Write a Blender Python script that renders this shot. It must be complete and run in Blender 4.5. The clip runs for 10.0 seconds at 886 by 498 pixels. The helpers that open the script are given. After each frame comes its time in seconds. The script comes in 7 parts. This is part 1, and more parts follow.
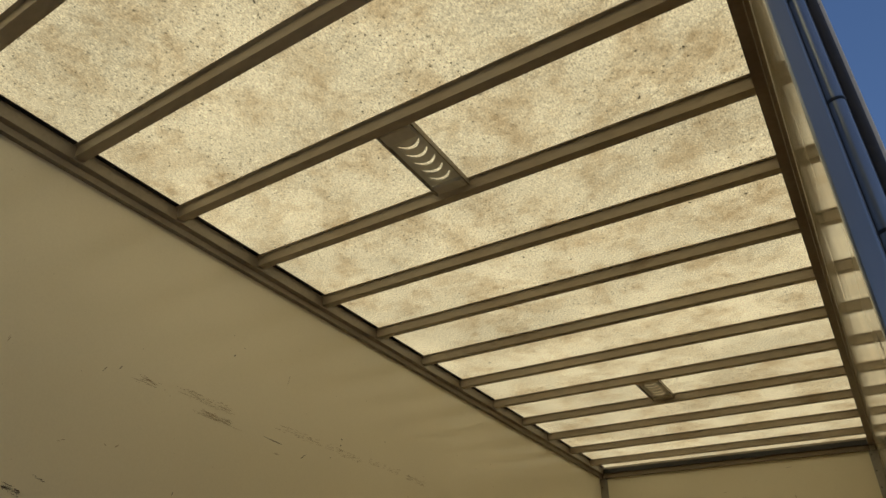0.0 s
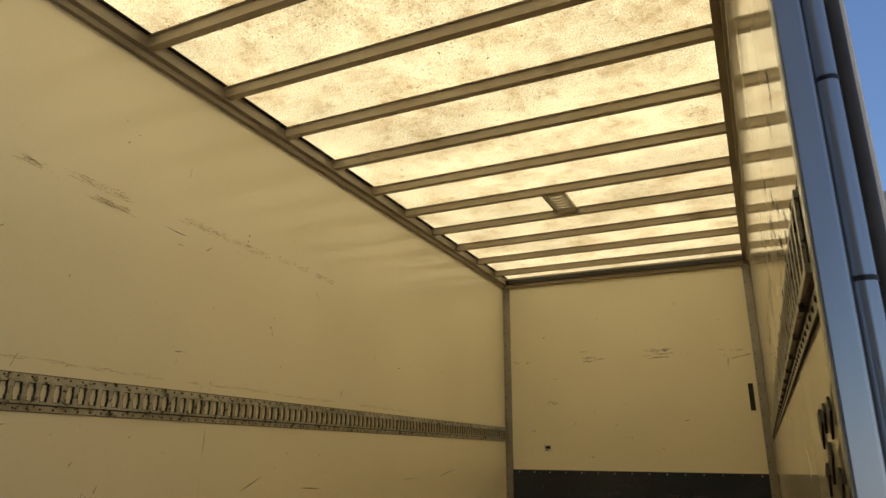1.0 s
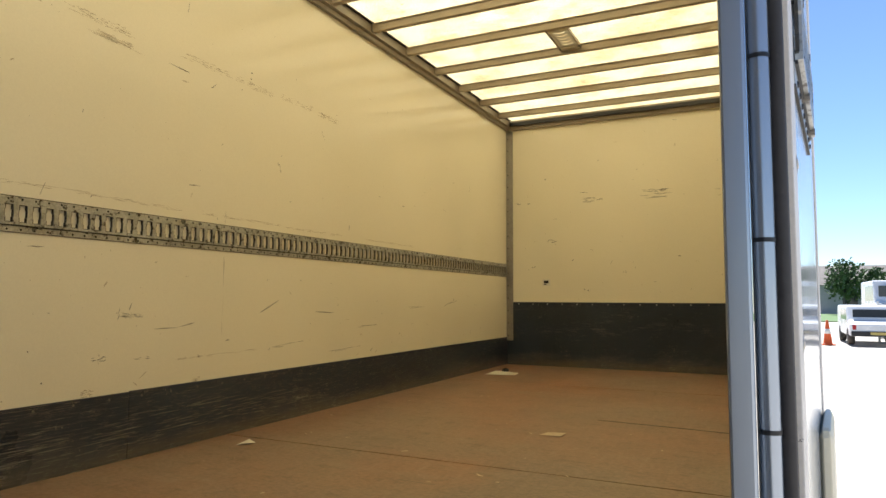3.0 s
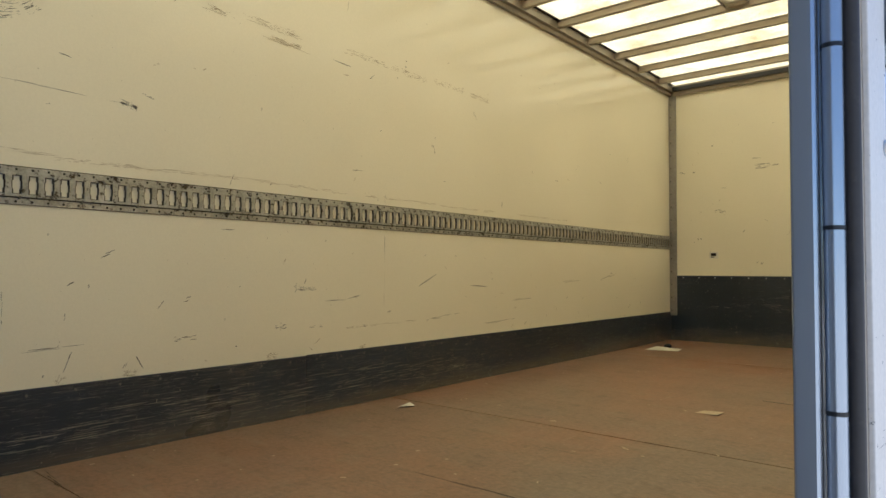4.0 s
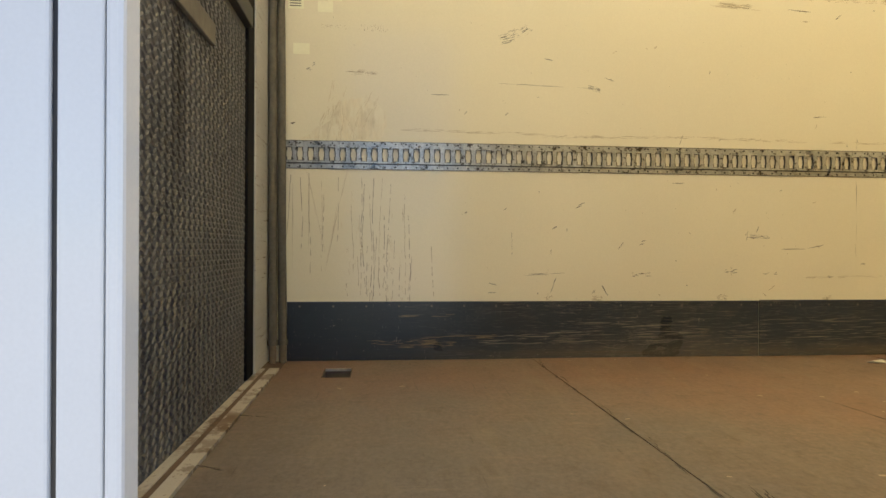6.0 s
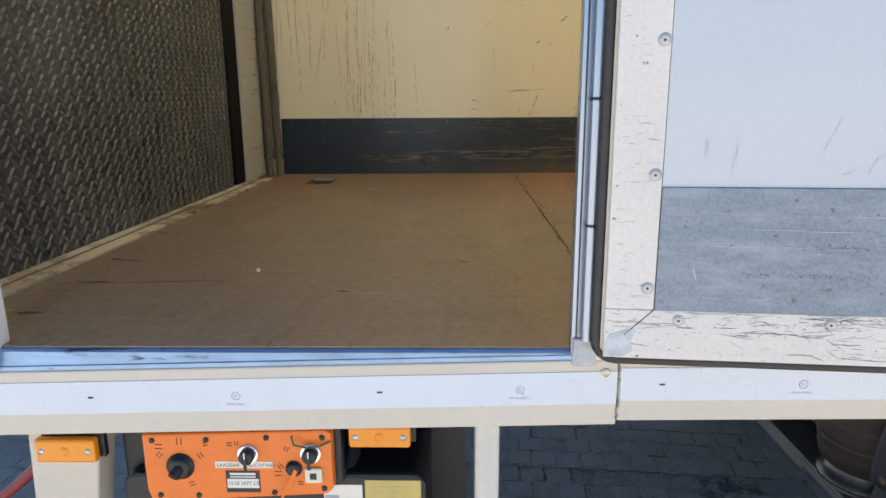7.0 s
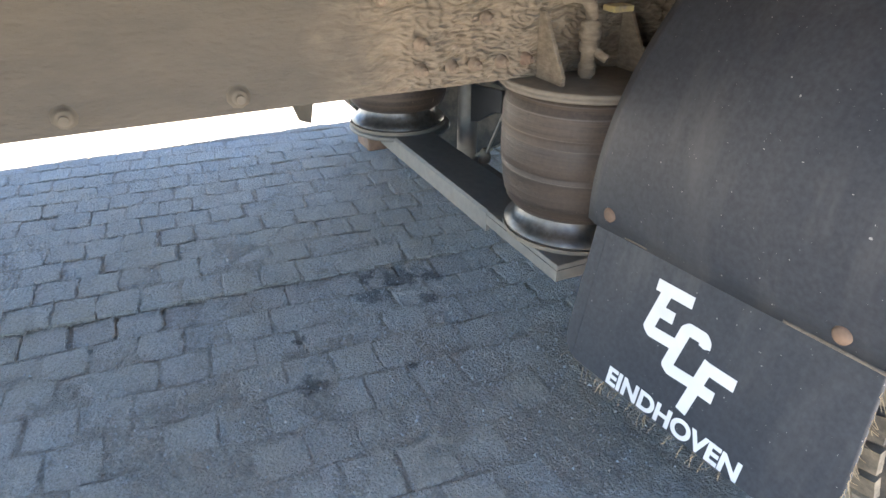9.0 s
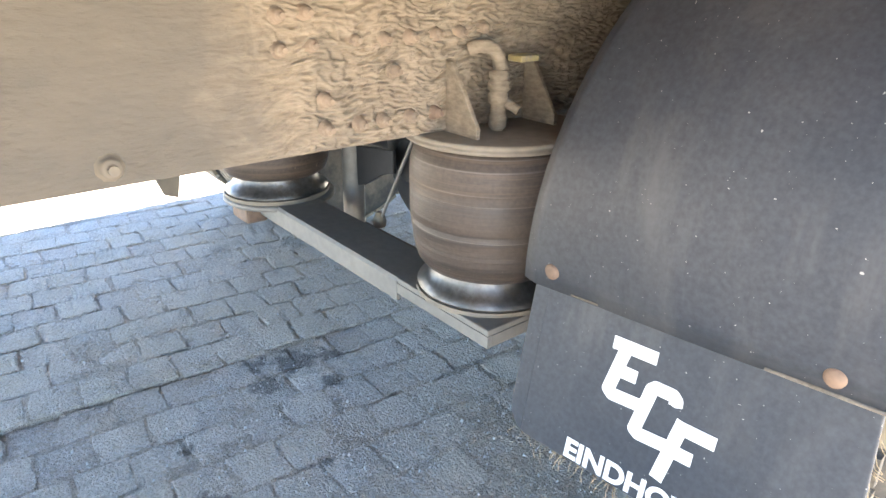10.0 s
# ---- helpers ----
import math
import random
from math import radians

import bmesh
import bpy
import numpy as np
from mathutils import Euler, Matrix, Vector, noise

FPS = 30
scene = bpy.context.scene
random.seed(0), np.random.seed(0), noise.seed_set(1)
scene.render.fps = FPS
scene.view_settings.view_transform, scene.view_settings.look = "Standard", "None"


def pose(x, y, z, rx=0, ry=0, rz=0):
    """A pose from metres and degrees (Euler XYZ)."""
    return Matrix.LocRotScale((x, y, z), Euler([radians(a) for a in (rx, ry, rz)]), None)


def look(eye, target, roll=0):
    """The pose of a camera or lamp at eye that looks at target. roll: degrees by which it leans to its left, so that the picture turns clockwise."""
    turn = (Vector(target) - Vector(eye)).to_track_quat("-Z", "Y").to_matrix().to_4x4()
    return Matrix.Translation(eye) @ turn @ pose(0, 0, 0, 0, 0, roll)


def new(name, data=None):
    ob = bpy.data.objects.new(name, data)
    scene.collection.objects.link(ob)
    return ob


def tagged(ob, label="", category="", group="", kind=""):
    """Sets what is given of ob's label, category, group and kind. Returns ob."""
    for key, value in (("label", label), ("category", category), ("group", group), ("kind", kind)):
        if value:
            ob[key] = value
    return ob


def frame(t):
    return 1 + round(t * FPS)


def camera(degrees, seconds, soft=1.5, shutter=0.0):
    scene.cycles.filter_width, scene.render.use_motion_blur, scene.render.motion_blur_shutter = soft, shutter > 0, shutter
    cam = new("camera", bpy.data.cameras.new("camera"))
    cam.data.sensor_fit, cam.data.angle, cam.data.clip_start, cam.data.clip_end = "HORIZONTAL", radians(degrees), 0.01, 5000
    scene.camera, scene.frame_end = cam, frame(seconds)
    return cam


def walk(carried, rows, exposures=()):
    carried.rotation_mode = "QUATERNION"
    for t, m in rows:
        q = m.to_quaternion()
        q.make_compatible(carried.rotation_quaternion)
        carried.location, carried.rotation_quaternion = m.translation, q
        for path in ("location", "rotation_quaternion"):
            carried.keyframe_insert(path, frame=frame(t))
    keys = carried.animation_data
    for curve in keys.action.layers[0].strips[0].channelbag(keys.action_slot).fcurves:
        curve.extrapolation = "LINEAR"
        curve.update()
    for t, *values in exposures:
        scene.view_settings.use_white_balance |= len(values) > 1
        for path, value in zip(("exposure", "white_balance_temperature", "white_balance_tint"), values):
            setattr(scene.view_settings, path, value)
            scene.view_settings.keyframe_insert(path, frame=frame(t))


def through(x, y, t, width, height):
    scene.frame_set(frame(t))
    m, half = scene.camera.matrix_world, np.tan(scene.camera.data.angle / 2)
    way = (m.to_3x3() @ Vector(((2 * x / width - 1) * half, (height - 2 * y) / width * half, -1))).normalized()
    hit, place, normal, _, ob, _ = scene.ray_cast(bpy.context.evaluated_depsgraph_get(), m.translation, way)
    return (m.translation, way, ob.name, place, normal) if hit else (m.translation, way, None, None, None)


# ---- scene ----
cam = camera(68.1, 10.0)
PATH = [
    (0, (0.044, 0.036, 1.909), (-0.892, 1.448, 2.971), 1.8),
    (0.5, (0.066, 0.108, 1.865), (-0.798, 1.703, 2.707), 1.2),
    (1, (0.031, 0.137, 1.788), (-0.789, 1.861, 2.387), 0.5),
    (1.5, (0.030, 0.137, 1.744), (-0.786, 1.916, 2.156), 0.3),
    (2, (0.047, 0.119, 1.717), (-0.759, 1.927, 2.001), 0.2),
    (2.2, (0.061, 0.105, 1.711), (-0.742, 1.920, 1.958), 0.3),
    (3.3, (0.145, 0.013, 1.682), (-0.815, 1.764, 1.802), 0.3),
    (3.5, (0.170, 0.001, 1.687), (-0.871, 1.706, 1.784), 0.3),
    (4, (0.242, -0.002, 1.700), (-1.052, 1.521, 1.765), 0.2),
    (4.5, (0.346, 0.019, 1.722), (-1.306, 1.145, 1.753), 0.4),
    (5, (0.461, 0.019, 1.699), (-1.418, 0.705, 1.721), 0.2),
    (5.2, (0.540, 0.029, 1.691), (-1.391, 0.551, 1.708), 0.3),
    (6.3, (0.975, 0.163, 1.488), (-1.021, 0.246, 1.399), 0.2),
    (6.5, (1.048, 0.274, 1.469), (-0.943, 0.269, 1.276), 0.1),
    (7, (1.070, 0.545, 1.383), (-0.878, 0.499, 0.933), -0.4),
    (7.5, (0.891, 0.805, 1.303), (-0.972, 0.923, 0.585), -0.9),
    (8, (0.642, 0.988, 1.178), (-1.113, 1.380, 0.304), -0.6),
    (8.2, (0.563, 1.027, 1.105), (-1.177, 1.500, 0.240), -0.9),
    (8.5, (0.441, 1.029, 1.008), (-1.224, 1.593, 0.054), -0.2),
    (9, (0.260, 1.007, 0.867), (-1.318, 1.772, -0.095), -0.0),
    (9.5, (0.151, 1.003, 0.825), (-1.327, 2.015, -0.065), 0.4),
    (10, (0.124, 0.984, 0.826), (-1.301, 2.146, 0.040), 0.6),
]
EXPOSURES = [(0, -0.06, 5900, 10), (0.5, 0.12, 6000, 10), (1, 0.65, 6300, 10), (1.5, 1.05, 6500, 10), (2.2, 1.17, 6450, 10), (3.3, 1.45, 5600, 10), (3.5, 1.45, 5300, 10), (4, 1.42, 5250, 10), (5, 1.6, 5850, 10), (6.3, 1.85, 6100, 10), (7, 1.78, 6000, 10), (8, 1.55, 6200, 10), (8.4, 1.72, 6200, 10), (8.5, 2.0, 6200, 10), (8.7, 2.6, 6250, 10), (9, 3.88, 6350, 10), (9.3, 4.46, 6450, 10), (10, 4.82, 6600, 10)]
walk(cam, [(t, look(eye, target, roll)) for t, eye, target, roll in PATH], EXPOSURES)


# ---- light ----
SUN = Vector((-0.03, 0.62, 1.0)).normalized()
world = bpy.data.worlds.new("sky")
scene.world = world
world.use_nodes = True
wn = world.node_tree
sky = wn.nodes.new("ShaderNodeTexSky")
sky.sky_type = "NISHITA"
sky.sun_disc = False
sky.sun_elevation = math.asin(SUN.z)
sky.sun_rotation = math.atan2(SUN.x, SUN.y)
sky.dust_density = 0.0
sky.air_density = 0.8
sky.ozone_density = 3.0
bg = wn.nodes["Background"]
bg.inputs["Strength"].default_value = 0.065
wn.links.new(sky.outputs[0], bg.inputs["Color"])
sun = new("sun", bpy.data.lights.new("sun", "SUN"))
sun.data.energy = 5.0
sun.data.angle = radians(0.55)
sun.data.color = (1.0, 0.95, 0.87)
sun.matrix_basis = look(SUN * 30, (0, 0, 0))


# ---- materials ----
class Nodes:
    """A small builder for one node material."""

    def __init__(self, name):
        self.m = bpy.data.materials.new(name)
        self.m.use_nodes = True
        self.t = self.m.node_tree
        self.p = self.t.nodes["Principled BSDF"]
        self.out = self.t.nodes["Material Output"]
        self.co = self.add("ShaderNodeTexCoord").outputs["Object"]

    def add(self, kind, **props):
        n = self.t.nodes.new(kind)
        for k, v in props.items():
            setattr(n, k, v)
        return n

    def put(self, a, b):
        if isinstance(a, bpy.types.NodeSocket):
            self.t.links.new(a, b)
        else:
            b.default_value = a

    def noise(self, scale, detail=4.0, stretch=(1, 1, 1), rough=0.55, shift=(0, 0, 0)):
        mp = self.add("ShaderNodeMapping")
        mp.inputs["Scale"].default_value = stretch
        mp.inputs["Location"].default_value = shift
        self.put(self.co, mp.inputs["Vector"])
        n = self.add("ShaderNodeTexNoise")
        n.inputs["Scale"].default_value = scale
        n.inputs["Detail"].default_value = detail
        n.inputs["Roughness"].default_value = rough
        self.put(mp.outputs[0], n.inputs["Vector"])
        return n.outputs["Fac"]

    def ramp(self, fac, a, b, lo=0.0, hi=1.0):
        r = self.add("ShaderNodeMapRange")
        r.inputs["From Min"].default_value = a
        r.inputs["From Max"].default_value = b
        r.inputs["To Min"].default_value = lo
        r.inputs["To Max"].default_value = hi
        self.put(fac, r.inputs["Value"])
        return r.outputs["Result"]

    def math(self, op, a, b):
        n = self.add("ShaderNodeMath", operation=op)
        self.put(a, n.inputs[0])
        self.put(b, n.inputs[1])
        return n.outputs[0]

    def mix(self, fac, a, b):
        n = self.add("ShaderNodeMix", data_type="RGBA")
        self.put(fac, n.inputs["Factor"])
        for v, s in ((a, n.inputs[6]), (b, n.inputs[7])):
            self.put(v if isinstance(v, bpy.types.NodeSocket) else (*v, 1), s)
        return n.outputs[2]

    def scale_col(self, col, fac):
        n = self.add("ShaderNodeVectorMath", operation="SCALE")
        self.put(col if isinstance(col, bpy.types.NodeSocket) else tuple(col), n.inputs[0])
        self.put(fac, n.inputs["Scale"])
        return n.outputs[0]

    def bump(self, height, strength=0.3, distance=0.002):
        n = self.add("ShaderNodeBump")
        n.inputs["Strength"].default_value = strength
        n.inputs["Distance"].default_value = distance
        self.put(height, n.inputs["Height"])
        self.put(n.outputs[0], self.p.inputs["Normal"])

    def done(self, col, rough=0.5, metal=0.0, spec=0.5):
        self.put(col if isinstance(col, bpy.types.NodeSocket) else (*col, 1), self.p.inputs["Base Color"])
        self.put(rough, self.p.inputs["Roughness"])
        self.put(metal, self.p.inputs["Metallic"])
        self.p.inputs["Specular IOR Level"].default_value = spec
        return self.m


def plain(name, col, rough=0.5, metal=0.0, var=0.18, big=3.0, fine=60.0, relief=0.15, stretch=(1, 1, 1), dirt=None, dirt_at=(0.58, 0.75), spec=0.5):
    """A surface with broad and fine variation, and dirt of another colour in patches."""
    n = Nodes(name)
    a = n.noise(big, 5, stretch)
    b = n.noise(fine, 3, stretch)
    f = n.math("ADD", n.ramp(a, 0.25, 0.75, 1 - var, 1 + var), n.ramp(b, 0.25, 0.75, -var * 0.6, var * 0.6))
    c = n.scale_col(col, f)
    if dirt:
        d = n.noise(big * 2.7, 8, stretch, 0.7, (3.1, 1.7, 0.4))
        c = n.mix(n.ramp(d, dirt_at[0], dirt_at[1]), c, dirt)
    n.bump(b, relief)
    return n.done(c, n.ramp(a, 0.2, 0.8, max(0.05, rough - 0.1), min(1, rough + 0.1)), metal, spec)


def scuffed(name, col, scratch, rough, streak, at, big_var=0.08, relief=0.25, spots=None, spec=0.5, size=9, fine_var=0.03, patch=(0.35, 0.6)):
    """Painted sheet with long scratches along one axis, chips and soft stains."""
    n = Nodes(name)
    a = n.noise(1.3, 5)
    f = n.noise(220, 2)
    base = n.scale_col(col, n.math("ADD", n.ramp(a, 0.25, 0.75, 1 - big_var, 1 + big_var), n.ramp(f, 0.3, 0.7, -fine_var, fine_var)))
    s = n.noise(size, 7, streak, 0.72)
    s2 = n.noise(2.2, 4, (1, 1, 1), 0.6, (5, 2, 1))
    m = n.math("MULTIPLY", n.ramp(s, at[0], at[1]), n.ramp(s2, patch[0], patch[1]))
    c = n.mix(m, base, scratch)
    if spots:
        c = n.mix(n.ramp(n.noise(55, 3, (1, 1, 1), 0.6, (1, 9, 4)), spots[0], spots[1]), c, spots[2])
    n.bump(s, relief, 0.001)
    return n.done(c, n.ramp(s, 0.3, 0.8, rough - 0.05, rough + 0.2), 0, spec)


def dusty_rubber():
    n = Nodes("dusty_black_mudguard")
    a = n.noise(3.5, 6, (1, 1, 1), 0.65)
    b = n.noise(150, 2)
    k = n.noise(250, 2, (1, 1, 1), 0.5, (3, 8, 1))
    c = n.mix(n.ramp(a, 0.3, 0.75), (0.02, 0.024, 0.032), (0.047, 0.049, 0.053))
    c = n.scale_col(c, n.ramp(b, 0.3, 0.7, 0.82, 1.18))
    wipe = n.noise(16, 6, (1, 1, 0.16), 0.68, (6, 2, 2))
    c = n.mix(n.math("MULTIPLY", n.ramp(wipe, 0.48, 0.7, 0, 0.5), n.ramp(n.noise(4, 4, (1, 1, 1), 0.6, (8, 8, 1)), 0.4, 0.6)), c, (0.085, 0.083, 0.08))
    c = n.mix(n.ramp(n.noise(9, 8, (1, 1, 0.7), 0.75, (1, 3, 7)), 0.56, 0.7, 0, 0.4), c, (0.02, 0.021, 0.024))
    c = n.mix(n.ramp(k, 0.745, 0.765), c, (0.24, 0.23, 0.215))
    c = n.mix(n.ramp(n.noise(110, 2, (1, 1, 1), 0.5, (5, 8, 1)), 0.765, 0.775), c, (0.26, 0.25, 0.23))
    n.bump(b, 0.12)
    return n.done(c, n.ramp(a, 0.3, 0.75, 0.46, 0.64), 0.0, 0.32)


def chipped_paint(name, spare):
    """Cream-white paint with fine dark scratches along and a few across, and chips; spare holds the wear back."""
    n = Nodes(name)
    base = n.scale_col((0.66, 0.615, 0.555), n.math("ADD", n.ramp(n.noise(2, 5), 0.3, 0.7, 0.9, 1.08), n.ramp(n.noise(160, 3), 0.3, 0.7, -0.05, 0.05)))
    area = n.noise(5, 6, (1, 0.45, 2.2), 0.7, (5, 2, 1))
    s1 = n.math("MULTIPLY", n.ramp(n.noise(26, 7, (1, 0.4, 11), 0.74), 0.59, 0.605), n.ramp(area, 0.46 + spare, 0.54 + spare))
    s1b = n.math("MULTIPLY", n.ramp(n.noise(48, 7, (1, 0.3, 9), 0.72, (3, 5, 1)), 0.6, 0.615), n.ramp(area, 0.44 + spare, 0.54 + spare))
    s1 = n.math("MAXIMUM", s1, s1b)
    s2 = n.math("MULTIPLY", n.ramp(n.noise(24, 5, (1, 7, 1.3), 0.68, (0, 3, 3)), 0.66, 0.675), n.ramp(area, 0.5 + spare, 0.58 + spare))
    s3 = n.ramp(n.noise(95, 5, (1, 0.7, 1), 0.68, (1, 9, 4)), 0.665, 0.68)
    m = n.math("MAXIMUM", n.math("MAXIMUM", s1, s2), s3)
    c = n.mix(m, base, (0.1, 0.095, 0.095))
    c = n.mix(n.math("MULTIPLY", n.ramp(n.noise(14, 7, (1, 0.4, 1.5), 0.72, (2, 2, 7)), 0.56, 0.7, 0, 0.6), n.ramp(area, 0.4 + spare, 0.6 + spare)), c, (0.4, 0.37, 0.35))
    n.bump(m, -0.4, 0.0006)
    return n.done(c, 0.5)


def plywood():
    """Red-brown film-faced plywood, rubbed grey-brown in broad patches, with fine scratches and dust."""
    n = Nodes("brown_plywood_floor")
    broad = n.noise(0.9, 5, (1, 1, 1), 0.6, (3.3, 1.2, 0))
    fine = n.noise(60, 5, (0.75, 1.0, 1), 0.7)
    c = n.mix(n.ramp(broad, 0.36, 0.62), (0.29, 0.15, 0.085), (0.25, 0.18, 0.125))
    # greyer round the door: wear, and the sky's cool reflection put into colour
    d = n.add("ShaderNodeVectorMath", operation="DISTANCE")
    n.put(n.co, d.inputs[0])
    d.inputs[1].default_value = (-0.55, -0.1, 1.0)
    worn = n.math("ADD", d.outputs["Value"], n.ramp(n.noise(2.4, 6, (1, 1, 1), 0.65, (9, 9, 0)), 0.2, 0.8, -0.7, 0.7))
    c = n.mix(n.ramp(worn, 0.6, 2.3, 0.9, 0.0), c, (0.185, 0.155, 0.13))
    c = n.scale_col(c, n.ramp(fine, 0.3, 0.7, 0.74, 1.26))
    c = n.mix(n.ramp(n.noise(11, 9, (0.7, 1.2, 1), 0.78, (3, 6, 1)), 0.52, 0.66, 0, 0.55), c, (0.1, 0.07, 0.045))
    c = n.mix(n.ramp(n.noise(5, 8, (0.35, 1.3, 1), 0.72, (7, 1, 0)), 0.54, 0.72, 0, 0.65), c, (0.3, 0.235, 0.16))
    c = n.mix(n.ramp(n.noise(18, 5, (0.12, 2.4, 1), 0.62, (1, 5, 2)), 0.66, 0.7, 0, 0.6), c, (0.06, 0.045, 0.035))
    c = n.mix(n.ramp(n.noise(75, 3, (1, 1, 1), 0.6, (1, 9, 4)), 0.72, 0.75), c, (0.36, 0.29, 0.2))
    c = n.mix(n.ramp(n.noise(14, 8, (1.7, 0.2, 1), 0.74, (2, 8, 3)), 0.52, 0.7, 0, 0.38), c, (0.15, 0.105, 0.075))
    c = n.mix(n.ramp(n.noise(22, 7, (1.5, 0.16, 1), 0.72, (8, 2, 5)), 0.56, 0.68, 0, 0.45), c, (0.34, 0.25, 0.17))
    c = n.mix(n.ramp(n.noise(3.2, 7, (1, 1, 1), 0.7, (1, 1, 5)), 0.54, 0.7, 0, 0.3), c, (0.15, 0.12, 0.09))
    n.bump(fine, 0.3, 0.001)
    return n.done(c, n.ramp(broad, 0.3, 0.7, 0.36, 0.52))


def cream_panel():
    n = Nodes("cream_panel")
    a = n.noise(0.9, 2)
    c = n.scale_col((0.87, 0.82, 0.65), n.math("ADD", n.ramp(a, 0.25, 0.75, 0.96, 1.04), n.ramp(n.noise(140, 3), 0.3, 0.7, -0.02, 0.02)))
    c = n.mix(n.ramp(n.noise(3.1, 7, (1, 0.5, 1), 0.7, (4, 1, 2)), 0.6, 0.95, 0, 0.08), c, (0.62, 0.54, 0.39))
    c = n.mix(n.ramp(n.noise(70, 3, (1, 1, 1), 0.6, (1, 9, 4)), 0.74, 0.76), c, (0.36, 0.31, 0.22))
    n.bump(n.noise(25, 3), 0.05, 0.001)
    return n.done(c, 0.17)


def tread_plate(name, shade):
    """Dark worn steel, greyer where feet have rubbed it, with a black wet streak running down; shade sets how light the
    copy is.
    """
    n = Nodes(name)
    a = n.noise(2.5, 6, (1, 1, 1), 0.65)
    b = n.noise(70, 4, (1, 1, 1), 0.65)
    c = n.scale_col(n.mix(n.ramp(a, 0.35, 0.65), (0.07, 0.072, 0.077), (0.125, 0.126, 0.13)), n.ramp(b, 0.3, 0.7, 0.75 * shade, 1.25 * shade))
    at = n.add("ShaderNodeSeparateXYZ")
    n.put(n.co, at.inputs[0])
    wob = n.ramp(n.noise(6, 4, (1, 1, 0.5), 0.6, (3, 1, 2)), 0.2, 0.8, -0.03, 0.03)
    off = n.math("ABSOLUTE", n.math("ADD", n.math("ADD", at.outputs["X"], 0.97), wob), 0.0)
    wet = n.math("MULTIPLY", n.ramp(off, 0.03, 0.075, 0.85, 0.0), n.ramp(n.math("ADD", at.outputs["Z"], n.ramp(b, 0.3, 0.7, -0.06, 0.06)), 1.66, 1.95))
    c = n.mix(wet, c, (0.016, 0.016, 0.018))
    c = n.mix(n.ramp(n.noise(7, 8, (1, 1, 0.6), 0.72, (3.1, 1.7, 0.4)), 0.58, 0.72, 0, 0.6), c, (0.06, 0.052, 0.045))
    n.bump(b, 0.2)
    return n.done(c, n.ramp(a, 0.3, 0.7, 0.4, 0.55), 0.4)


def bellows_rubber():
    """Brown dusty rubber with small pale scabs; grime and the shade of creases are banded into its colour."""
    n = Nodes("brown_dusty_air_bellows")
    a = n.noise(7, 5)
    ring = n.noise(3, 7, (0.35, 0.35, 16), 0.72)
    ring2 = n.noise(3, 4, (0.15, 0.15, 45), 0.6, (4, 1, 2))
    c = n.scale_col((0.05, 0.036, 0.027), n.math("ADD", n.ramp(a, 0.3, 0.7, 0.75, 1.25), n.ramp(n.noise(150, 3), 0.3, 0.7, -0.2, 0.2)))
    c = n.mix(n.ramp(ring, 0.52, 0.62, 0, 0.6), c, (0.024, 0.02, 0.018))
    c = n.mix(n.ramp(ring, 0.46, 0.36, 0, 0.55), c, (0.12, 0.085, 0.058))
    c = n.mix(n.ramp(ring2, 0.62, 0.66, 0, 0.5), c, (0.15, 0.13, 0.11))
    c = n.mix(n.ramp(n.noise(60, 3, (1, 1, 0.5), 0.6, (1, 9, 4)), 0.71, 0.74, 0, 0.7), c, (0.26, 0.2, 0.14))
    n.bump(n.math("ADD", ring, n.ramp(ring2, 0.3, 0.7, -0.2, 0.2)), 0.5, 0.003)
    return n.done(c, n.ramp(ring, 0.35, 0.65, 0.62, 0.42), 0.0, 0.4)


CREAM = cream_panel()
GLOSS_CREAM = plain("glossy_cream_panel", (0.82, 0.745, 0.565), 0.04, var=0.06, relief=0.02)


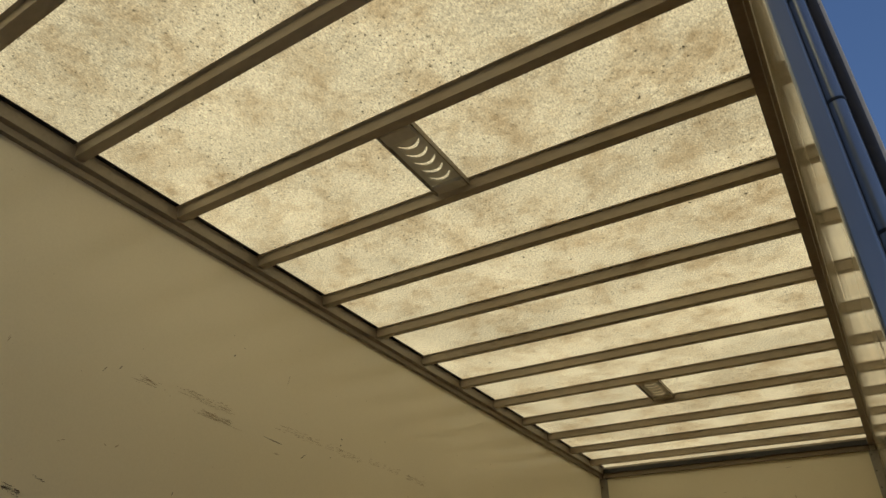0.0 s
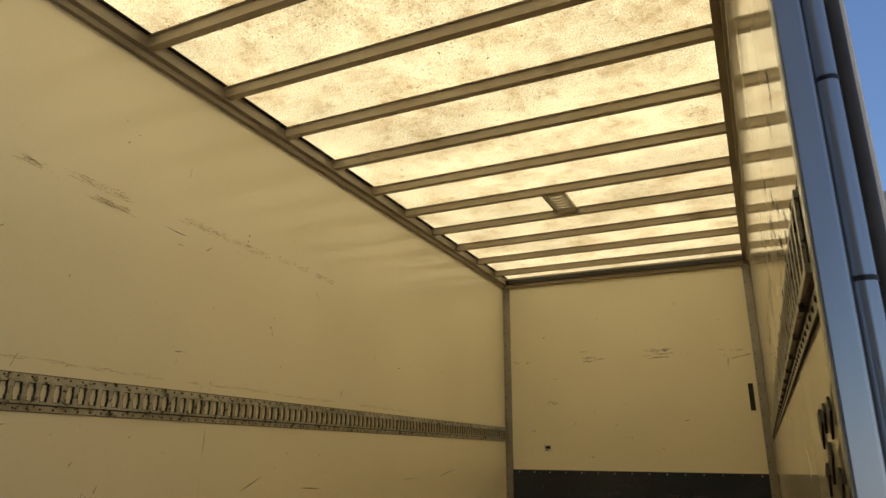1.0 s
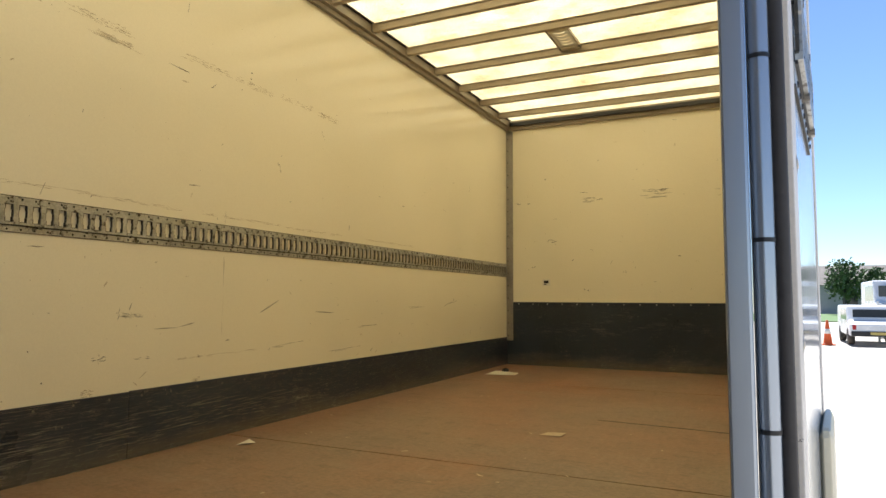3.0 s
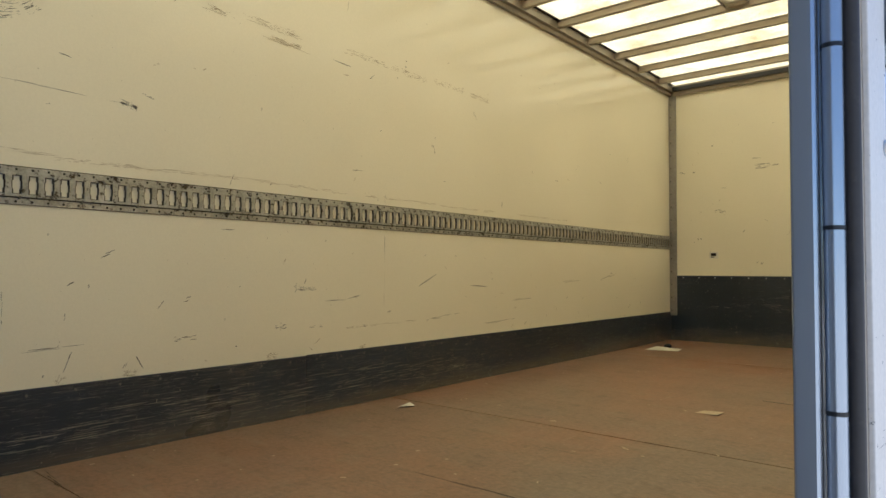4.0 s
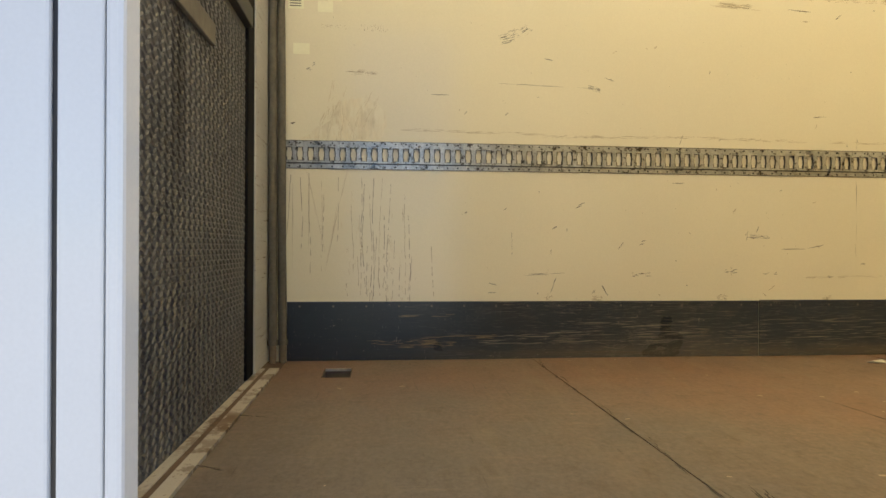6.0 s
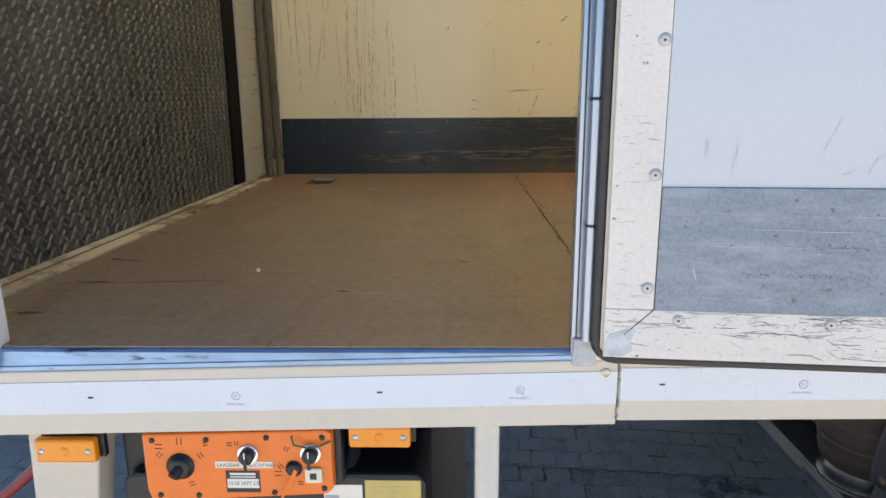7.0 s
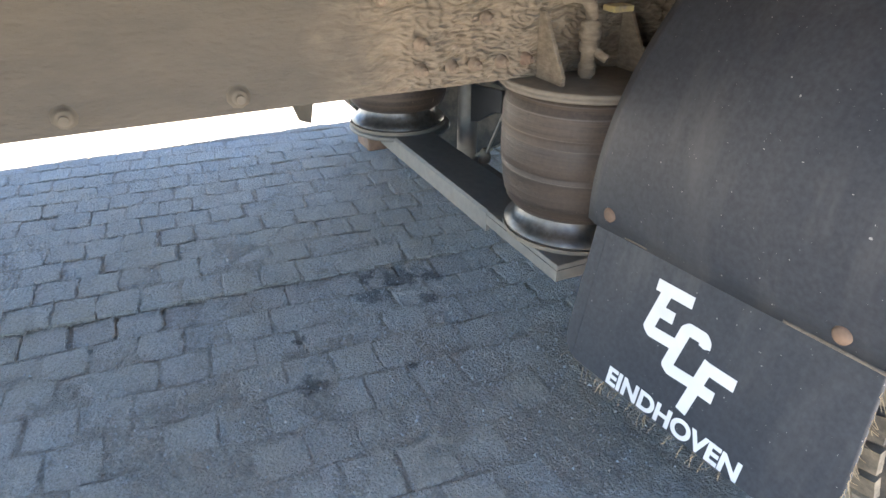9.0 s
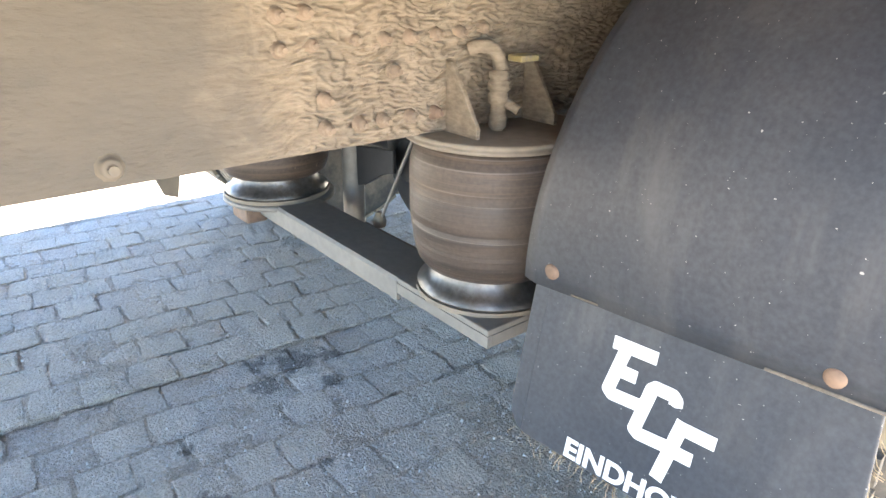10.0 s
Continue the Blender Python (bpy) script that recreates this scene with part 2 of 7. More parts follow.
def kick_sheet(name, along, wear, band):
    """Black film-faced sheet with fine pale scratches along it, chips, and grey dust rubbed in near the floor."""
    n = Nodes(name)
    a = n.noise(1.6, 5)
    st = (lambda u, w: (1, u, w) if along == "y" else (u, 1, w))
    z = n.add("ShaderNodeSeparateXYZ")
    n.put(n.co, z.inputs[0])
    low = n.math("ADD", z.outputs["Z"], n.ramp(n.noise(5, 6, st(0.4, 1.5), 0.65, (2, 7, 3)), 0.25, 0.75, -0.09, 0.09))
    area = n.noise(3.2, 5, st(0.5, 1.3), 0.65, (5, 2, 1))
    c = n.scale_col((0.02, 0.03, 0.046), n.ramp(a, 0.25, 0.75, 0.75, 1.5))
    clean = n.ramp(z.outputs["Y"], 0.0, 1.1, 0.08, 1.0) if along == "y" else n.ramp(z.outputs["Z"], 1.0, 2.0, 1.0, 1.0)
    c = n.mix(n.math("MULTIPLY", n.ramp(n.noise(9, 8, st(0.25, 2.4), 0.74, (8, 1, 2)), 0.52, 0.74, 0, 0.28 * wear), clean), c, (0.085, 0.08, 0.07))
    c = n.mix(n.math("MULTIPLY", n.ramp(low, band - 0.07, band + 0.03, 0.5, 0.0), clean), c, (0.13, 0.125, 0.11))
    s1 = n.math("MULTIPLY", n.ramp(n.noise(52, 6, st(0.12, 8), 0.72), 0.6, 0.615), n.ramp(area, 0.58 - 0.16 * wear, 0.68 - 0.14 * wear))
    s2 = n.math("MULTIPLY", n.ramp(n.noise(110, 4, st(0.1, 5), 0.65, (3, 5, 1)), 0.61, 0.625), n.ramp(low, band - 0.1, band + 0.1, 1.0, 0.55 * wear))
    s1, s2 = n.math("MULTIPLY", s1, clean), n.math("MULTIPLY", s2, clean)
    s3 = n.math("MULTIPLY", n.ramp(n.noise(34, 3, st(7, 0.8), 0.6, (1, 9, 4)), 0.69, 0.7), n.ramp(n.noise(6, 3, (1, 1, 1), 0.6, (2, 2, 9)), 0.48, 0.55))
    s4 = n.ramp(n.noise(75, 4, (1, 1, 1), 0.62, (1, 9, 4)), 0.69, 0.7)
    m = n.math("MAXIMUM", n.math("MAXIMUM", s1, s2), n.math("MAXIMUM", s3, s4))
    foot = n.math("MULTIPLY", n.ramp(n.math("ADD", z.outputs["Z"], n.ramp(n.noise(3, 5, st(0.5, 0.5), 0.6, (4, 4, 8)), 0.3, 0.7, -0.03, 0.03)), 1.03, 1.07, 1.0, 0.0), n.ramp(n.noise(14, 6, st(0.15, 3), 0.7, (6, 1, 5)), 0.4, 0.65, 0.15, 0.8))
    c = n.mix(n.math("MULTIPLY", foot, clean), c, (0.13, 0.105, 0.075))
    tone = n.mix(n.ramp(n.noise(12, 3), 0.4, 0.6), (0.2, 0.19, 0.165), (0.42, 0.38, 0.3))
    c = n.mix(m, c, tone)
    n.bump(m, -0.3, 0.0006)
    return n.done(c, n.ramp(a, 0.3, 0.7, 0.26, 0.4))


KICK = kick_sheet("black_kick_plate", "y", 0.9, 1.08)
KICK_X = kick_sheet("black_front_kick_plate", "x", 0.25, 1.1)
FLOOR = plywood()
ALU = plain("dull_aluminium", (0.36, 0.35, 0.33), 0.42, 0.85, var=0.2, stretch=(1, 0.2, 1), relief=0.08)
BROWN_ALU = plain("dusty_aluminium_rib", (0.27, 0.235, 0.18), 0.42, 0.25, var=0.15, stretch=(0.3, 1, 1), relief=0.08)
RIB_ALU = plain("dusty_pale_aluminium_rib", (0.42, 0.36, 0.265), 0.5, 0.15, var=0.15, stretch=(0.3, 1, 1), relief=0.08, dirt=(0.24, 0.18, 0.11))
STEEL = plain("galvanised_rail", (0.46, 0.47, 0.46), 0.33, 0.7, var=0.35, big=12, fine=110, dirt=(0.07, 0.058, 0.045), dirt_at=(0.54, 0.62))
WHITE = plain("white_door_panel", (0.5, 0.52, 0.54), 0.12, var=0.04, big=1.5, fine=200, relief=0.01)
CHIPPED = chipped_paint("chipped_white_frame", 0.09)
CHIPPED_STILE = chipped_paint("lightly_chipped_white_frame", 0.16)
GREY_KICK = scuffed("grey_door_kick_plate", (0.215, 0.255, 0.29), (0.34, 0.37, 0.4), 0.48, (1, 0.3, 1.3), (0.45, 0.75), 0.2, 0.3, (0.66, 0.7, (0.12, 0.13, 0.14)), size=26, fine_var=0.16)
SKIRT = plain("cream_skirt_paint", (0.56, 0.5, 0.41), 0.35, var=0.05, relief=0.05)
RUBBER = plain("black_rubber_seal", (0.012, 0.012, 0.013), 0.45, var=0.3)
POST_ALU = plain("glossy_door_post_aluminium", (0.38, 0.425, 0.49), 0.22, 0.65, var=0.07, big=2, stretch=(1, 1, 0.08), relief=0.02)
STAINED = plain("faint_tan_stain", (0.65, 0.57, 0.4), 0.5, var=0.12)
BARE = plain("bare_worn_metal", (0.42, 0.44, 0.46), 0.5, 0.3, var=0.3, big=20, dirt=(0.25, 0.26, 0.27))
# the blue reflection of the sky is put into the metal's base colour
SILL = plain("scuffed_sill_metal", (0.24, 0.34, 0.5), 0.36, 0.85, var=0.25, big=6, fine=80, stretch=(1, 0.2, 1), relief=0.1, dirt=(0.06, 0.06, 0.065), dirt_at=(0.58, 0.64))
BLACKP = plain("black_plastic", (0.012, 0.012, 0.014), 0.45, var=0.35, big=5, dirt=(0.03, 0.028, 0.026))
WORN_RUBBER = plain("dull_worn_rubber", (0.035, 0.031, 0.029), 0.6, var=0.25, big=12, dirt=(0.07, 0.06, 0.05))
CRACK = plain("dark_paint_crack", (0.13, 0.125, 0.125), 0.7, var=0.4, big=40)
GAP_BLACK = plain("matt_gap_black", (0.009, 0.009, 0.01), 0.9, var=0.3, spec=0.15)
FLAPM = dusty_rubber()
TYRE = plain("dusty_tyre_rubber", (0.032, 0.029, 0.026), 0.8, var=0.35, dirt=(0.17, 0.14, 0.1), dirt_at=(0.45, 0.8))
TYRE_TREAD = plain("sandy_tyre_tread", (0.1, 0.085, 0.065), 0.9, var=0.35, big=8, dirt=(0.27, 0.22, 0.155), dirt_at=(0.38, 0.6), relief=0.4)
MUD = plain("mud_coated_chassis", (0.15, 0.122, 0.09), 0.85, var=0.22, big=5, fine=45, dirt=(0.2, 0.16, 0.11), relief=0.6)
BAG = bellows_rubber()
PISTON = plain("polished_bellows_piston", (0.1, 0.095, 0.09), 0.38, 0.7, var=0.6, big=12, dirt=(0.09, 0.075, 0.06), dirt_at=(0.5, 0.65))
GREYMETAL = plain("grey_painted_steel", (0.165, 0.153, 0.135), 0.6, 0.2, var=0.2, dirt=(0.17, 0.14, 0.1))
PLATE = plain("dusty_brown_steel_plate", (0.175, 0.146, 0.11), 0.7, 0.1, var=0.25, dirt=(0.12, 0.085, 0.06))
ORANGE = plain("orange_control_plate", (0.76, 0.175, 0.015), 0.45, var=0.08, dirt=(0.4, 0.09, 0.02), dirt_at=(0.62, 0.75))
AMBER = plain("amber_reflector", (0.75, 0.26, 0.004), 0.15, var=0.06, relief=0.0)
PICTO = plain("worn_dark_print", (0.16, 0.07, 0.03), 0.6, var=0.3)
# dark tone that paints shade round the rail slots and edges
LIP = plain("shaded_rail_edge", (0.05, 0.047, 0.04), 0.6, 0.3, var=0.3)
PAPER = plain("white_paper", (0.75, 0.72, 0.62), 0.8, var=0.08)
CREAM_BOX = plain("cream_plastic", (0.7, 0.64, 0.48), 0.4, var=0.05, relief=0.03)
# studs are rubbed lighter; the deck's darker copy holds the shadows between them
TREAD = tread_plate("worn_shadowed_tread_plate", 0.72)
TREAD_STUD = tread_plate("rubbed_tread_studs", 1.0)
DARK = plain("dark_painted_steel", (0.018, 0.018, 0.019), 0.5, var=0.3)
POSTW = scuffed("worn_white_post", (0.4, 0.405, 0.415), (0.12, 0.08, 0.05), 0.45, (0.25, 1, 5), (0.62, 0.64), 0.12, 0.4, (0.68, 0.7, (0.14, 0.09, 0.06)), size=12)
THRESH = scuffed("worn_pale_threshold", (0.5, 0.46, 0.39), (0.15, 0.095, 0.055), 0.5, (0.6, 0.6, 1), (0.5, 0.54), 0.2, 0.4, (0.64, 0.68, (0.2, 0.14, 0.09)), size=7)
PIPE = plain("dusty_grey_conduit", (0.12, 0.11, 0.09), 0.8, 0.0, var=0.3, big=6, dirt=(0.1, 0.085, 0.065))
SCUFF = plain("rubbed_grime", (0.15, 0.12, 0.08), 0.7, var=0.3)
SCUFF_DARK = plain("dark_scratch", (0.035, 0.03, 0.024), 0.7, var=0.3)
GREEN = plain("leaf_green", (0.06, 0.11, 0.03), 0.7, var=0.4, big=2)
CONCRETE = plain("light_concrete", (0.42, 0.4, 0.37), 0.85, var=0.1, big=0.4, fine=30)

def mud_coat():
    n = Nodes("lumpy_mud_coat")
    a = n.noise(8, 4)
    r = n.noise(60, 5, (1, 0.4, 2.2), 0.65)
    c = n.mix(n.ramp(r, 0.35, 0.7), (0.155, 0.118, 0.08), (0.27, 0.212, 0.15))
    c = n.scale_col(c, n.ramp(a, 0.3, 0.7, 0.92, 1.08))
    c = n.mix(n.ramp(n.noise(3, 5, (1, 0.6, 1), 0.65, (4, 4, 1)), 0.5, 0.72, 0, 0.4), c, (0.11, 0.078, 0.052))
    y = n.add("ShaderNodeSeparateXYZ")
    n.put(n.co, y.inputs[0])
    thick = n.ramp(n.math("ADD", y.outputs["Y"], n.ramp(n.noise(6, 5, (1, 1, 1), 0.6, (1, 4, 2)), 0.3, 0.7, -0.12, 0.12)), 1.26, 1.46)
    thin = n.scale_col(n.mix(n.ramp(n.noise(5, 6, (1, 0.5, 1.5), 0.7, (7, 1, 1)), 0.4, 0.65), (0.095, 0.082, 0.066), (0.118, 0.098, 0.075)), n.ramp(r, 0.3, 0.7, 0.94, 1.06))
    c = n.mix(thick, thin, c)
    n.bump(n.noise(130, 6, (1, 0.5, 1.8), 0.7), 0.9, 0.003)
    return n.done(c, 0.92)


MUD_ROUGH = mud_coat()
BOLT = plain("brown_muddy_bolt", (0.18, 0.13, 0.09), 0.85, var=0.35, big=40, dirt=(0.26, 0.2, 0.14), dirt_at=(0.5, 0.7))
RUST = plain("rusty_metal", (0.14, 0.09, 0.06), 0.8, var=0.3, big=30)
DUST = plain("caught_tan_dust", (0.12, 0.1, 0.078), 0.95, var=0.4, big=30, fine=200, relief=0.6)
TAG = plain("faded_yellow_plastic", (0.4, 0.31, 0.13), 0.6, var=0.3, big=20, dirt=(0.25, 0.2, 0.14), dirt_at=(0.45, 0.6))
RIM = plain("dirty_pale_rim", (0.5, 0.48, 0.44), 0.5, 0.2, var=0.2, dirt=(0.2, 0.16, 0.12))
WHITE_EDGE = plain("white_edge_plastic", (0.72, 0.7, 0.66), 0.5, var=0.06)
WHITE_PRINT = plain("white_print", (0.56, 0.56, 0.56), 0.6, var=0.06, big=20)
THREAD = plain("pale_thread", (0.35, 0.26, 0.15), 0.9)
CHROME = plain("chrome", (0.8, 0.8, 0.8), 0.12, 1.0, var=0.03)
GREENWIRE = plain("green_wire", (0.05, 0.12, 0.06), 0.5)
GREY_POST = plain("galvanised_post", (0.5, 0.49, 0.46), 0.5, 0.4, var=0.12, stretch=(1, 1, 0.3), dirt=(0.3, 0.28, 0.25))
YELLOW = plain("yellow_sticker_paper", (0.55, 0.42, 0.12), 0.6, var=0.1, dirt=(0.3, 0.22, 0.08), dirt_at=(0.6, 0.7))
VIOLET = plain("faded_violet_print", (0.16, 0.12, 0.18), 0.6)
REDHOSE = plain("dark_red_hose", (0.2, 0.02, 0.02), 0.5)
INK = plain("grey_ink", (0.36, 0.36, 0.38), 0.6)
SEALANT = plain("brown_sealant", (0.33, 0.27, 0.19), 0.7, var=0.4, big=60)
DEBRIS = plain("pale_wood_chip", (0.6, 0.5, 0.36), 0.8)


def roof_skin():
    """Glass-fibre sheet: fine short fibres, brown blotches, and mould specks in clusters."""
    n = Nodes("translucent_roof_skin")
    a = n.noise(2.1, 5)
    f1 = n.noise(180, 4, (1, 0.45, 1), 0.66)
    f2 = n.noise(300, 3, (0.4, 1, 1), 0.6, (5, 2, 1))
    c = n.noise(4.2, 8, (1, 1, 1), 0.7, (2, 3, 1))
    k = n.noise(22, 5, (1, 1, 1), 0.7, (9, 4, 1))
    grain = n.math("ADD", n.ramp(f1, 0.3, 0.7, -0.36, 0.42), n.ramp(f2, 0.3, 0.7, -0.28, 0.32))
    col = n.scale_col((0.84, 0.765, 0.57), n.math("ADD", n.ramp(a, 0.3, 0.7, 0.88, 1.05), grain))
    col = n.mix(n.ramp(c, 0.46, 0.74, 0, 0.55), col, (0.55, 0.41, 0.22))
    col = n.mix(n.math("MULTIPLY", n.ramp(k, 0.5, 0.72, 0, 0.5), n.ramp(c, 0.4, 0.62)), col, (0.42, 0.31, 0.16))
    d = n.math("MULTIPLY", n.ramp(n.noise(75, 2, (1, 1, 1), 0.5, (7, 1, 3)), 0.655, 0.685), n.ramp(n.noise(1.6, 3, (1, 1, 1), 0.5, (4, 4, 4)), 0.42, 0.6))
    e = n.math("MULTIPLY", n.ramp(n.noise(30, 2, (1, 1, 1), 0.5, (1, 8, 3)), 0.73, 0.75), n.ramp(n.noise(0.9, 2, (1, 1, 1), 0.5, (4, 1, 4)), 0.45, 0.55))
    col = n.mix(n.math("MAXIMUM", n.ramp(d, 0, 1, 0, 0.85), e), col, (0.05, 0.045, 0.03))
    tr = n.add("ShaderNodeBsdfTranslucent")
    n.put(n.scale_col(col, 1.1), tr.inputs["Color"])
    n.done(col, 0.55)
    mx = n.add("ShaderNodeMixShader")
    mx.inputs[0].default_value = 0.72
    n.put(n.p.outputs[0], mx.inputs[1])
    n.put(tr.outputs[0], mx.inputs[2])
    n.put(mx.outputs[0], n.out.inputs["Surface"])
    return n.m


def paver_mat(name, pick):
    """Worn grey concrete under a patchy coat of tan dust; pick is None for loose sand, else how blocks vary."""
    n = Nodes(name)
    geo = n.add("ShaderNodeNewGeometry")
    n.co = geo.outputs["Position"]
    a = n.noise(1.3, 5)
    b = n.noise(140, 5, (1, 1, 1), 0.75)
    tone = n.math("ADD", n.ramp(a, 0.3, 0.7, 0.88, 1.1), n.ramp(b, 0.3, 0.7, -0.32, 0.32))
    if pick:
        r = n.add("ShaderNodeObjectInfo").outputs["Random"] if pick == "object" else geo.outputs["Random Per Island"]
        c = n.scale_col((0.5, 0.452, 0.39), n.math("MULTIPLY", n.ramp(r, 0, 1, 0.92, 1.07), tone))
    else:
        c = n.scale_col((0.42, 0.365, 0.295), tone)
    c = n.mix(n.ramp(n.noise(260, 3, (1, 1, 1), 0.6, (8, 3, 0)), 0.6, 0.66, 0, 0.55), c, (0.1, 0.09, 0.08))
    c = n.mix(n.ramp(n.noise(330, 2, (1, 1, 1), 0.6, (3, 3, 0)), 0.66, 0.7, 0, 0.6), c, (0.6, 0.56, 0.5))
    # tan dust, thickest in drifts, and darker damp patches
    dust = n.math("ADD", n.ramp(n.noise(2.4, 8, (1, 1, 1), 0.72, (2, 0, 0)), 0.42, 0.62, 0.1, 0.8), n.ramp(n.noise(17, 6, (1, 1, 1), 0.7, (5, 1, 0)), 0.45, 0.7, -0.1, 0.3))
    c = n.mix(dust, c, n.scale_col((0.5, 0.42, 0.315), n.ramp(b, 0.3, 0.7, 0.78, 1.2)))
    c = n.mix(n.ramp(n.noise(5.2, 7, (1, 1, 1), 0.7, (9, 4, 0)), 0.56, 0.72, 0, 0.45), c, (0.16, 0.145, 0.13))
    # oil spots with ragged rims
    rag = n.noise(34, 6, (1, 1, 1), 0.7, (6, 6, 0))
    for x, y, size in ((-1.083, 1.532, 0.06), (-0.77, 1.215, 0.03), (-0.735, 1.42, 0.014), (-1.03, 1.44, 0.034), (-1.06, 1.61, 0.034), (-1.13, 1.46, 0.03), (-0.96, 1.56, 0.026), (-0.93, 1.23, 0.014)):
        d = n.add("ShaderNodeVectorMath", operation="DISTANCE")
        n.put(geo.outputs["Position"], d.inputs[0])
        d.inputs[1].default_value = (x, y, 0)
        e = n.math("ADD", d.outputs["Value"], n.ramp(rag, 0.25, 0.75, -size * 0.8, size * 0.8))
        c = n.mix(n.ramp(e, size * 0.55, size * 1.25, 0.7, 0.0), c, (0.045, 0.04, 0.035))
    n.bump(n.math("ADD", n.noise(48, 9, (1, 1, 1), 0.74), n.ramp(n.noise(190, 3, (1, 1, 1), 0.6, (2, 7, 0)), 0.3, 0.7, -0.2, 0.2)), 1.0, 0.016)
    return n.done(c, 0.8)


def ground_mat():
    n = Nodes("paved_yard")
    a = n.noise(0.5, 5)
    b = n.noise(40, 3)
    br = n.add("ShaderNodeTexBrick")
    mp = n.add("ShaderNodeMapping")
    mp.inputs["Rotation"].default_value = (0, 0, 0.085)
    n.put(n.co, mp.inputs["Vector"])
    n.put(mp.outputs[0], br.inputs["Vector"])
    br.inputs["Scale"].default_value = 1.0
    br.inputs["Brick Width"].default_value = 0.105
    br.inputs["Row Height"].default_value = 0.0955
    br.inputs["Mortar Size"].default_value = 0.004
    br.inputs["Color1"].default_value = (0.41, 0.375, 0.33, 1)
    br.inputs["Color2"].default_value = (0.45, 0.412, 0.36, 1)
    br.inputs["Mortar"].default_value = (0.27, 0.24, 0.2, 1)
    c = n.scale_col(br.outputs["Color"], n.math("ADD", n.ramp(a, 0.3, 0.7, 0.9, 1.12), n.ramp(b, 0.3, 0.7, -0.1, 0.1)))
    n.bump(b, 0.3, 0.002)
    return n.done(c, 0.85)


def tape_mat():
    n = Nodes("white_reflective_tape")
    mp = n.add("ShaderNodeMapping")
    mp.inputs["Scale"].default_value = (0, 0.72, 1.0)
    mp.inputs["Rotation"].default_value = (radians(45), 0, 0)
    n.put(n.co, mp.inputs["Vector"])
    v = n.add("ShaderNodeTexVoronoi", feature="DISTANCE_TO_EDGE")
    v.inputs["Scale"].default_value = 270
    v.inputs["Randomness"].default_value = 0.0
    n.put(mp.outputs[0], v.inputs["Vector"])
    e = n.ramp(v.outputs["Distance"], 0.03, 0.16)
    a = n.noise(4, 3)
    c = n.scale_col(n.mix(e, (0.62, 0.65, 0.69), (0.5, 0.54, 0.6)), n.ramp(a, 0.3, 0.7, 0.95, 1.05))
    n.bump(e, 0.3, 0.0005)
    return n.done(c, n.ramp(a, 0.3, 0.7, 0.22, 0.36), 0.2)


ROOF = roof_skin()
PAVER = paver_mat("concrete_paver", "object")
PAVER_FIELD = paver_mat("concrete_paver_field", "island")
YARD = ground_mat()
SAND = paver_mat("joint_sand", None)
TAPE = tape_mat()


# ---- builders ----
def box(bm, x0, x1, y0, y1, z0, z1, bevel=0.0):
    vs = [bm.verts.new((x, y, z)) for x in (x0, x1) for y in (y0, y1) for z in (z0, z1)]
    fs = [bm.faces.new([vs[i] for i in q]) for q in ((0, 1, 3, 2), (4, 6, 7, 5), (0, 4, 5, 1), (2, 3, 7, 6), (0, 2, 6, 4), (1, 5, 7, 3))]
    if bevel:
        es = list({e for f in fs for e in f.edges})
        bmesh.ops.bevel(bm, geom=es, offset=bevel, segments=2, profile=0.5, affect="EDGES")
    return bm


def boxes(*args, bevel=0.0):
    bm = bmesh.new()
    for a in args:
        box(bm, *a, bevel=bevel)
    return bm


def prism(bm, pts, axis, a, b, bevel=0.0):
    """Extrude a polygon of 2D points along an axis; the points run in the other two axes, in x y z order."""
    def at(p, v):
        q = list(p)
        q.insert("xyz".index(axis), v)
        return q
    va = [bm.verts.new(at(p, a)) for p in pts]
    vb = [bm.verts.new(at(p, b)) for p in pts]
    k = len(pts)
    fs = [bm.faces.new(va), bm.faces.new(vb[::-1])]
    fs += [bm.faces.new((va[i], vb[i], vb[(i + 1) % k], va[(i + 1) % k])) for i in range(k)]
    bmesh.ops.recalc_face_normals(bm, faces=fs)
    if bevel:
        bmesh.ops.bevel(bm, geom=list({e for f in fs for e in f.edges}), offset=bevel, segments=2, profile=0.5, affect="EDGES")
    return bm


def tube(bm, p0, p1, r0, r1=None, n=16, caps=True):
    p0, p1 = Vector(p0), Vector(p1)
    r1 = r0 if r1 is None else r1
    q = (p1 - p0).to_track_quat("Z", "Y")
    rings = []
    for p, r in ((p0, r0), (p1, r1)):
        rings.append([bm.verts.new(p + q @ Vector((r * math.cos(2 * math.pi * i / n), r * math.sin(2 * math.pi * i / n), 0))) for i in range(n)])
    for i in range(n):
        f = bm.faces.new((rings[0][i], rings[0][(i + 1) % n], rings[1][(i + 1) % n], rings[1][i]))
        f.smooth = True
    if caps:
        bm.faces.new([bm.verts.new(v.co) for v in rings[0][::-1]])
        bm.faces.new([bm.verts.new(v.co) for v in rings[1]])
    return bm


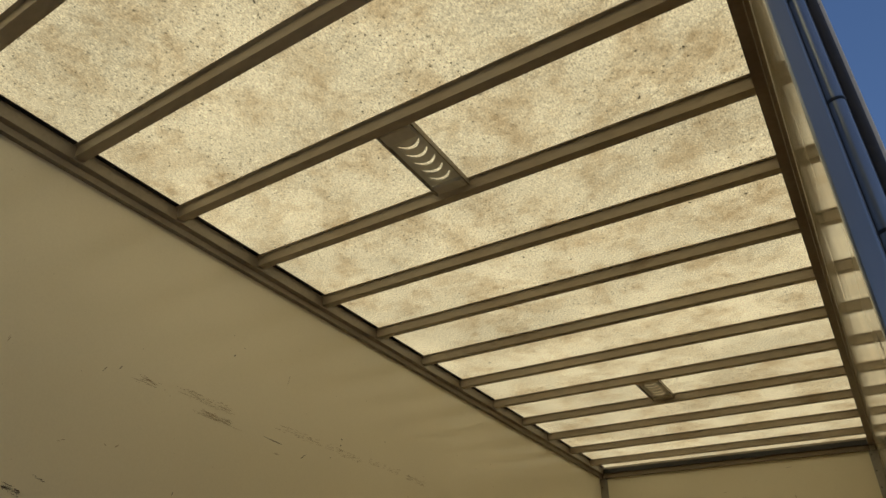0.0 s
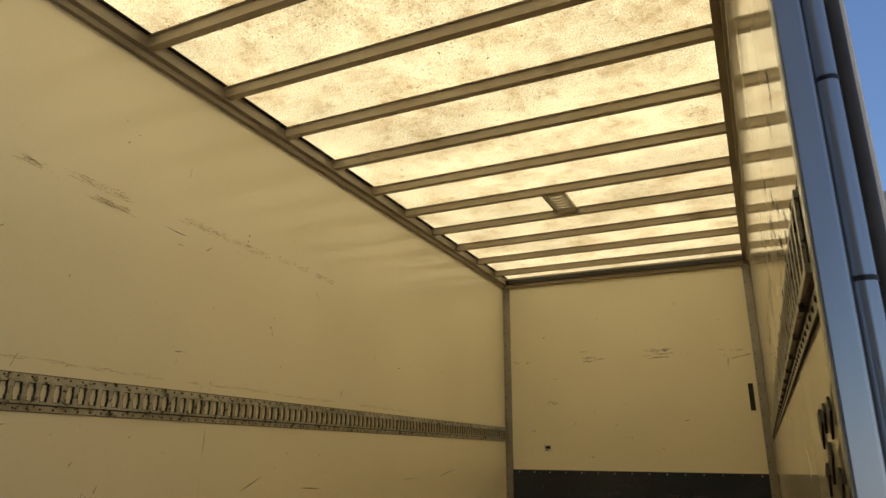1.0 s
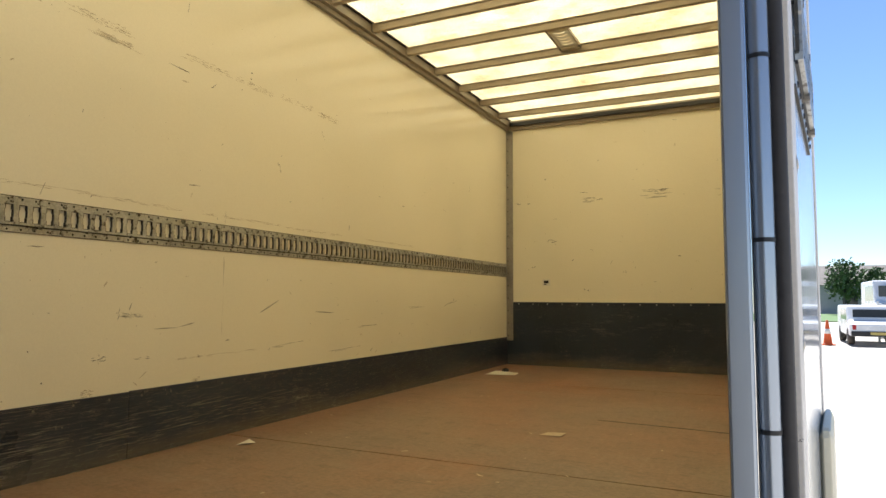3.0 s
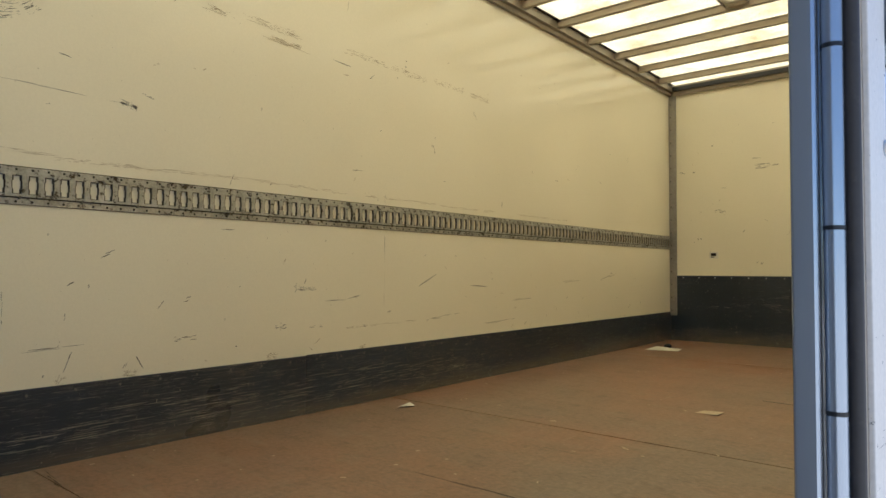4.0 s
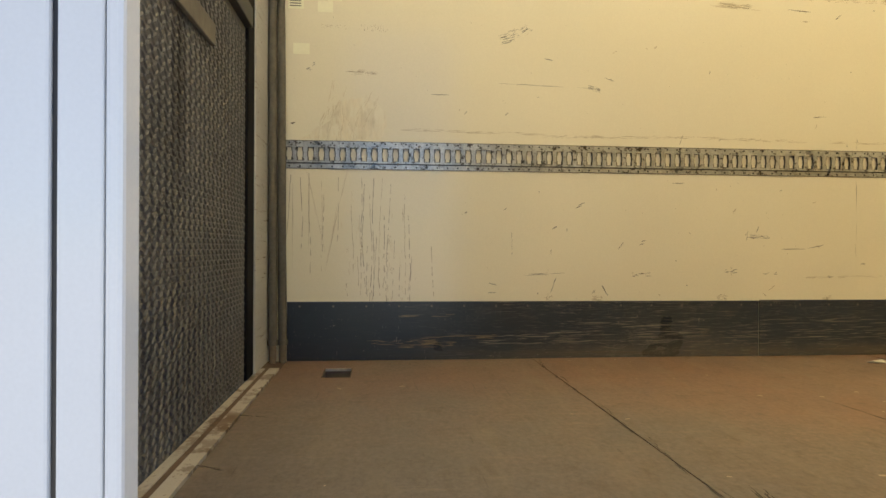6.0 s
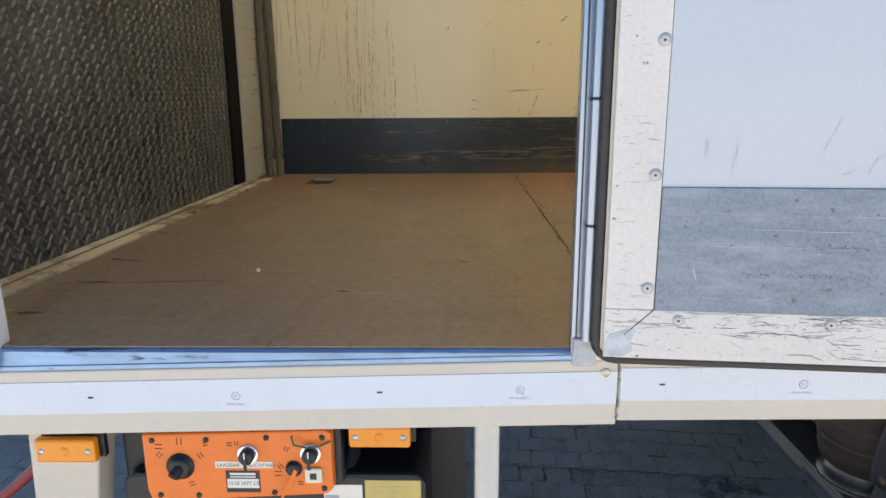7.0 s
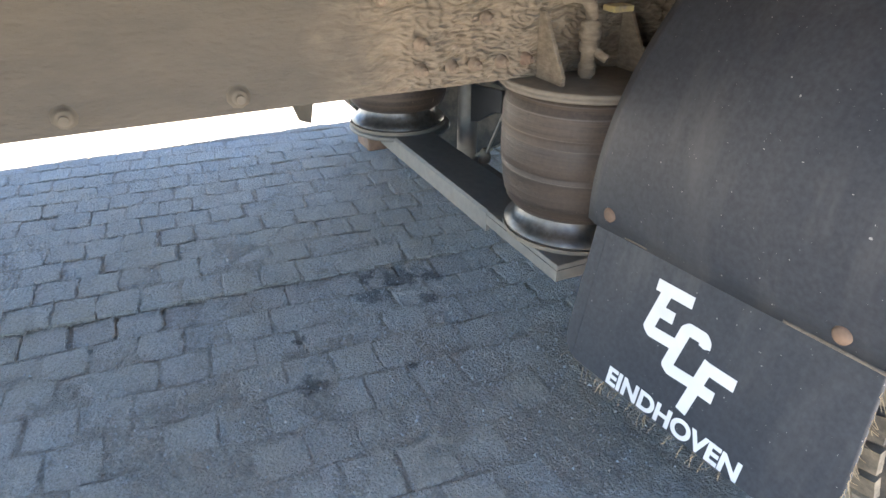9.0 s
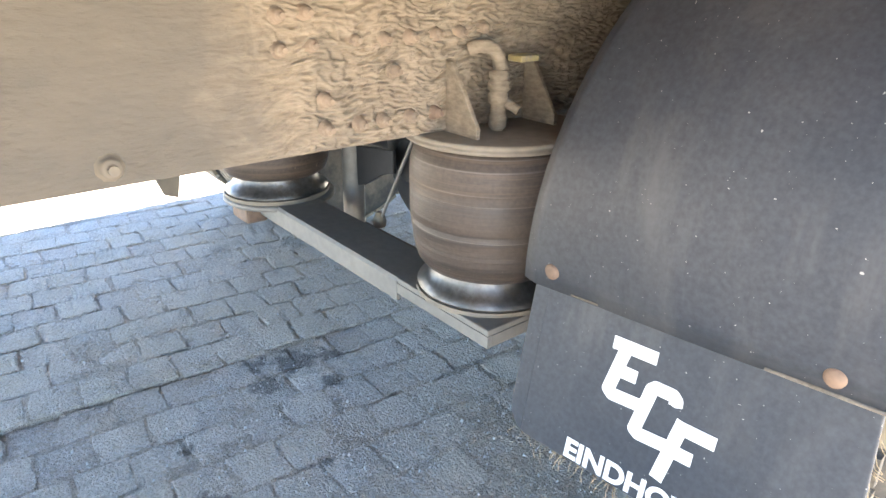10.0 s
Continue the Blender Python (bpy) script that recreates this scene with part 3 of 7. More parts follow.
def lathe(bm, centre, profile, n=40, axis="z"):
    """Turn a profile of (radius, height) round an axis through centre."""
    c = Vector(centre)
    rings = []
    for r, h in profile:
        ring = []
        for i in range(n):
            a = 2 * math.pi * i / n
            u, v = r * math.cos(a), r * math.sin(a)
            ring.append(bm.verts.new(c + Vector({"z": (u, v, h), "x": (h, u, v), "y": (u, h, v)}[axis])))
        rings.append(ring)
    fs = []
    for ra, rb in zip(rings, rings[1:]):
        for i in range(n):
            f = bm.faces.new((ra[i], ra[(i + 1) % n], rb[(i + 1) % n], rb[i]))
            f.smooth = True
            fs.append(f)
    for ring in (rings[0], rings[-1]):
        if (ring[0].co - ring[n // 2].co).length > 1e-4:
            fs.append(bm.faces.new([bm.verts.new(v.co) for v in ring]))
    bmesh.ops.recalc_face_normals(bm, faces=fs)
    return bm


def sweep(bm, pts, r, n=12, caps=True):
    """One smooth tube through a row of points."""
    pts = [Vector(p) for p in pts]
    rings = []
    for k, p in enumerate(pts):
        d = pts[min(k + 1, len(pts) - 1)] - pts[max(k - 1, 0)]
        q = d.to_track_quat("Z", "Y")
        rings.append([bm.verts.new(p + q @ Vector((r * math.cos(2 * math.pi * i / n), r * math.sin(2 * math.pi * i / n), 0))) for i in range(n)])
    for ra, rb in zip(rings, rings[1:]):
        for i in range(n):
            bm.faces.new((ra[i], ra[(i + 1) % n], rb[(i + 1) % n], rb[i])).smooth = True
    if caps:
        bm.faces.new([bm.verts.new(v.co) for v in rings[0][::-1]])
        bm.faces.new([bm.verts.new(v.co) for v in rings[-1]])
    return bm


def link(name, bm, mat):
    me = bpy.data.meshes.new(name)
    bm.to_mesh(me)
    bm.free()
    me.materials.append(mat)
    return new(name, me)


LOCAL = {"door_1"}   # things whose parts are built in their own axes


def part(name, bm, mat, parent, label=""):
    ob = link(name, bm, mat)
    ob.parent = parent
    if parent.type == "EMPTY" and parent.name not in LOCAL:
        ob.matrix_parent_inverse = Matrix.Translation(parent.location).inverted()
    return tagged(ob, label)


def thing(name, at, label, category, group="", kind=""):
    ob = new(name)
    ob.empty_display_size = 0.1
    ob.location = at
    return tagged(ob, label, category, group, kind)


def structure(name, bm, mat, label, category):
    return tagged(link(name, bm, mat), label, category, kind="structure")


# ---- plan ----
XW, XR = -2.34, 0.094          # inner faces of the long walls
YF, YR = 6.64, -0.46           # inner faces of the front and the rear end
ZF, ZC = 1.0, 3.60             # floor and roof skin
RAIL0, RAIL1 = 1.923, 2.053    # lashing rail
DOOR0, DOOR1 = -0.188, 0.735    # side door opening
KICK_TOP = 1.283

# ---- structure of the box body ----
wall_left = structure("wall_left", boxes((XW - 0.03, XW, -0.62, YF, 0.98, 3.66)), CREAM, "long cream panelled side wall with scuffs and stains", "wall")
wall_front = structure("wall_front", boxes((XW - 0.03, XR + 0.012, YF, YF + 0.04, 0.9, 3.66)), CREAM, "cream front wall of the cargo box with a few scuffs", "wall")
wall_right = structure("wall_right", boxes((XR, XR + 0.012, 0.745, YF, 0.98, 3.66), (XR, XR + 0.012, DOOR0, 0.745, 3.42, 3.66)), GLOSS_CREAM, "glossy cream side wall beside the door opening", "wall")
wall_rear = structure("wall_rear", boxes((XW, XR, -0.60, -0.56, 2.5, 3.66)), DARK, "plain dark panel closing the rear end above the platform", "wall")
floor = structure("floor", boxes((XW, 0.096, -0.36, -0.163, 0.94, ZF), (XW, -2.125, -0.163, -0.04, 0.94, ZF), (-1.915, 0.096, -0.163, -0.04, 0.94, ZF), (XW, 0.096, -0.04, 0.719, 0.94, ZF), (XW, XR - 0.001, 0.719, 0.829, 0.94, ZF)), FLOOR, "worn reddish brown plywood cargo floor", "floor")
for i, (a, b) in enumerate(((0.8305, 1.6912), (1.6928, 2.5912), (2.5928, 3.8312), (3.8328, 5.2), (5.2015, YF))):
    part("floor_sheet", boxes((XW, XR, a, b, 0.94, ZF + (0.0015, -0.001, 0.001, 0.0, 0.001)[i])), FLOOR, floor)
part("floor_underlay", boxes((XW, -0.56, -0.55, YF, 0.90, 0.936)), GREYMETAL, floor)

roof = structure("ceiling", boxes((XW - 0.03, XR + 0.012, -0.60, YF + 0.04, ZC, ZC + 0.003)), ROOF, "translucent cream roof skin with brown stains and mould specks", "ceiling")


def rib_profile(y):
    """A hat section: thin flanges on the skin, sloping sides and a narrow flat crown."""
    z0 = ZC - 0.004
    return [(y - 0.04, z0), (y - 0.04, z0 - 0.003), (y - 0.025, z0 - 0.003), (y - 0.02, z0 - 0.05), (y + 0.02, z0 - 0.05), (y + 0.025, z0 - 0.003), (y + 0.04, z0 - 0.003), (y + 0.04, z0)]


RIB_Y = [0.93 + 0.486 * k for k in range(-3, 12)]
for y in RIB_Y:
    bm = bmesh.new()
    prism(bm, rib_profile(y), "x", XW + 0.045, XR - 0.045)
    tagged(link("roof_rib", bm, RIB_ALU), "dull aluminium hat profile across the roof", "roof rib", "roof ribs", "structure")


def channel(name, pts, axis, a, b, label, mat=None):
    bm = bmesh.new()
    prism(bm, pts, axis, a, b)
    return structure(name, bm, mat or BROWN_ALU, label, "trim")


CH = ZC - 0.004
channel("trim_roof_left", [(XW + 0.002, CH), (XW + 0.002, CH - 0.095), (XW + 0.028, CH - 0.095), (XW + 0.032, CH - 0.07), (XW + 0.055, CH - 0.062), (XW + 0.055, CH)], "y", -0.55, YF - 0.002, "dull aluminium roof channel along the side wall")
# black strip stands for the dark gap between channel and roof
structure("trim_roof_gap", boxes((XW + 0.056, XW + 0.08, -0.55, YF - 0.06, ZC - 0.006, ZC - 0.003)), RUBBER, "black strip for the dark gap beside the roof channel", "trim")
channel("trim_roof_right", [(XR - 0.002, CH), (XR - 0.002, CH - 0.095), (XR - 0.015, CH - 0.095), (XR - 0.018, CH - 0.06), (XR - 0.055, CH - 0.052), (XR - 0.055, CH)], "y", -0.55, YF - 0.002, "broad dull aluminium roof channel along the side wall")
channel("trim_roof_front", [(YF - 0.002, CH - 0.002), (YF - 0.002, CH - 0.10), (YF - 0.03, CH - 0.10), (YF - 0.034, CH - 0.06), (YF - 0.05, CH - 0.058), (YF - 0.05, CH - 0.002)], "x", XW + 0.056, XR - 0.056, "dark channel between roof and front wall")
structure("trim_front_seal", boxes((XW + 0.06, XR - 0.06, YF - 0.058, YF - 0.0505, CH - 0.062, CH - 0.02)), RUBBER, "black sealing strip along the front roof channel", "trim")

for x0, x1, z0, name in ((XW + 0.002, XW + 0.075, 1.25, "trim_corner_left"), (0.022, 0.09, 1.3, "trim_corner_right")):
    post = structure(name, boxes((x0, x1, YF - 0.016, YF - 0.002, z0, CH - 0.1), bevel=0.002), ALU, "riveted aluminium corner strip of the front wall", "trim")
    for k in range(17):
        z = z0 + 0.05 + k * 0.132
        bm = bmesh.new()
        tube(bm, ((x0 + x1) / 2 - 0.018, YF - 0.0155, z), ((x0 + x1) / 2 - 0.018, YF - 0.019, z), 0.006, 0.004, 8)
        part("rivet", bm, DARK, post)

# kick plates
kick_left = structure("kick_plate_left", boxes((XW, XW + 0.008, -0.36, 2.005, ZF, KICK_TOP), bevel=0.002), KICK, "black scratched kick plate along the side wall", "kick plate")
part("second_sheet", boxes((XW, XW + 0.008, 2.009, YF, ZF, KICK_TOP + 0.003), bevel=0.002), KICK, kick_left)
for k in range(44):
    y = -0.3 + k * 0.158
    bm = bmesh.new()
    tube(bm, (XW + 0.008, y, KICK_TOP - 0.022), (XW + 0.011, y, KICK_TOP - 0.022), 0.0055, 0.003, 8)
    part("rivet", bm, GREYMETAL, kick_left)
kick_front = structure("kick_plate_front", boxes((XW + 0.01, XR, YF - 0.012, YF, ZF, 1.655), bevel=0.002), KICK_X, "tall black kick plate across the front wall", "kick plate")
for k in range(15):
    x = -2.2 + k * 0.155
    bm = bmesh.new()
    tube(bm, (x, YF - 0.012, 1.635), (x, YF - 0.015, 1.635), 0.007, 0.004, 8)
    part("rivet", bm, STEEL, kick_front)


# ---- lashing rails ----
def lashing_rail(name, x, side, y0, y1, parent=None):
    """A galvanised hat-section rail with a row of keyhole slots, standing proud of a wall at x; side is +1 where it faces +x."""
    pitch = 0.0506
    def bx(bm, a, b, ya, yb, za, zb, bev=0.0):
        xa, xb = sorted((x + side * a, x + side * b))
        box(bm, xa, xb, ya, yb, za, zb, bev)
    if parent is None:
        parent = thing(name, (x, y0, RAIL0), "galvanised steel lashing rail with a row of slots", "lashing rail", "lashing rails")
    for za, zb in ((RAIL0, RAIL0 + 0.024), (RAIL1 - 0.022, RAIL1)):
        bm = bmesh.new()
        bx(bm, 0.0, 0.003, y0, y1, za, zb)
        part("flange", bm, STEEL, parent)
    z0, z1 = RAIL0 + 0.026, RAIL1 - 0.022
    s0, s1 = z0 + 0.009, z1 - 0.008
    zc = (s0 + s1) / 2
    bm = bmesh.new()
    bx(bm, 0.0035, 0.0115, y0, y1, z0, s0)
    bx(bm, 0.0035, 0.0115, y0, y1, s1, z1)
    n = int((y1 - y0) / pitch)
    for k in range(n + 1):
        y = y0 + 0.014 + k * pitch
        if y > y1 - 0.014:
            break
        a, b, h = 0.0104, 0.0086, 0.011
        pts = [(y - a, s0), (y - a, zc - h - 0.004), (y - b, zc - h), (y - b, zc + h), (y - a, zc + h + 0.004), (y - a, s1),
               (y + a, s1), (y + a, zc + h + 0.004), (y + b, zc + h), (y + b, zc - h), (y + a, zc - h - 0.004), (y + a, s0)]
        prism(bm, pts, "x", x + side * 0.0078, x + side * 0.0114)
    part("slotted_web", bm, STEEL, parent)
    # the cut edges of the slots lie back, coloured dark for the shade inside
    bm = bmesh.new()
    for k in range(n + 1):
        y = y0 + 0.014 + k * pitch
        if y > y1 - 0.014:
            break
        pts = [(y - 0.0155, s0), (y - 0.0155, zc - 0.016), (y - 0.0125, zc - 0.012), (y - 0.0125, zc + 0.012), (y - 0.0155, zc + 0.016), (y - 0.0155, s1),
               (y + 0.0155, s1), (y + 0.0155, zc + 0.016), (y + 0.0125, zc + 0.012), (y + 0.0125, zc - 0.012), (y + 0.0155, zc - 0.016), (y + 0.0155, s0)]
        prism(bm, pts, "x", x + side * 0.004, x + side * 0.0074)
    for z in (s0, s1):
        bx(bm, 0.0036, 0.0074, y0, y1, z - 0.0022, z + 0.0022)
    part("slot_edge", bm, LIP, parent, "slot edges coloured dark for the shade in the slots")
    # thin dark strips paint the shade along both edges of the rail
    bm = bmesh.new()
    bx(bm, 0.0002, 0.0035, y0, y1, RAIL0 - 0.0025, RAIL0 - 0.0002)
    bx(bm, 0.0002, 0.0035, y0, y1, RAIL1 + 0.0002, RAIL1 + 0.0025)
    part("edge_shade", bm, LIP, parent, "dark lines for the shade along the rail's edges")
    # dark strip paints the shade of the lower fold
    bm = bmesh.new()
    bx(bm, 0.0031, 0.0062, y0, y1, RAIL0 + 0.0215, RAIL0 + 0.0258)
    part("lower_fold", bm, DARK, parent, "strip coloured dark for the shade in the fold")
    bm = bmesh.new()
    for k in range(n + 1):
        y = y0 + 0.014 + (k + 0.5) * pitch
        if y > y1 - 0.01:
            break
        for z in (RAIL0 + 0.0095, RAIL1 - 0.009):
            tube(bm, (x + side * 0.003, y, z), (x + side * 0.0052, y, z), 0.0046, 0.003, 6)
    tagged(part("rivets", bm, DARK, parent, "dark rivets"), kind="stuff")
    bm = bmesh.new()
    for k in range(int((y1 - y0) / (4 * pitch)) + 1):
        y = y0 + 0.05 + k * 4 * pitch
        if y < y1 - 0.1:
            tube(bm, (x + side * 0.003, y, RAIL1 - 0.0215), (x + side * 0.0125, y, RAIL1 - 0.0215), 0.0062, 0.005, 10)
            tube(bm, (x + side * 0.003, y + 2 * pitch, RAIL0 + 0.024), (x + side * 0.0125, y + 2 * pitch, RAIL0 + 0.024), 0.0062, 0.005, 10)
    tagged(part("screw_heads", bm, GREYMETAL, parent, "dull round screw heads"), kind="stuff")
    return parent


lashing_rail("lashing_rail", XW, 1, -0.392, YF - 0.02)
lashing_rail("lashing_rail", XR, -1, 0.80, YF - 0.05)

# ---- ceiling lamps ----
def ceiling_lamp(y0, y1):
    x0, x1, zb = -1.2, -1.062, ZC - 0.008
    lamp = thing("ceiling_lamp", ((x0 + x1) / 2, (y0 + y1) / 2, zb), "rectangular interior lamp, unlit, with crescent glints cut into its cover", "ceiling lamp", "ceiling lamps")
    part("side_rail", boxes((x0 - 0.012, x0 - 0.006, y0, y1, zb - 0.03, zb - 0.006)), BROWN_ALU, lamp)
    part("side_rail", boxes((x1 + 0.006, x1 + 0.012, y0, y1, zb - 0.03, zb - 0.006)), BROWN_ALU, lamp)
    for ya, yb in ((y0 + 0.004, y0 + 0.075), (y1 - 0.055, y1 - 0.004)):
        part("end_cap", boxes((x0, x1, ya, yb, zb - 0.032, zb - 0.0065), bevel=0.008), PAPER_GREY, lamp)
    # crescent cut-outs stand in for bright reflections; the light of the roof shows through
    u0, u1, v0, v1 = x0 - 0.005, x1 + 0.005, y0 + 0.076, y1 - 0.056
    xa, xb, m, n = x0 + 0.016, x1 - 0.016, 12, 5
    pitch = (v1 - v0 - 0.02) / n
    def arc(k, side):
        """One edge of crescent k across the cover; side -1 is its rear edge, +1 its front edge."""
        out = []
        for i in range(m + 1):
            q = 2 * i / m - 1
            out.append((xa + (xb - xa) * i / m, v0 + 0.018 + k * pitch + 0.034 * (1 - q * q) + side * 0.0085 * (1 - q * q) ** 0.5))
        return out
    bm = bmesh.new()
    prism(bm, [(u0, v0), (u0, v1), (xa, v1), (xa, v0)], "z", zb - 0.016, zb - 0.013)
    prism(bm, [(xb, v0), (xb, v1), (u1, v1), (u1, v0)], "z", zb - 0.016, zb - 0.013)
    for k in range(n + 1):
        low = arc(k - 1, 1) if k else [(xa, v0), (xb, v0)]
        high = arc(k, -1) if k < n else [(xa, v1), (xb, v1)]
        prism(bm, low + high[::-1], "z", zb - 0.016, zb - 0.013)
    part("cover", bm, LAMP_COVER, lamp, "grey plastic cover with cut-outs for crescent glints")
    return lamp


PAPER_GREY = plain("grey_lamp_housing", (0.62, 0.58, 0.48), 0.5, var=0.1)
def lamp_plastic(name, col, through):
    n = Nodes(name)
    n.done(n.scale_col(col, n.ramp(n.noise(30, 3), 0.3, 0.7, 0.9, 1.1)), 0.2)
    tr = n.add("ShaderNodeBsdfTranslucent")
    tr.inputs["Color"].default_value = (*col, 1)
    mx = n.add("ShaderNodeMixShader")
    mx.inputs[0].default_value = through
    n.put(n.p.outputs[0], mx.inputs[1])
    n.put(tr.outputs[0], mx.inputs[2])
    n.put(mx.outputs[0], n.out.inputs["Surface"])
    return n.m


LAMP_COVER = lamp_plastic("clear_lamp_cover", (0.6, 0.58, 0.53), 0.55)
ceiling_lamp(RIB_Y[4] + 0.03, RIB_Y[5] - 0.03)
ceiling_lamp(RIB_Y[10] + 0.03, RIB_Y[11] - 0.03)

# ---- rear end: raised lift platform, posts, conduits ----
platform = thing("lift_platform", (-1.1, YR, 0.98), "raised tail lift platform with dark worn tread plate", "tail lift platform")
part("deck", boxes((-1.845, 0.06, YR - 0.04, YR, 0.985, 2.42)), TREAD, platform)
verts, faces = [], []
px, pz = 0.026, 0.0175
for j in range(80):
    for i in range(70):
        a = radians(42 if (i + j) % 2 else -42)
        cx, cz = -1.83 + (i + 0.5 * (j % 2)) * px, 1.0 + j * pz
        k = len(verts)
        c, d = 0.0138, 0.0046
        for u, v, w in ((-c, 0, 0), (-0.006, -d, 0), (0.006, -d, 0), (c, 0, 0), (0.006, d, 0), (-0.006, d, 0), (-0.0075, 0, 0.0038), (0.0075, 0, 0.0038)):
            verts.append((cx + u * math.cos(a) - v * math.sin(a), YR + w, cz + u * math.sin(a) + v * math.cos(a)))
        faces += [(k, k + 6, k + 1), (k + 1, k + 6, k + 7, k + 2), (k + 2, k + 7, k + 3), (k + 3, k + 7, k + 4), (k + 4, k + 7, k + 6, k + 5), (k + 5, k + 6, k)]
me = bpy.data.meshes.new("tread_studs")
me.from_pydata(verts, [], faces)
me.materials.append(TREAD_STUD)
studs = tagged(new("tread_studs", me), kind="stuff")
studs.parent = platform
studs.matrix_parent_inverse = Matrix.Translation(platform.location).inverted()
part("top_beam", boxes((-1.845, 0.06, YR - 0.04, YR + 0.03, 2.421, 2.5), bevel=0.004), DARK, platform)
part("ribbed_strip", boxes((-1.3, -0.1, YR + 0.003, YR + 0.018, 2.18, 2.25), bevel=0.003), PIPE, platform, "ribbed aluminium strip")
threshold = structure("threshold", boxes((XW + 0.2, XR - 0.03, -0.455, -0.428, 0.98, 1.002)), THRESH, "worn pale metal threshold strip with rust brown patches", "trim")
part("inner_strip", boxes((XW + 0.2, XR - 0.03, -0.408, -0.366, 0.98, 1.003)), THRESH, threshold)
part("rusty_groove", boxes((XW + 0.08, XR - 0.03, -0.4275, -0.4085, 0.978, 0.999), (XW, XW + 0.199, -0.46, -0.366, 0.978, 0.9985)), RUST, threshold)
# matt black strip puts the darkness of the gap beside the post into colour
structure("trim_rear_gap", boxes((-1.98, -1.84, -0.53, -0.448, 1.002, 3.6), bevel=0.01), GAP_BLACK, "black strip for the dark gap beside the rear post", "trim")
structure("trim_rear_post", boxes((-2.335, -1.984, -0.55, -0.443, 1.002, 3.58), bevel=0.006), POSTW, "scuffed white rear corner post", "trim")
for xc, dy, r, bend in ((-2.275, -0.416, 0.0205, 0.003), (-2.292, -0.373, 0.0205, 0.006)):
    bm = bmesh.new()
    sweep(bm, [(xc + bend * math.sin(k * 0.5), dy - bend * 1.6 * (z - 1.03), z) for k, z in ((k, 1.085 + k * 0.166) for k in range(15))], r, 14)
    pipe = tagged(link("conduit", bm, PIPE), "dusty grey cable conduit standing in the rear corner", "conduit", "conduits")
    bm = bmesh.new()
    tube(bm, (xc, dy, ZF + 0.001), (xc, dy, 1.09), r * 0.84, n=14)
    part("rubber_end", bm, MUD, pipe, "dirty brown rubber end")
    bm = bmesh.new()
    tube(bm, (xc, dy, 1.085), (xc, dy, 1.108), r + 0.004, n=14)
    part("sleeve", bm, PIPE, pipe)

# ---- side door: frame, hinge, open leaf ----
bm = bmesh.new()
prism(bm, [(0.0965, 0.97), (0.0965, 0.9965), (0.0995, 0.9965), (0.103, 0.9925), (0.106, 0.9855), (0.1082, 0.984), (0.1082, 0.9775), (0.104, 0.977), (0.104, 0.97)], "y", DOOR0, DOOR1)
for v in bm.verts:
    if v.co.z < 0.99:
        v.co.z += 0.0245 * (v.co.y - 0.64) + 0.004
sill = structure("door_sill", bm, SILL, "worn bare metal door sill, the sky's blue in its colour", "door sill")
jamb_r = structure("trim_door_post_front", boxes((0.083, 0.1065, 0.720, 0.748, 0.988, 3.40), bevel=0.003), POST_ALU, "blue-grey aluminium door post with a long hinge", "trim")
for k in range(13):
    z = 1.107 + k * 0.1815
    bm = bmesh.new()
    tube(bm, (0.118, 0.742, z - 0.0875), (0.118, 0.742, z + 0.0895), 0.0098, n=20)
    knuckle = part("hinge_knuckle", bm, POST_ALU, jamb_r)
    bm = bmesh.new()
    tube(bm, (0.118, 0.742, z + 0.0896), (0.118, 0.742, z + 0.0939), 0.0104, n=20)
    part("washer", bm, RUBBER, knuckle, "thin black washer")
part("groove", boxes((0.1072, 0.1085, 0.7265, 0.7285, 0.98, 3.39)), DARK, jamb_r)
jamb_l = structure("trim_door_post_rear", boxes((0.07, 0.12, -0.2085, -0.188, 0.96, 3.40), bevel=0.006), WHITE, "white door post with a bright rounded edge", "trim")
part("cover_panel", boxes((0.075, 0.115, -0.259, -0.21, 0.96, 3.6), bevel=0.003), WHITE, jamb_l)
# strip coloured black to stand for the dark gap between the panels
part("seal", boxes((0.08, 0.109, -0.2655, -0.2592, 0.96, 3.6)), RUBBER, jamb_l, "black strip for the dark gap between the panels")
post_rear = structure("trim_rear_corner", boxes((0.06, 0.116, -0.62, -0.266, 0.835, 3.66), bevel=0.004), WHITE, "white painted rear corner panel", "trim")
bracket = part("bracket", boxes((0.116, 0.121, -0.42, -0.376, 1.65, 1.73), bevel=0.002), STEEL, post_rear, "steel bracket with rusty bolts")
for z in (1.665, 1.715):
    bm = bmesh.new()
    lathe(bm, (0.121, -0.392, z), [(0.011, 0), (0.010, 0.004), (0.004, 0.007)], 12, "x")
    part("bolt", bm, GREYMETAL, bracket)
structure("trim_door_head", boxes((0.07, 0.118, DOOR0, DOOR1, 3.42, 3.46)), SKIRT, "pale door head profile", "trim")

def lean(bm, lift, slope=0.0245):
    """The edge rail rises gently towards the front."""
    for v in bm.verts:
        v.co.z += lift + slope * (min(v.co.y, 1.9) - 0.64)
    return bm


skirt = structure("skirt_rail", lean(boxes((0.04, 0.107, -0.262, 0.796, 0.863, 0.9745), bevel=0.003), 0.005), SKIRT, "cream painted edge rail under the door", "skirt rail")
part("front_length", lean(boxes((0.04, 0.107, 0.798, 1.9, 0.874, 0.973), (0.04, 0.107, 1.9, YF + 0.04, 0.874, 0.973)), 0.0043, 0.01), SKIRT, skirt)
part("return_flange", boxes((-0.02, 0.04, -0.26, 1.58, 0.876, 0.881), (-0.02, 0.04, 2.56, YF, 0.876, 0.881)), SKIRT, skirt)
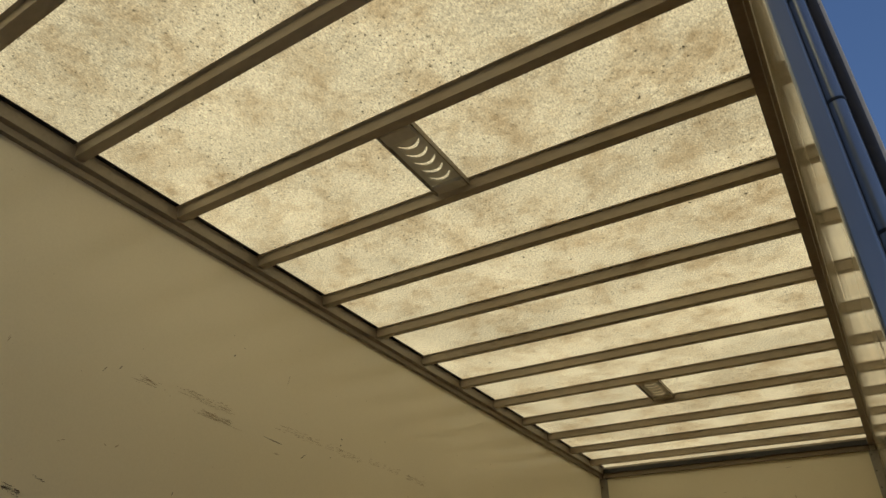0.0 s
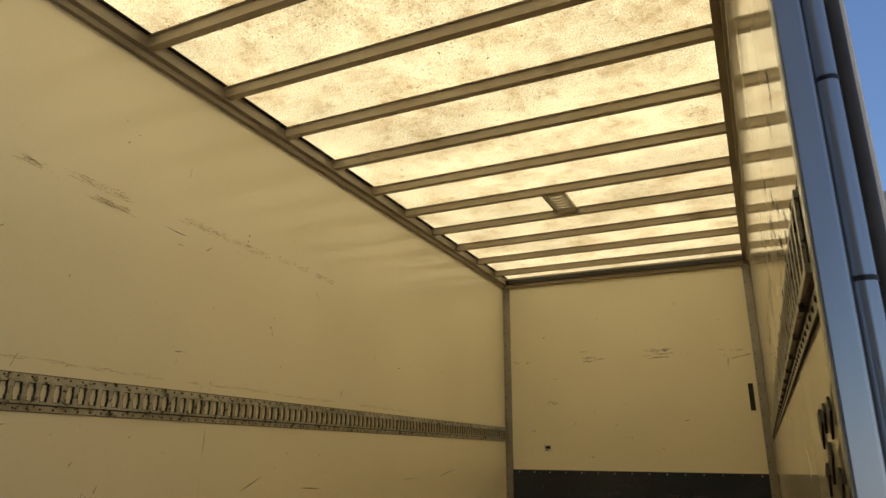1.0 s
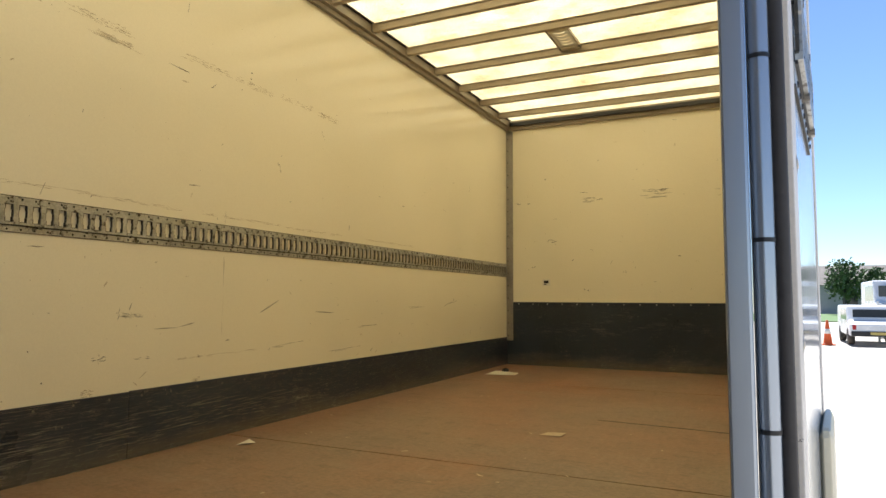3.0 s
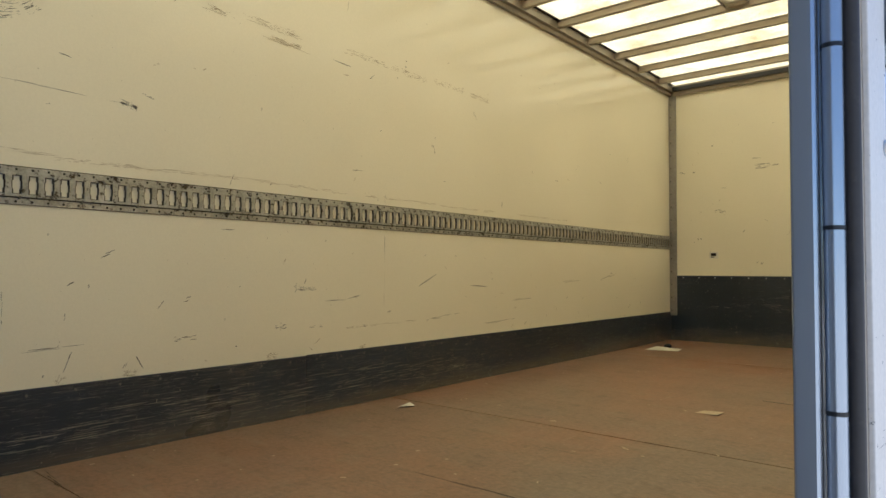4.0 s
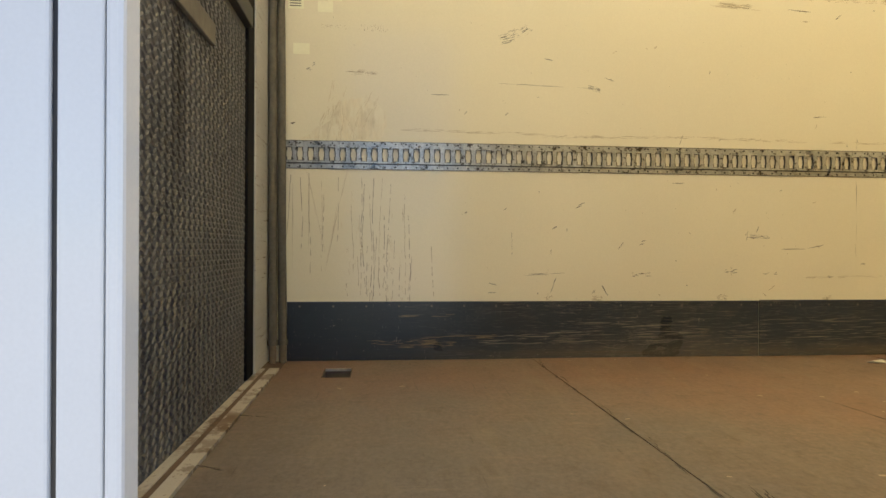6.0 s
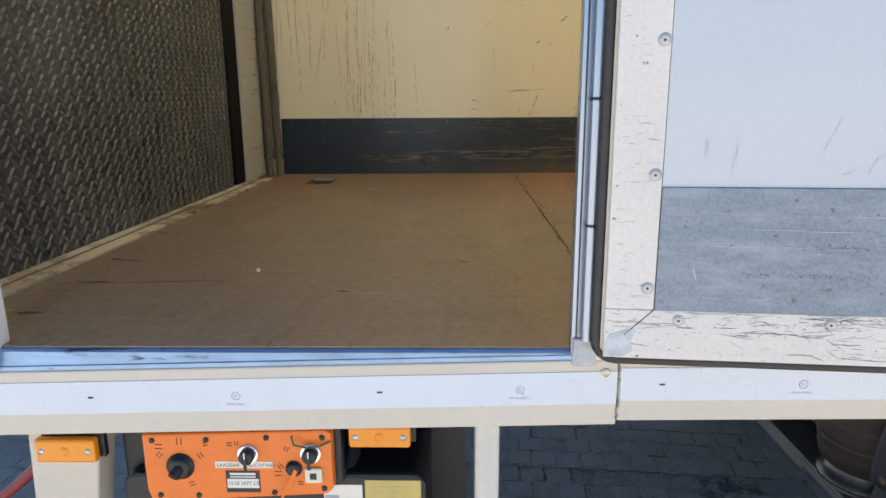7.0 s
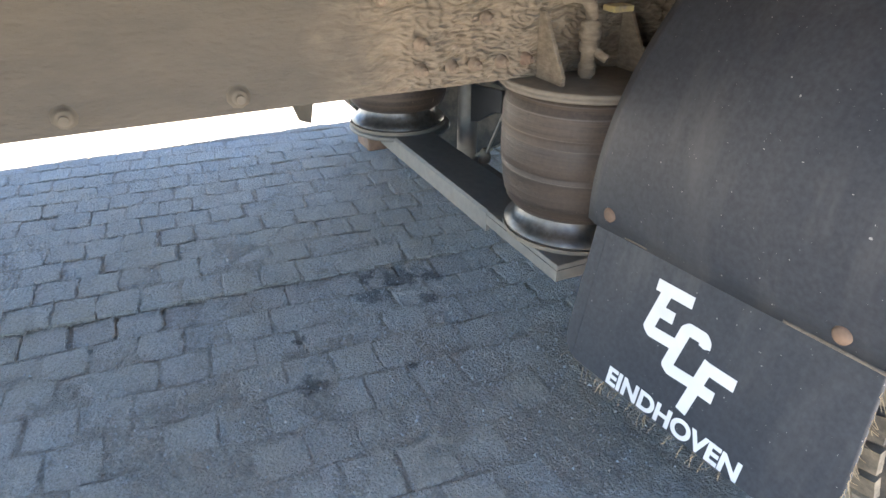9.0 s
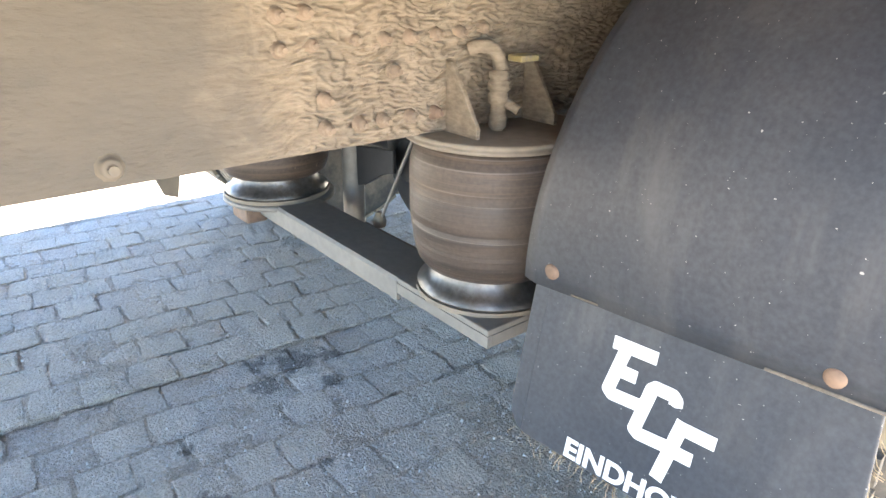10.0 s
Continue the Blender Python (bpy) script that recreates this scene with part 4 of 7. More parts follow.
part("tape", lean(boxes((0.1072, 0.1082, -0.24, 0.7945, 0.9, 0.955)), 0.005), TAPE, skirt, "white reflective tape")
part("tape", lean(boxes((0.1072, 0.1082, 0.80, 1.9, 0.908, 0.963)), 0.0043, 0.01), TAPE, skirt, "white reflective tape")
structure("skirt_rail_far", boxes((XW - 0.05, XW + 0.02, -0.6, YF + 0.04, 0.868, 0.972)), SKIRT, "edge rail of the far side", "skirt rail")

# open leaf, hinged at the front post and folded back along the body
LEAF = Matrix.Translation((0.145, 0.745, 0)) @ Matrix.Rotation(math.atan(-0.09), 4, "Z")
leaf = thing("door_1", (0.145, 0.745, 0), "open white side door folded back, grey kick plate and chipped frame", "door", kind="structure")
leaf.matrix_basis = LEAF


def leafpart(name, bm, mat, label="", parent=None):
    ob = link(name, bm, mat)
    ob.parent = parent or leaf
    return tagged(ob, label)


L = 0.86
leafpart("core", boxes((-0.03, -0.006, 0.012, L - 0.01, 1.0, 3.36)), SKIRT)
bm = bmesh.new()
tube_pts = []
for a in range(5):
    t = radians(180 + a * 22.5)
    tube_pts.append((0.035 + 0.03 * math.cos(t), 1.027 + 0.03 * math.sin(t)))
path = [(0.005, 3.36)] + tube_pts + [(L, 0.997)]
for (ya, za), (yb, zb) in zip(path, path[1:]):
    tube(bm, (-0.012, ya, za), (-0.012, yb, zb), 0.0075, n=10)
leafpart("seal", bm, WORN_RUBBER, "dull black strip for the dark gap between the panels")
leafpart("hinge_stile", boxes((-0.006, 0.0, 0.016, 0.085, 1.0795, 3.35), bevel=0.0015), CHIPPED_STILE)
leafpart("bottom_rail", boxes((-0.006, 0.0, 0.016, L - 0.016, 1.004, 1.079), bevel=0.0015), CHIPPED)
leafpart("lock_stile", boxes((-0.006, 0.0, L - 0.09, L - 0.016, 1.084, 3.35), bevel=0.0015), CHIPPED_STILE)
leafpart("top_rail", boxes((-0.006, 0.0, 0.091, L - 0.091, 3.27, 3.35), bevel=0.0015), CHIPPED_STILE)
leafpart("panel", boxes((-0.006, -0.002, 0.086, L - 0.091, 1.2595, 3.269)), WHITE)
leafpart("kick_plate", boxes((-0.006, 0.001, 0.086, L - 0.091, 1.0795, 1.259), bevel=0.001), GREY_KICK, "scratched blue-grey kick plate")
for y, z in ((0.121, 1.064), (0.331, 1.064), (0.53, 1.062), (0.745, 1.062), (0.074, 1.112), (0.075, 1.276), (0.076, 1.456), (0.078, 1.64), (0.078, 1.83), (0.078, 2.2)):
    bm = bmesh.new()
    lathe(bm, (0.0, y, z), [(0.006, 0), (0.006, 0.0006), (0.0046, 0.0016), (0.002, 0.0016), (0.0018, 0.0005)], 14, "x")
    pin = leafpart("rivet", bm, SKIRT)
    bm = bmesh.new()
    lathe(bm, (0.0002, y, z), [(0.0062, 0), (0.0092, 0.0), (0.0092, 0.0003), (0.0062, 0.0003)], 18, "x")
    leafpart("bare_ring", bm, BARE, "ring of bare grey metal", pin)
    bm = bmesh.new()
    tube(bm, (0.0004, y, z), (0.0009, y, z), 0.0019, n=8)
    leafpart("rivet_hole", bm, DARK, "dark hole", pin)
rl = random.Random(33)


def leaf_line(bm, pts, wide):
    """A thin ribbon along (y, z) points on the inner face of the leaf, pointed at both ends."""
    for k, ((ya, za), (yb, zb)) in enumerate(zip(pts, pts[1:])):
        d = Vector((yb - ya, zb - za)).normalized()
        qa, qb = (wide * (0.15 if i in (0, len(pts) - 1) else rl.uniform(0.5, 1.2)) for i in (k, k + 1))
        bm.faces.new([bm.verts.new((0.0005, u, v)) for u, v in ((ya - d.y * qa, za + d.x * qa), (ya + d.y * qa, za - d.x * qa), (yb + d.y * qb, zb - d.x * qb), (yb - d.y * qb, zb + d.x * qb))])


# fine cracks and scratches, densest in the upper half of the bottom rail
bm = bmesh.new()
for k in range(330):
    y = rl.choice((0.13, 0.22, 0.27, 0.3, 0.36, 0.42, 0.48, 0.58, 0.64, 0.72)) + rl.gauss(0, 0.05)
    z = 1.0775 - 0.036 * rl.random() ** 1.2 if k % 8 else rl.uniform(1.008, 1.05)
    run = 0.004 + 0.06 * rl.random() ** 3
    slope = rl.gauss(0.0, 0.09) if k % 6 else rl.gauss(0, 0.8)
    n = max(2, int(run / 0.006))
    pts = [(y + run * q / n, z + slope * run * q / n + rl.uniform(-0.0007, 0.0007)) for q in range(n + 1)]
    if all(0.02 < u < L - 0.02 and 1.006 < v < 1.0785 for u, v in pts):
        leaf_line(bm, pts, rl.uniform(0.00022, 0.00055))
for k in range(70):
    y, z, h = rl.uniform(0.08, L - 0.03), rl.choice((1.006, 1.012, 1.05, 1.065)) + rl.uniform(0, 0.008), rl.uniform(0.001, 0.005)
    leaf_line(bm, [(y, z), (y + rl.uniform(-0.001, 0.001), z + h)], rl.uniform(0.0004, 0.0008))
leaf_line(bm, [(0.438, 1.0205), (0.447, 1.0265), (0.458, 1.032), (0.47, 1.035), (0.482, 1.036), (0.497, 1.0357), (0.51, 1.034), (0.518, 1.028), (0.527, 1.0235), (0.542, 1.021), (0.556, 1.0195)], 0.0004)
for y in (0.4335, 0.4345, 0.4355):
    leaf_line(bm, [(y, 1.0785), (y + 0.0003, 1.066), (y + rl.uniform(-0.002, 0.001), 1.053)], 0.0005)
for k in range(60):
    y, z, run = rl.uniform(0.018, 0.06), 1.05 + 0.5 * rl.random() ** 2, rl.uniform(0.006, 0.024)
    leaf_line(bm, [(y, z), (y + run / 2, z + rl.uniform(-0.001, 0.001)), (y + run, z + rl.uniform(-0.002, 0.002))], rl.uniform(0.0002, 0.0004))
tagged(leafpart("paint_scratches", bm, CRACK, "fine dark scratches in the paint"), kind="stuff")
lashing_rail("leaf_rail", -0.002, 1, 0.095, 0.5, leaf)
bm = bmesh.new()
prism(bm, [(0.017, 1.006), (0.045, 1.006), (0.058, 1.016), (0.055, 1.032), (0.062, 1.045), (0.05, 1.05), (0.038, 1.044), (0.024, 1.04), (0.017, 1.026)], "x", 0.0, 0.0006)
leafpart("corner_wear", bm, BARE, "bare patch of worn corner")
bm = bmesh.new()
tube(bm, (0.0003, 0.045, 1.04), (0.0003, 0.085, 1.079), 0.0007, n=5)
leafpart("mitre_joint", bm, DARK)
bm = bmesh.new()
box(bm, -0.002, 0.018, 0.527, 0.768, 1.272, 1.48, 0.014)
leafpart("lock_plate", bm, CREAM_BOX, "cream rounded cover plate")

# ---- ground and pavers ----
structure("ground", boxes((-160, 160, -160, 160, -0.3, -0.02)), YARD, "paved yard in sun and shade", "ground")

def paver_outline(rnd, w, l):
    """An uneven, worn block outline: top ring, shoulder ring and foot ring."""
    pts = []
    for u, v in ((-1, -1), (-0.3, -1), (0.35, -1), (1, -1), (1, -0.1), (1, 1), (0.3, 1), (-0.4, 1), (-1, 1), (-1, 0.15)):
        corner = abs(u) == 1 and abs(v) == 1
        k = 0.97 if corner else 1.0
        pts.append((u * l / 2 * k + rnd.uniform(-0.0048, 0.0038), v * w / 2 * k + rnd.uniform(-0.0048, 0.0038)))
    return pts


def paver_rings(rnd, w, l):
    out = paver_outline(rnd, w, l)
    foot = [(x, y, -0.024) for x, y in out]
    shoulder = [(x * 0.99, y * 0.99, -0.0034 + rnd.uniform(-0.0018, 0.0016)) for x, y in out]
    top = [(x * (0.93 + rnd.uniform(-0.06, 0.03)), y * (0.93 + rnd.uniform(-0.06, 0.03)), -0.001 + rnd.uniform(-0.0014, 0.0014)) for x, y in out]
    return foot + shoulder + top + [(rnd.uniform(-0.02, 0.02), rnd.uniform(-0.02, 0.02), rnd.uniform(-0.0016, 0.0016))]


PAVER_FACES = [[20 + k, 20 + (k + 1) % 10, 30] for k in range(10)] + [[r * 10 + k, r * 10 + (k + 1) % 10, r * 10 + 10 + (k + 1) % 10, r * 10 + 10 + k] for r in (0, 1) for k in range(10)]


def paver_mesh(rnd, w, l):
    me = bpy.data.meshes.new("paver")
    me.from_pydata(paver_rings(rnd, w, l), [], PAVER_FACES)
    me.materials.append(PAVER)
    return me


PL, PW = 0.105, 0.0955


def settle(x, y):
    """The paving has sunk on the near side of a ragged crack, and lies a little wavy."""
    crack = -1.187 + 0.085 * (y - 1.2)
    sunk = -0.0075 * max(0.0, 1 - abs(x - crack) / 0.45) if x > crack else 0.0
    return sunk * min(1.0, max(0.0, (2.0 - y) / 0.3)) + 0.003 * noise.noise((x * 1.9, y * 1.7, 9.0))


pavement = thing("pavement", (-0.9, 1.4, -0.005), "dusty grey concrete block paving with sandy joints and oil spots", "pavement", kind="structure")
rs = random.Random(8)
sv, sf = [], []

def graded(a, b, lo, hi, fine, coarse):
    """Grid lines from a to b, close together between lo and hi."""
    out, v = [], a
    while v < b:
        out.append(v)
        v += fine if lo <= v < hi else coarse
    return out + [b]


xs, ys = graded(-4.3, 1.0, -2.1, 0.0, 0.0065, 0.022), graded(-1.6, 5.1, 0.5, 2.6, 0.0065, 0.022)
nx, ny = len(xs) - 1, len(ys) - 1
for x in xs:
    for y in ys:
        wave = noise.noise((x * 2.3, y * 2.1, 4.0)) + 0.8 * noise.noise((x * 9, y * 9, 1.0)) + 0.5 * noise.noise((x * 24, y * 24, 6.0))
        near = 0.0026 * min(1.0, max(0.0, (x + 1.1) / 0.5)) - 0.007 * max(0.0, 1 - abs(x + 1.187 - 0.085 * (y - 1.2)) / 0.014) * (0.8 < y < 1.45)
        sv.append((x, y, min(settle(x, y) + 0.0012, max(-0.016, settle(x, y) - 0.0047 + near + 0.0044 * wave)) + 0.0022 * noise.noise((x * 60, y * 60, 2.0)) + rs.uniform(-0.0014, 0.0014)))
for i in range(nx):
    for j in range(ny):
        k = i * (ny + 1) + j
        sf.append((k, k + ny + 1, k + ny + 2, k + 1))
me = bpy.data.meshes.new("sand_bed")
me.from_pydata(sv, [], sf)
me.shade_smooth()
me.materials.append(SAND)
bed = tagged(new("sand_bed", me), "pale sand in the joints", kind="stuff")
bed.parent = pavement
bed.matrix_parent_inverse = Matrix.Translation(pavement.location).inverted()
rng = random.Random(4)
near_meshes = [paver_mesh(rng, PW - 0.0015, PL - 0.002) for g in range(14)]
fv, ff = [], []
count = 0
for i in range(-32, 24):
    for j in range(-34, 44):
        # rows in half bond, turned a little against the truck; one row edge lies on the crack
        u, v = i * PL + PL / 2, (j + 0.5 * (i % 2)) * PW + 0.2
        x, y = -1.187 + u + 0.085 * v, 1.2 + v - 0.085 * u
        if not (-4.2 < x < 0.9 and -1.5 < y < 5.0):
            continue
        x, y = x + rng.uniform(-0.003, 0.003), y + rng.uniform(-0.004, 0.004)
        dz, tx, ty, rz = settle(x, y) + rng.uniform(-0.0025, 0.001), rng.uniform(-0.013, 0.013), rng.uniform(-0.012, 0.012), rng.uniform(-0.04, 0.04) - 0.085
        m = Matrix.Translation((x, y, dz)) @ Matrix.Rotation(rz, 4, "Z") @ Matrix.Rotation(tx, 4, "X") @ Matrix.Rotation(ty, 4, "Y")
        if -1.72 < x < -0.2 and 0.6 < y < 2.5 and count < 300:
            ob = new("paver", near_meshes[rng.randrange(14)])
            ob.parent = pavement
            ob.matrix_parent_inverse = Matrix.Translation(pavement.location).inverted()
            ob.matrix_basis = m
            count += 1
        else:
            k = len(fv)
            fv += [tuple(m @ Vector(p)) for p in paver_rings(rng, PW - 0.0015, PL - 0.002)]
            ff += [[k + q for q in f] for f in PAVER_FACES]
me = bpy.data.meshes.new("paver_field")
me.from_pydata(fv, [], ff)
me.materials.append(PAVER_FIELD)
fld = tagged(new("paver_field", me), kind="stuff")
fld.parent = pavement
fld.matrix_parent_inverse = Matrix.Translation(pavement.location).inverted()

# grit strewn over the paving
gv, gf = [], []
for k in range(9000):
    x, y, g = -0.05 - 2.1 * rs.random() ** 1.6, rs.uniform(0.5, 2.8), rs.uniform(0.0008, 0.0022) * (2 if rs.random() < 0.07 else 1)
    if k % 3 == 0:
        x, y = rs.gauss(-0.75, 0.3), rs.gauss(1.6, 0.25)
    a = rs.uniform(0, 6.3)
    i = len(gv)
    for q in range(3):
        gv.append((x + g * math.cos(a + q * 2.1), y + g * math.sin(a + q * 2.1), settle(x, y) - 0.001))
    gv.append((x, y, settle(x, y) + 0.0005 + g))
    gf += [(i, i + 1, i + 3), (i + 1, i + 2, i + 3), (i + 2, i, i + 3)]
me = bpy.data.meshes.new("grit")
me.from_pydata(gv, [], gf)
me.materials.append(CONCRETE)
tagged(new("grit", me), "pale grit strewn over the block paving", "grit", kind="stuff")

# ---- chassis ----
RX = -0.695
chassis = thing("chassis_rail", (RX, 1.5, 0.59), "mud-coated steel chassis rail with bolts", "chassis rail", "chassis rails")
bm = bmesh.new()
prism(bm, [(RX, 0.589), (RX, 0.86), (RX - 0.075, 0.86), (RX - 0.075, 0.852), (RX - 0.008, 0.852), (RX - 0.008, 0.597), (RX - 0.075, 0.597), (RX - 0.075, 0.589)], "y", -0.5, 6.4)
part("rail", bm, MUD, chassis)
far_rail = tagged(link("chassis_rail", boxes((-1.46, -1.385, -0.5, 6.4, 0.589, 0.86)), MUD), "mud-coated steel chassis rail of the far side", "chassis rail", "chassis rails")


def step(a, b, v):
    t = min(1.0, max(0.0, (v - a) / (b - a)))
    return t * t * (3 - 2 * t)


# splice plate under a thick rippled coat of mud
verts, faces = [], []
ny, nz = 680, 180
for i in range(ny + 1):
    for j in range(nz + 1):
        y, z = 0.6 + 1.7 * i / ny, 0.5895 + 0.2695 * j / nz
        plate_h = 0.011 if y > 1.325 and z > 0.70 else 0.001 + 0.0045 * step(1.22, 1.45, y)
        w = noise.noise((y * 14, z * 16, 3.1))
        r = 0.6 - 1.7 * abs(noise.noise((y * 42 + 0.8 * w, z * 150 + 3.2 * w, 0.0))) + noise.noise((y * 110, z * 260 + w, 5.0)) * 0.45 + 0.5 * w
        rim = min(1.0, min(i, ny - i, nz - j) / 3, (j + 1) / 3)
        verts.append((RX + 0.0006 + rim * max(0.0002, plate_h + (0.0012 + 0.0068 * step(1.28, 1.45, y)) * r), y, z))
for i in range(ny):
    for j in range(nz):
        k = i * (nz + 1) + j
        faces.append((k, k + nz + 1, k + nz + 2, k + 1))
me = bpy.data.meshes.new("splice_plate")
me.from_pydata(verts, [], faces)
me.shade_smooth()
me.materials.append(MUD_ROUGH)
splice = tagged(new("splice_plate", me), "bolted plate under a thick rippled coat of mud")
splice.parent = chassis
splice.matrix_parent_inverse = Matrix.Translation(chassis.location).inverted()
bm = bmesh.new()
prism(bm, [(1.36, 0.589), (1.37, 0.4), (1.389, 0.345), (1.42, 0.333), (1.433, 0.4), (1.445, 0.589)], "x", -1.43, -1.415, 0.002)
part("hanger", bm, MUD, far_rail)


def bolt(parent, x, y, z, r=0.0092, mat=None):
    bm = bmesh.new()
    lathe(bm, (x, y, z), [(r * 1.3, 0), (r * 1.15, 0.003), (r * 0.95, 0.004), (r * 0.9, 0.012), (r * 0.65, 0.015), (r * 0.5, 0.015), (r * 0.42, 0.021)], 9, "x")
    return part("bolt", bm, mat or BOLT, parent)


for y in (1.42, 1.472, 1.512, 1.56):
    bolt(chassis, RX + 0.01, y, 0.622)
bolt(chassis, RX + 0.008, 1.606, 0.622, mat=RUST)
for y, z in ((1.36, 0.768), (1.398, 0.77), (1.36, 0.728), (1.403, 0.731), (1.466, 0.734), (1.514, 0.733), (1.56, 0.733), (1.604, 0.735), (1.648, 0.736), (1.695, 0.74), (1.42, 0.66), (1.64, 0.66), (1.53, 0.69)):
    bolt(chassis, RX + 0.011, y, z)
for y, z in ((1.15, 0.613), (0.937, 0.613), (0.72, 0.613)):
    bolt(chassis, RX, y, z, 0.014, MUD)
# gusset brackets over the bellows
for y0, y1 in ((1.628, 1.636), (1.795, 1.803)):
    bm = bmesh.new()
    prism(bm, [(RX + 0.009, 0.588), (RX + 0.009, 0.695), (RX + 0.022, 0.695), (RX + 0.082, 0.605), (RX + 0.082, 0.588)], "y", y0, y1, 0.0015)
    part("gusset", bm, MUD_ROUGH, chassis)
bm = bmesh.new()
sweep(bm, [(RX + 0.05, 1.70, 0.59), (RX + 0.05, 1.70, 0.64), (RX + 0.05, 1.70, 0.685), (RX + 0.049, 1.698, 0.7), (RX + 0.046, 1.692, 0.711), (RX + 0.04, 1.684, 0.716), (RX + 0.03, 1.675, 0.716), (RX + 0.018, 1.667, 0.711)], 0.0105, 14)
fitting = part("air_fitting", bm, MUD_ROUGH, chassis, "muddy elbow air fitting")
bm = bmesh.new()
lathe(bm, (RX + 0.05, 1.70, 0), [(0.013, 0.594), (0.0145, 0.597), (0.0145, 0.612), (0.012, 0.616), (0.012, 0.63), (0.0165, 0.633), (0.0165, 0.646), (0.0135, 0.65), (0.018, 0.653), (0.018, 0.664), (0.014, 0.668), (0.0165, 0.671), (0.0165, 0.678), (0.011, 0.682)], 9)
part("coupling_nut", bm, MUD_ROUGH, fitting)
bm = bmesh.new()
tube(bm, (RX + 0.05, 1.70, 0.64), (RX + 0.078, 1.717, 0.622), 0.008, 0.007, 10)
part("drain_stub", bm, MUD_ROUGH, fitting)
part("yellow_tag", boxes((RX + 0.03, RX + 0.06, 1.735, 1.775, 0.69, 0.7), bevel=0.002), TAG, chassis, "faded yellow tag")


# ---- air springs and their beam ----
def air_spring(cx, cy):
    b = thing("air_spring", (cx, cy, 0.297), "dusty brown rubber air spring on a polished piston", "air spring", "air springs")
    bm = bmesh.new()
    lathe(bm, (cx, cy, 0), [(0.118, 0.572), (0.132, 0.56), (0.139, 0.535), (0.14, 0.506), (0.1392, 0.5035), (0.14, 0.501), (0.14, 0.463), (0.1397, 0.444), (0.1388, 0.4415), (0.1397, 0.439), (0.137, 0.42), (0.134, 0.405), (0.1345, 0.398), (0.131, 0.38), (0.128, 0.374), (0.126, 0.366), (0.117, 0.355), (0.1, 0.35)], 48)
    part("bellows", bm, BAG, b)
    bm = bmesh.new()
    lathe(bm, (cx, cy, 0), [(0.1, 0.355), (0.1, 0.343), (0.112, 0.322), (0.128, 0.314), (0.126, 0.309), (0.1, 0.309)], 48)
    part("piston", bm, PISTON, b)
    bm = bmesh.new()
    lathe(bm, (cx, cy, 0), [(0.02, 0.587), (0.144, 0.587), (0.147, 0.585), (0.147, 0.581), (0.144, 0.5795), (0.149, 0.578), (0.149, 0.574), (0.146, 0.5715), (0.02, 0.5715)], 48)
    part("top_plate", bm, PLATE, b)
    bm, pts = bmesh.new(), []
    for a in range(0, 360, 12):
        pts.append((cx + 0.13 * math.cos(radians(a)), cy + 0.13 * math.sin(radians(a))))
    prism(bm, pts, "z", 0.2995, 0.3085)
    part("bottom_plate", bm, PLATE, b)
    # studs round the foot of the piston
    for a in range(200, 360, 32):
        x, y = cx + 0.108 * math.cos(radians(a)), cy + 0.108 * math.sin(radians(a))
        bm = bmesh.new()
        lathe(bm, (x, y, 0.3086), [(0.008, 0), (0.0078, 0.005), (0.005, 0.007), (0.001, 0.0075)], 8)
        part("stud", bm, PLATE, b)
    return b


spring_near = air_spring(-0.655, 1.7)
spring_far = air_spring(-1.385, 1.645)
beam = thing("suspension_beam", (-1.1, 1.66, 0.25), "dusty grey cross beam carrying the air springs", "suspension beam")
bm = bmesh.new()
prism(bm, [(1.612, 0.243), (1.612, 0.281), (1.617, 0.287), (1.722, 0.287), (1.727, 0.281), (1.727, 0.243), (1.719, 0.243), (1.719, 0.279), (1.62, 0.279), (1.62, 0.243)], "x", -1.39, -0.798)
part("channel", bm, GREYMETAL, beam)
cx, cy = -0.675, 1.734
seat_plate = part("seat_plate", boxes((cx - 0.122, cx + 0.122, cy - 0.122, cy + 0.122, 0.2785, 0.2892), bevel=0.002), GREYMETAL, beam, "square seat under the near spring")
part("rim", boxes((cx - 0.122, cx + 0.122, cy - 0.122, cy - 0.114, 0.258, 0.2783)), GREYMETAL, seat_plate)
part("rim", boxes((cx + 0.114, cx + 0.122, cy - 0.1135, cy + 0.122, 0.258, 0.2783)), GREYMETAL, seat_plate)
bm = bmesh.new()
lathe(bm, (-1.405, 1.679, 0), [(0.02, 0.2872), (0.134, 0.2872), (0.138, 0.284), (0.138, 0.277), (0.134, 0.274), (0.02, 0.274)], 40)
part("seat_disc", bm, GREYMETAL, beam, "round seat under the far spring")
part("rusty_clamp", boxes((-1.47, -1.38, 1.575, 1.63, 0.222, 0.2615), bevel=0.006), RUST, beam, "rusty clamp block")
bm = bmesh.new()
tube(bm, (-1.057, 1.735, 0.288), (-0.94, 1.745, 0.5), 0.0038, n=8)
rod = tagged(link("levelling_rod", bm, GREYMETAL), "thin grey levelling rod above the cross beam", "rod")
bm = bmesh.new()
lathe(bm, (-1.057, 1.735, 0.279), [(0.014, 0), (0.016, 0.012), (0.012, 0.026), (0.006, 0.034)], 12)
part("rod_end", bm, MUD, rod)
bm = bmesh.new()
tube(bm, (-1.29, 1.81, 0.2), (-1.27, 1.81, 0.86), 0.028, n=20)
damper = tagged(link("shock_absorber", bm, GREYMETAL), "dusty grey shock absorber beside the axle", "shock absorber")
bm = bmesh.new()
tube(bm, (-1.282, 1.81, 0.43), (-1.269, 1.81, 0.87), 0.036, n=20)
part("dust_tube", bm, MUD, damper)
bm = bmesh.new()
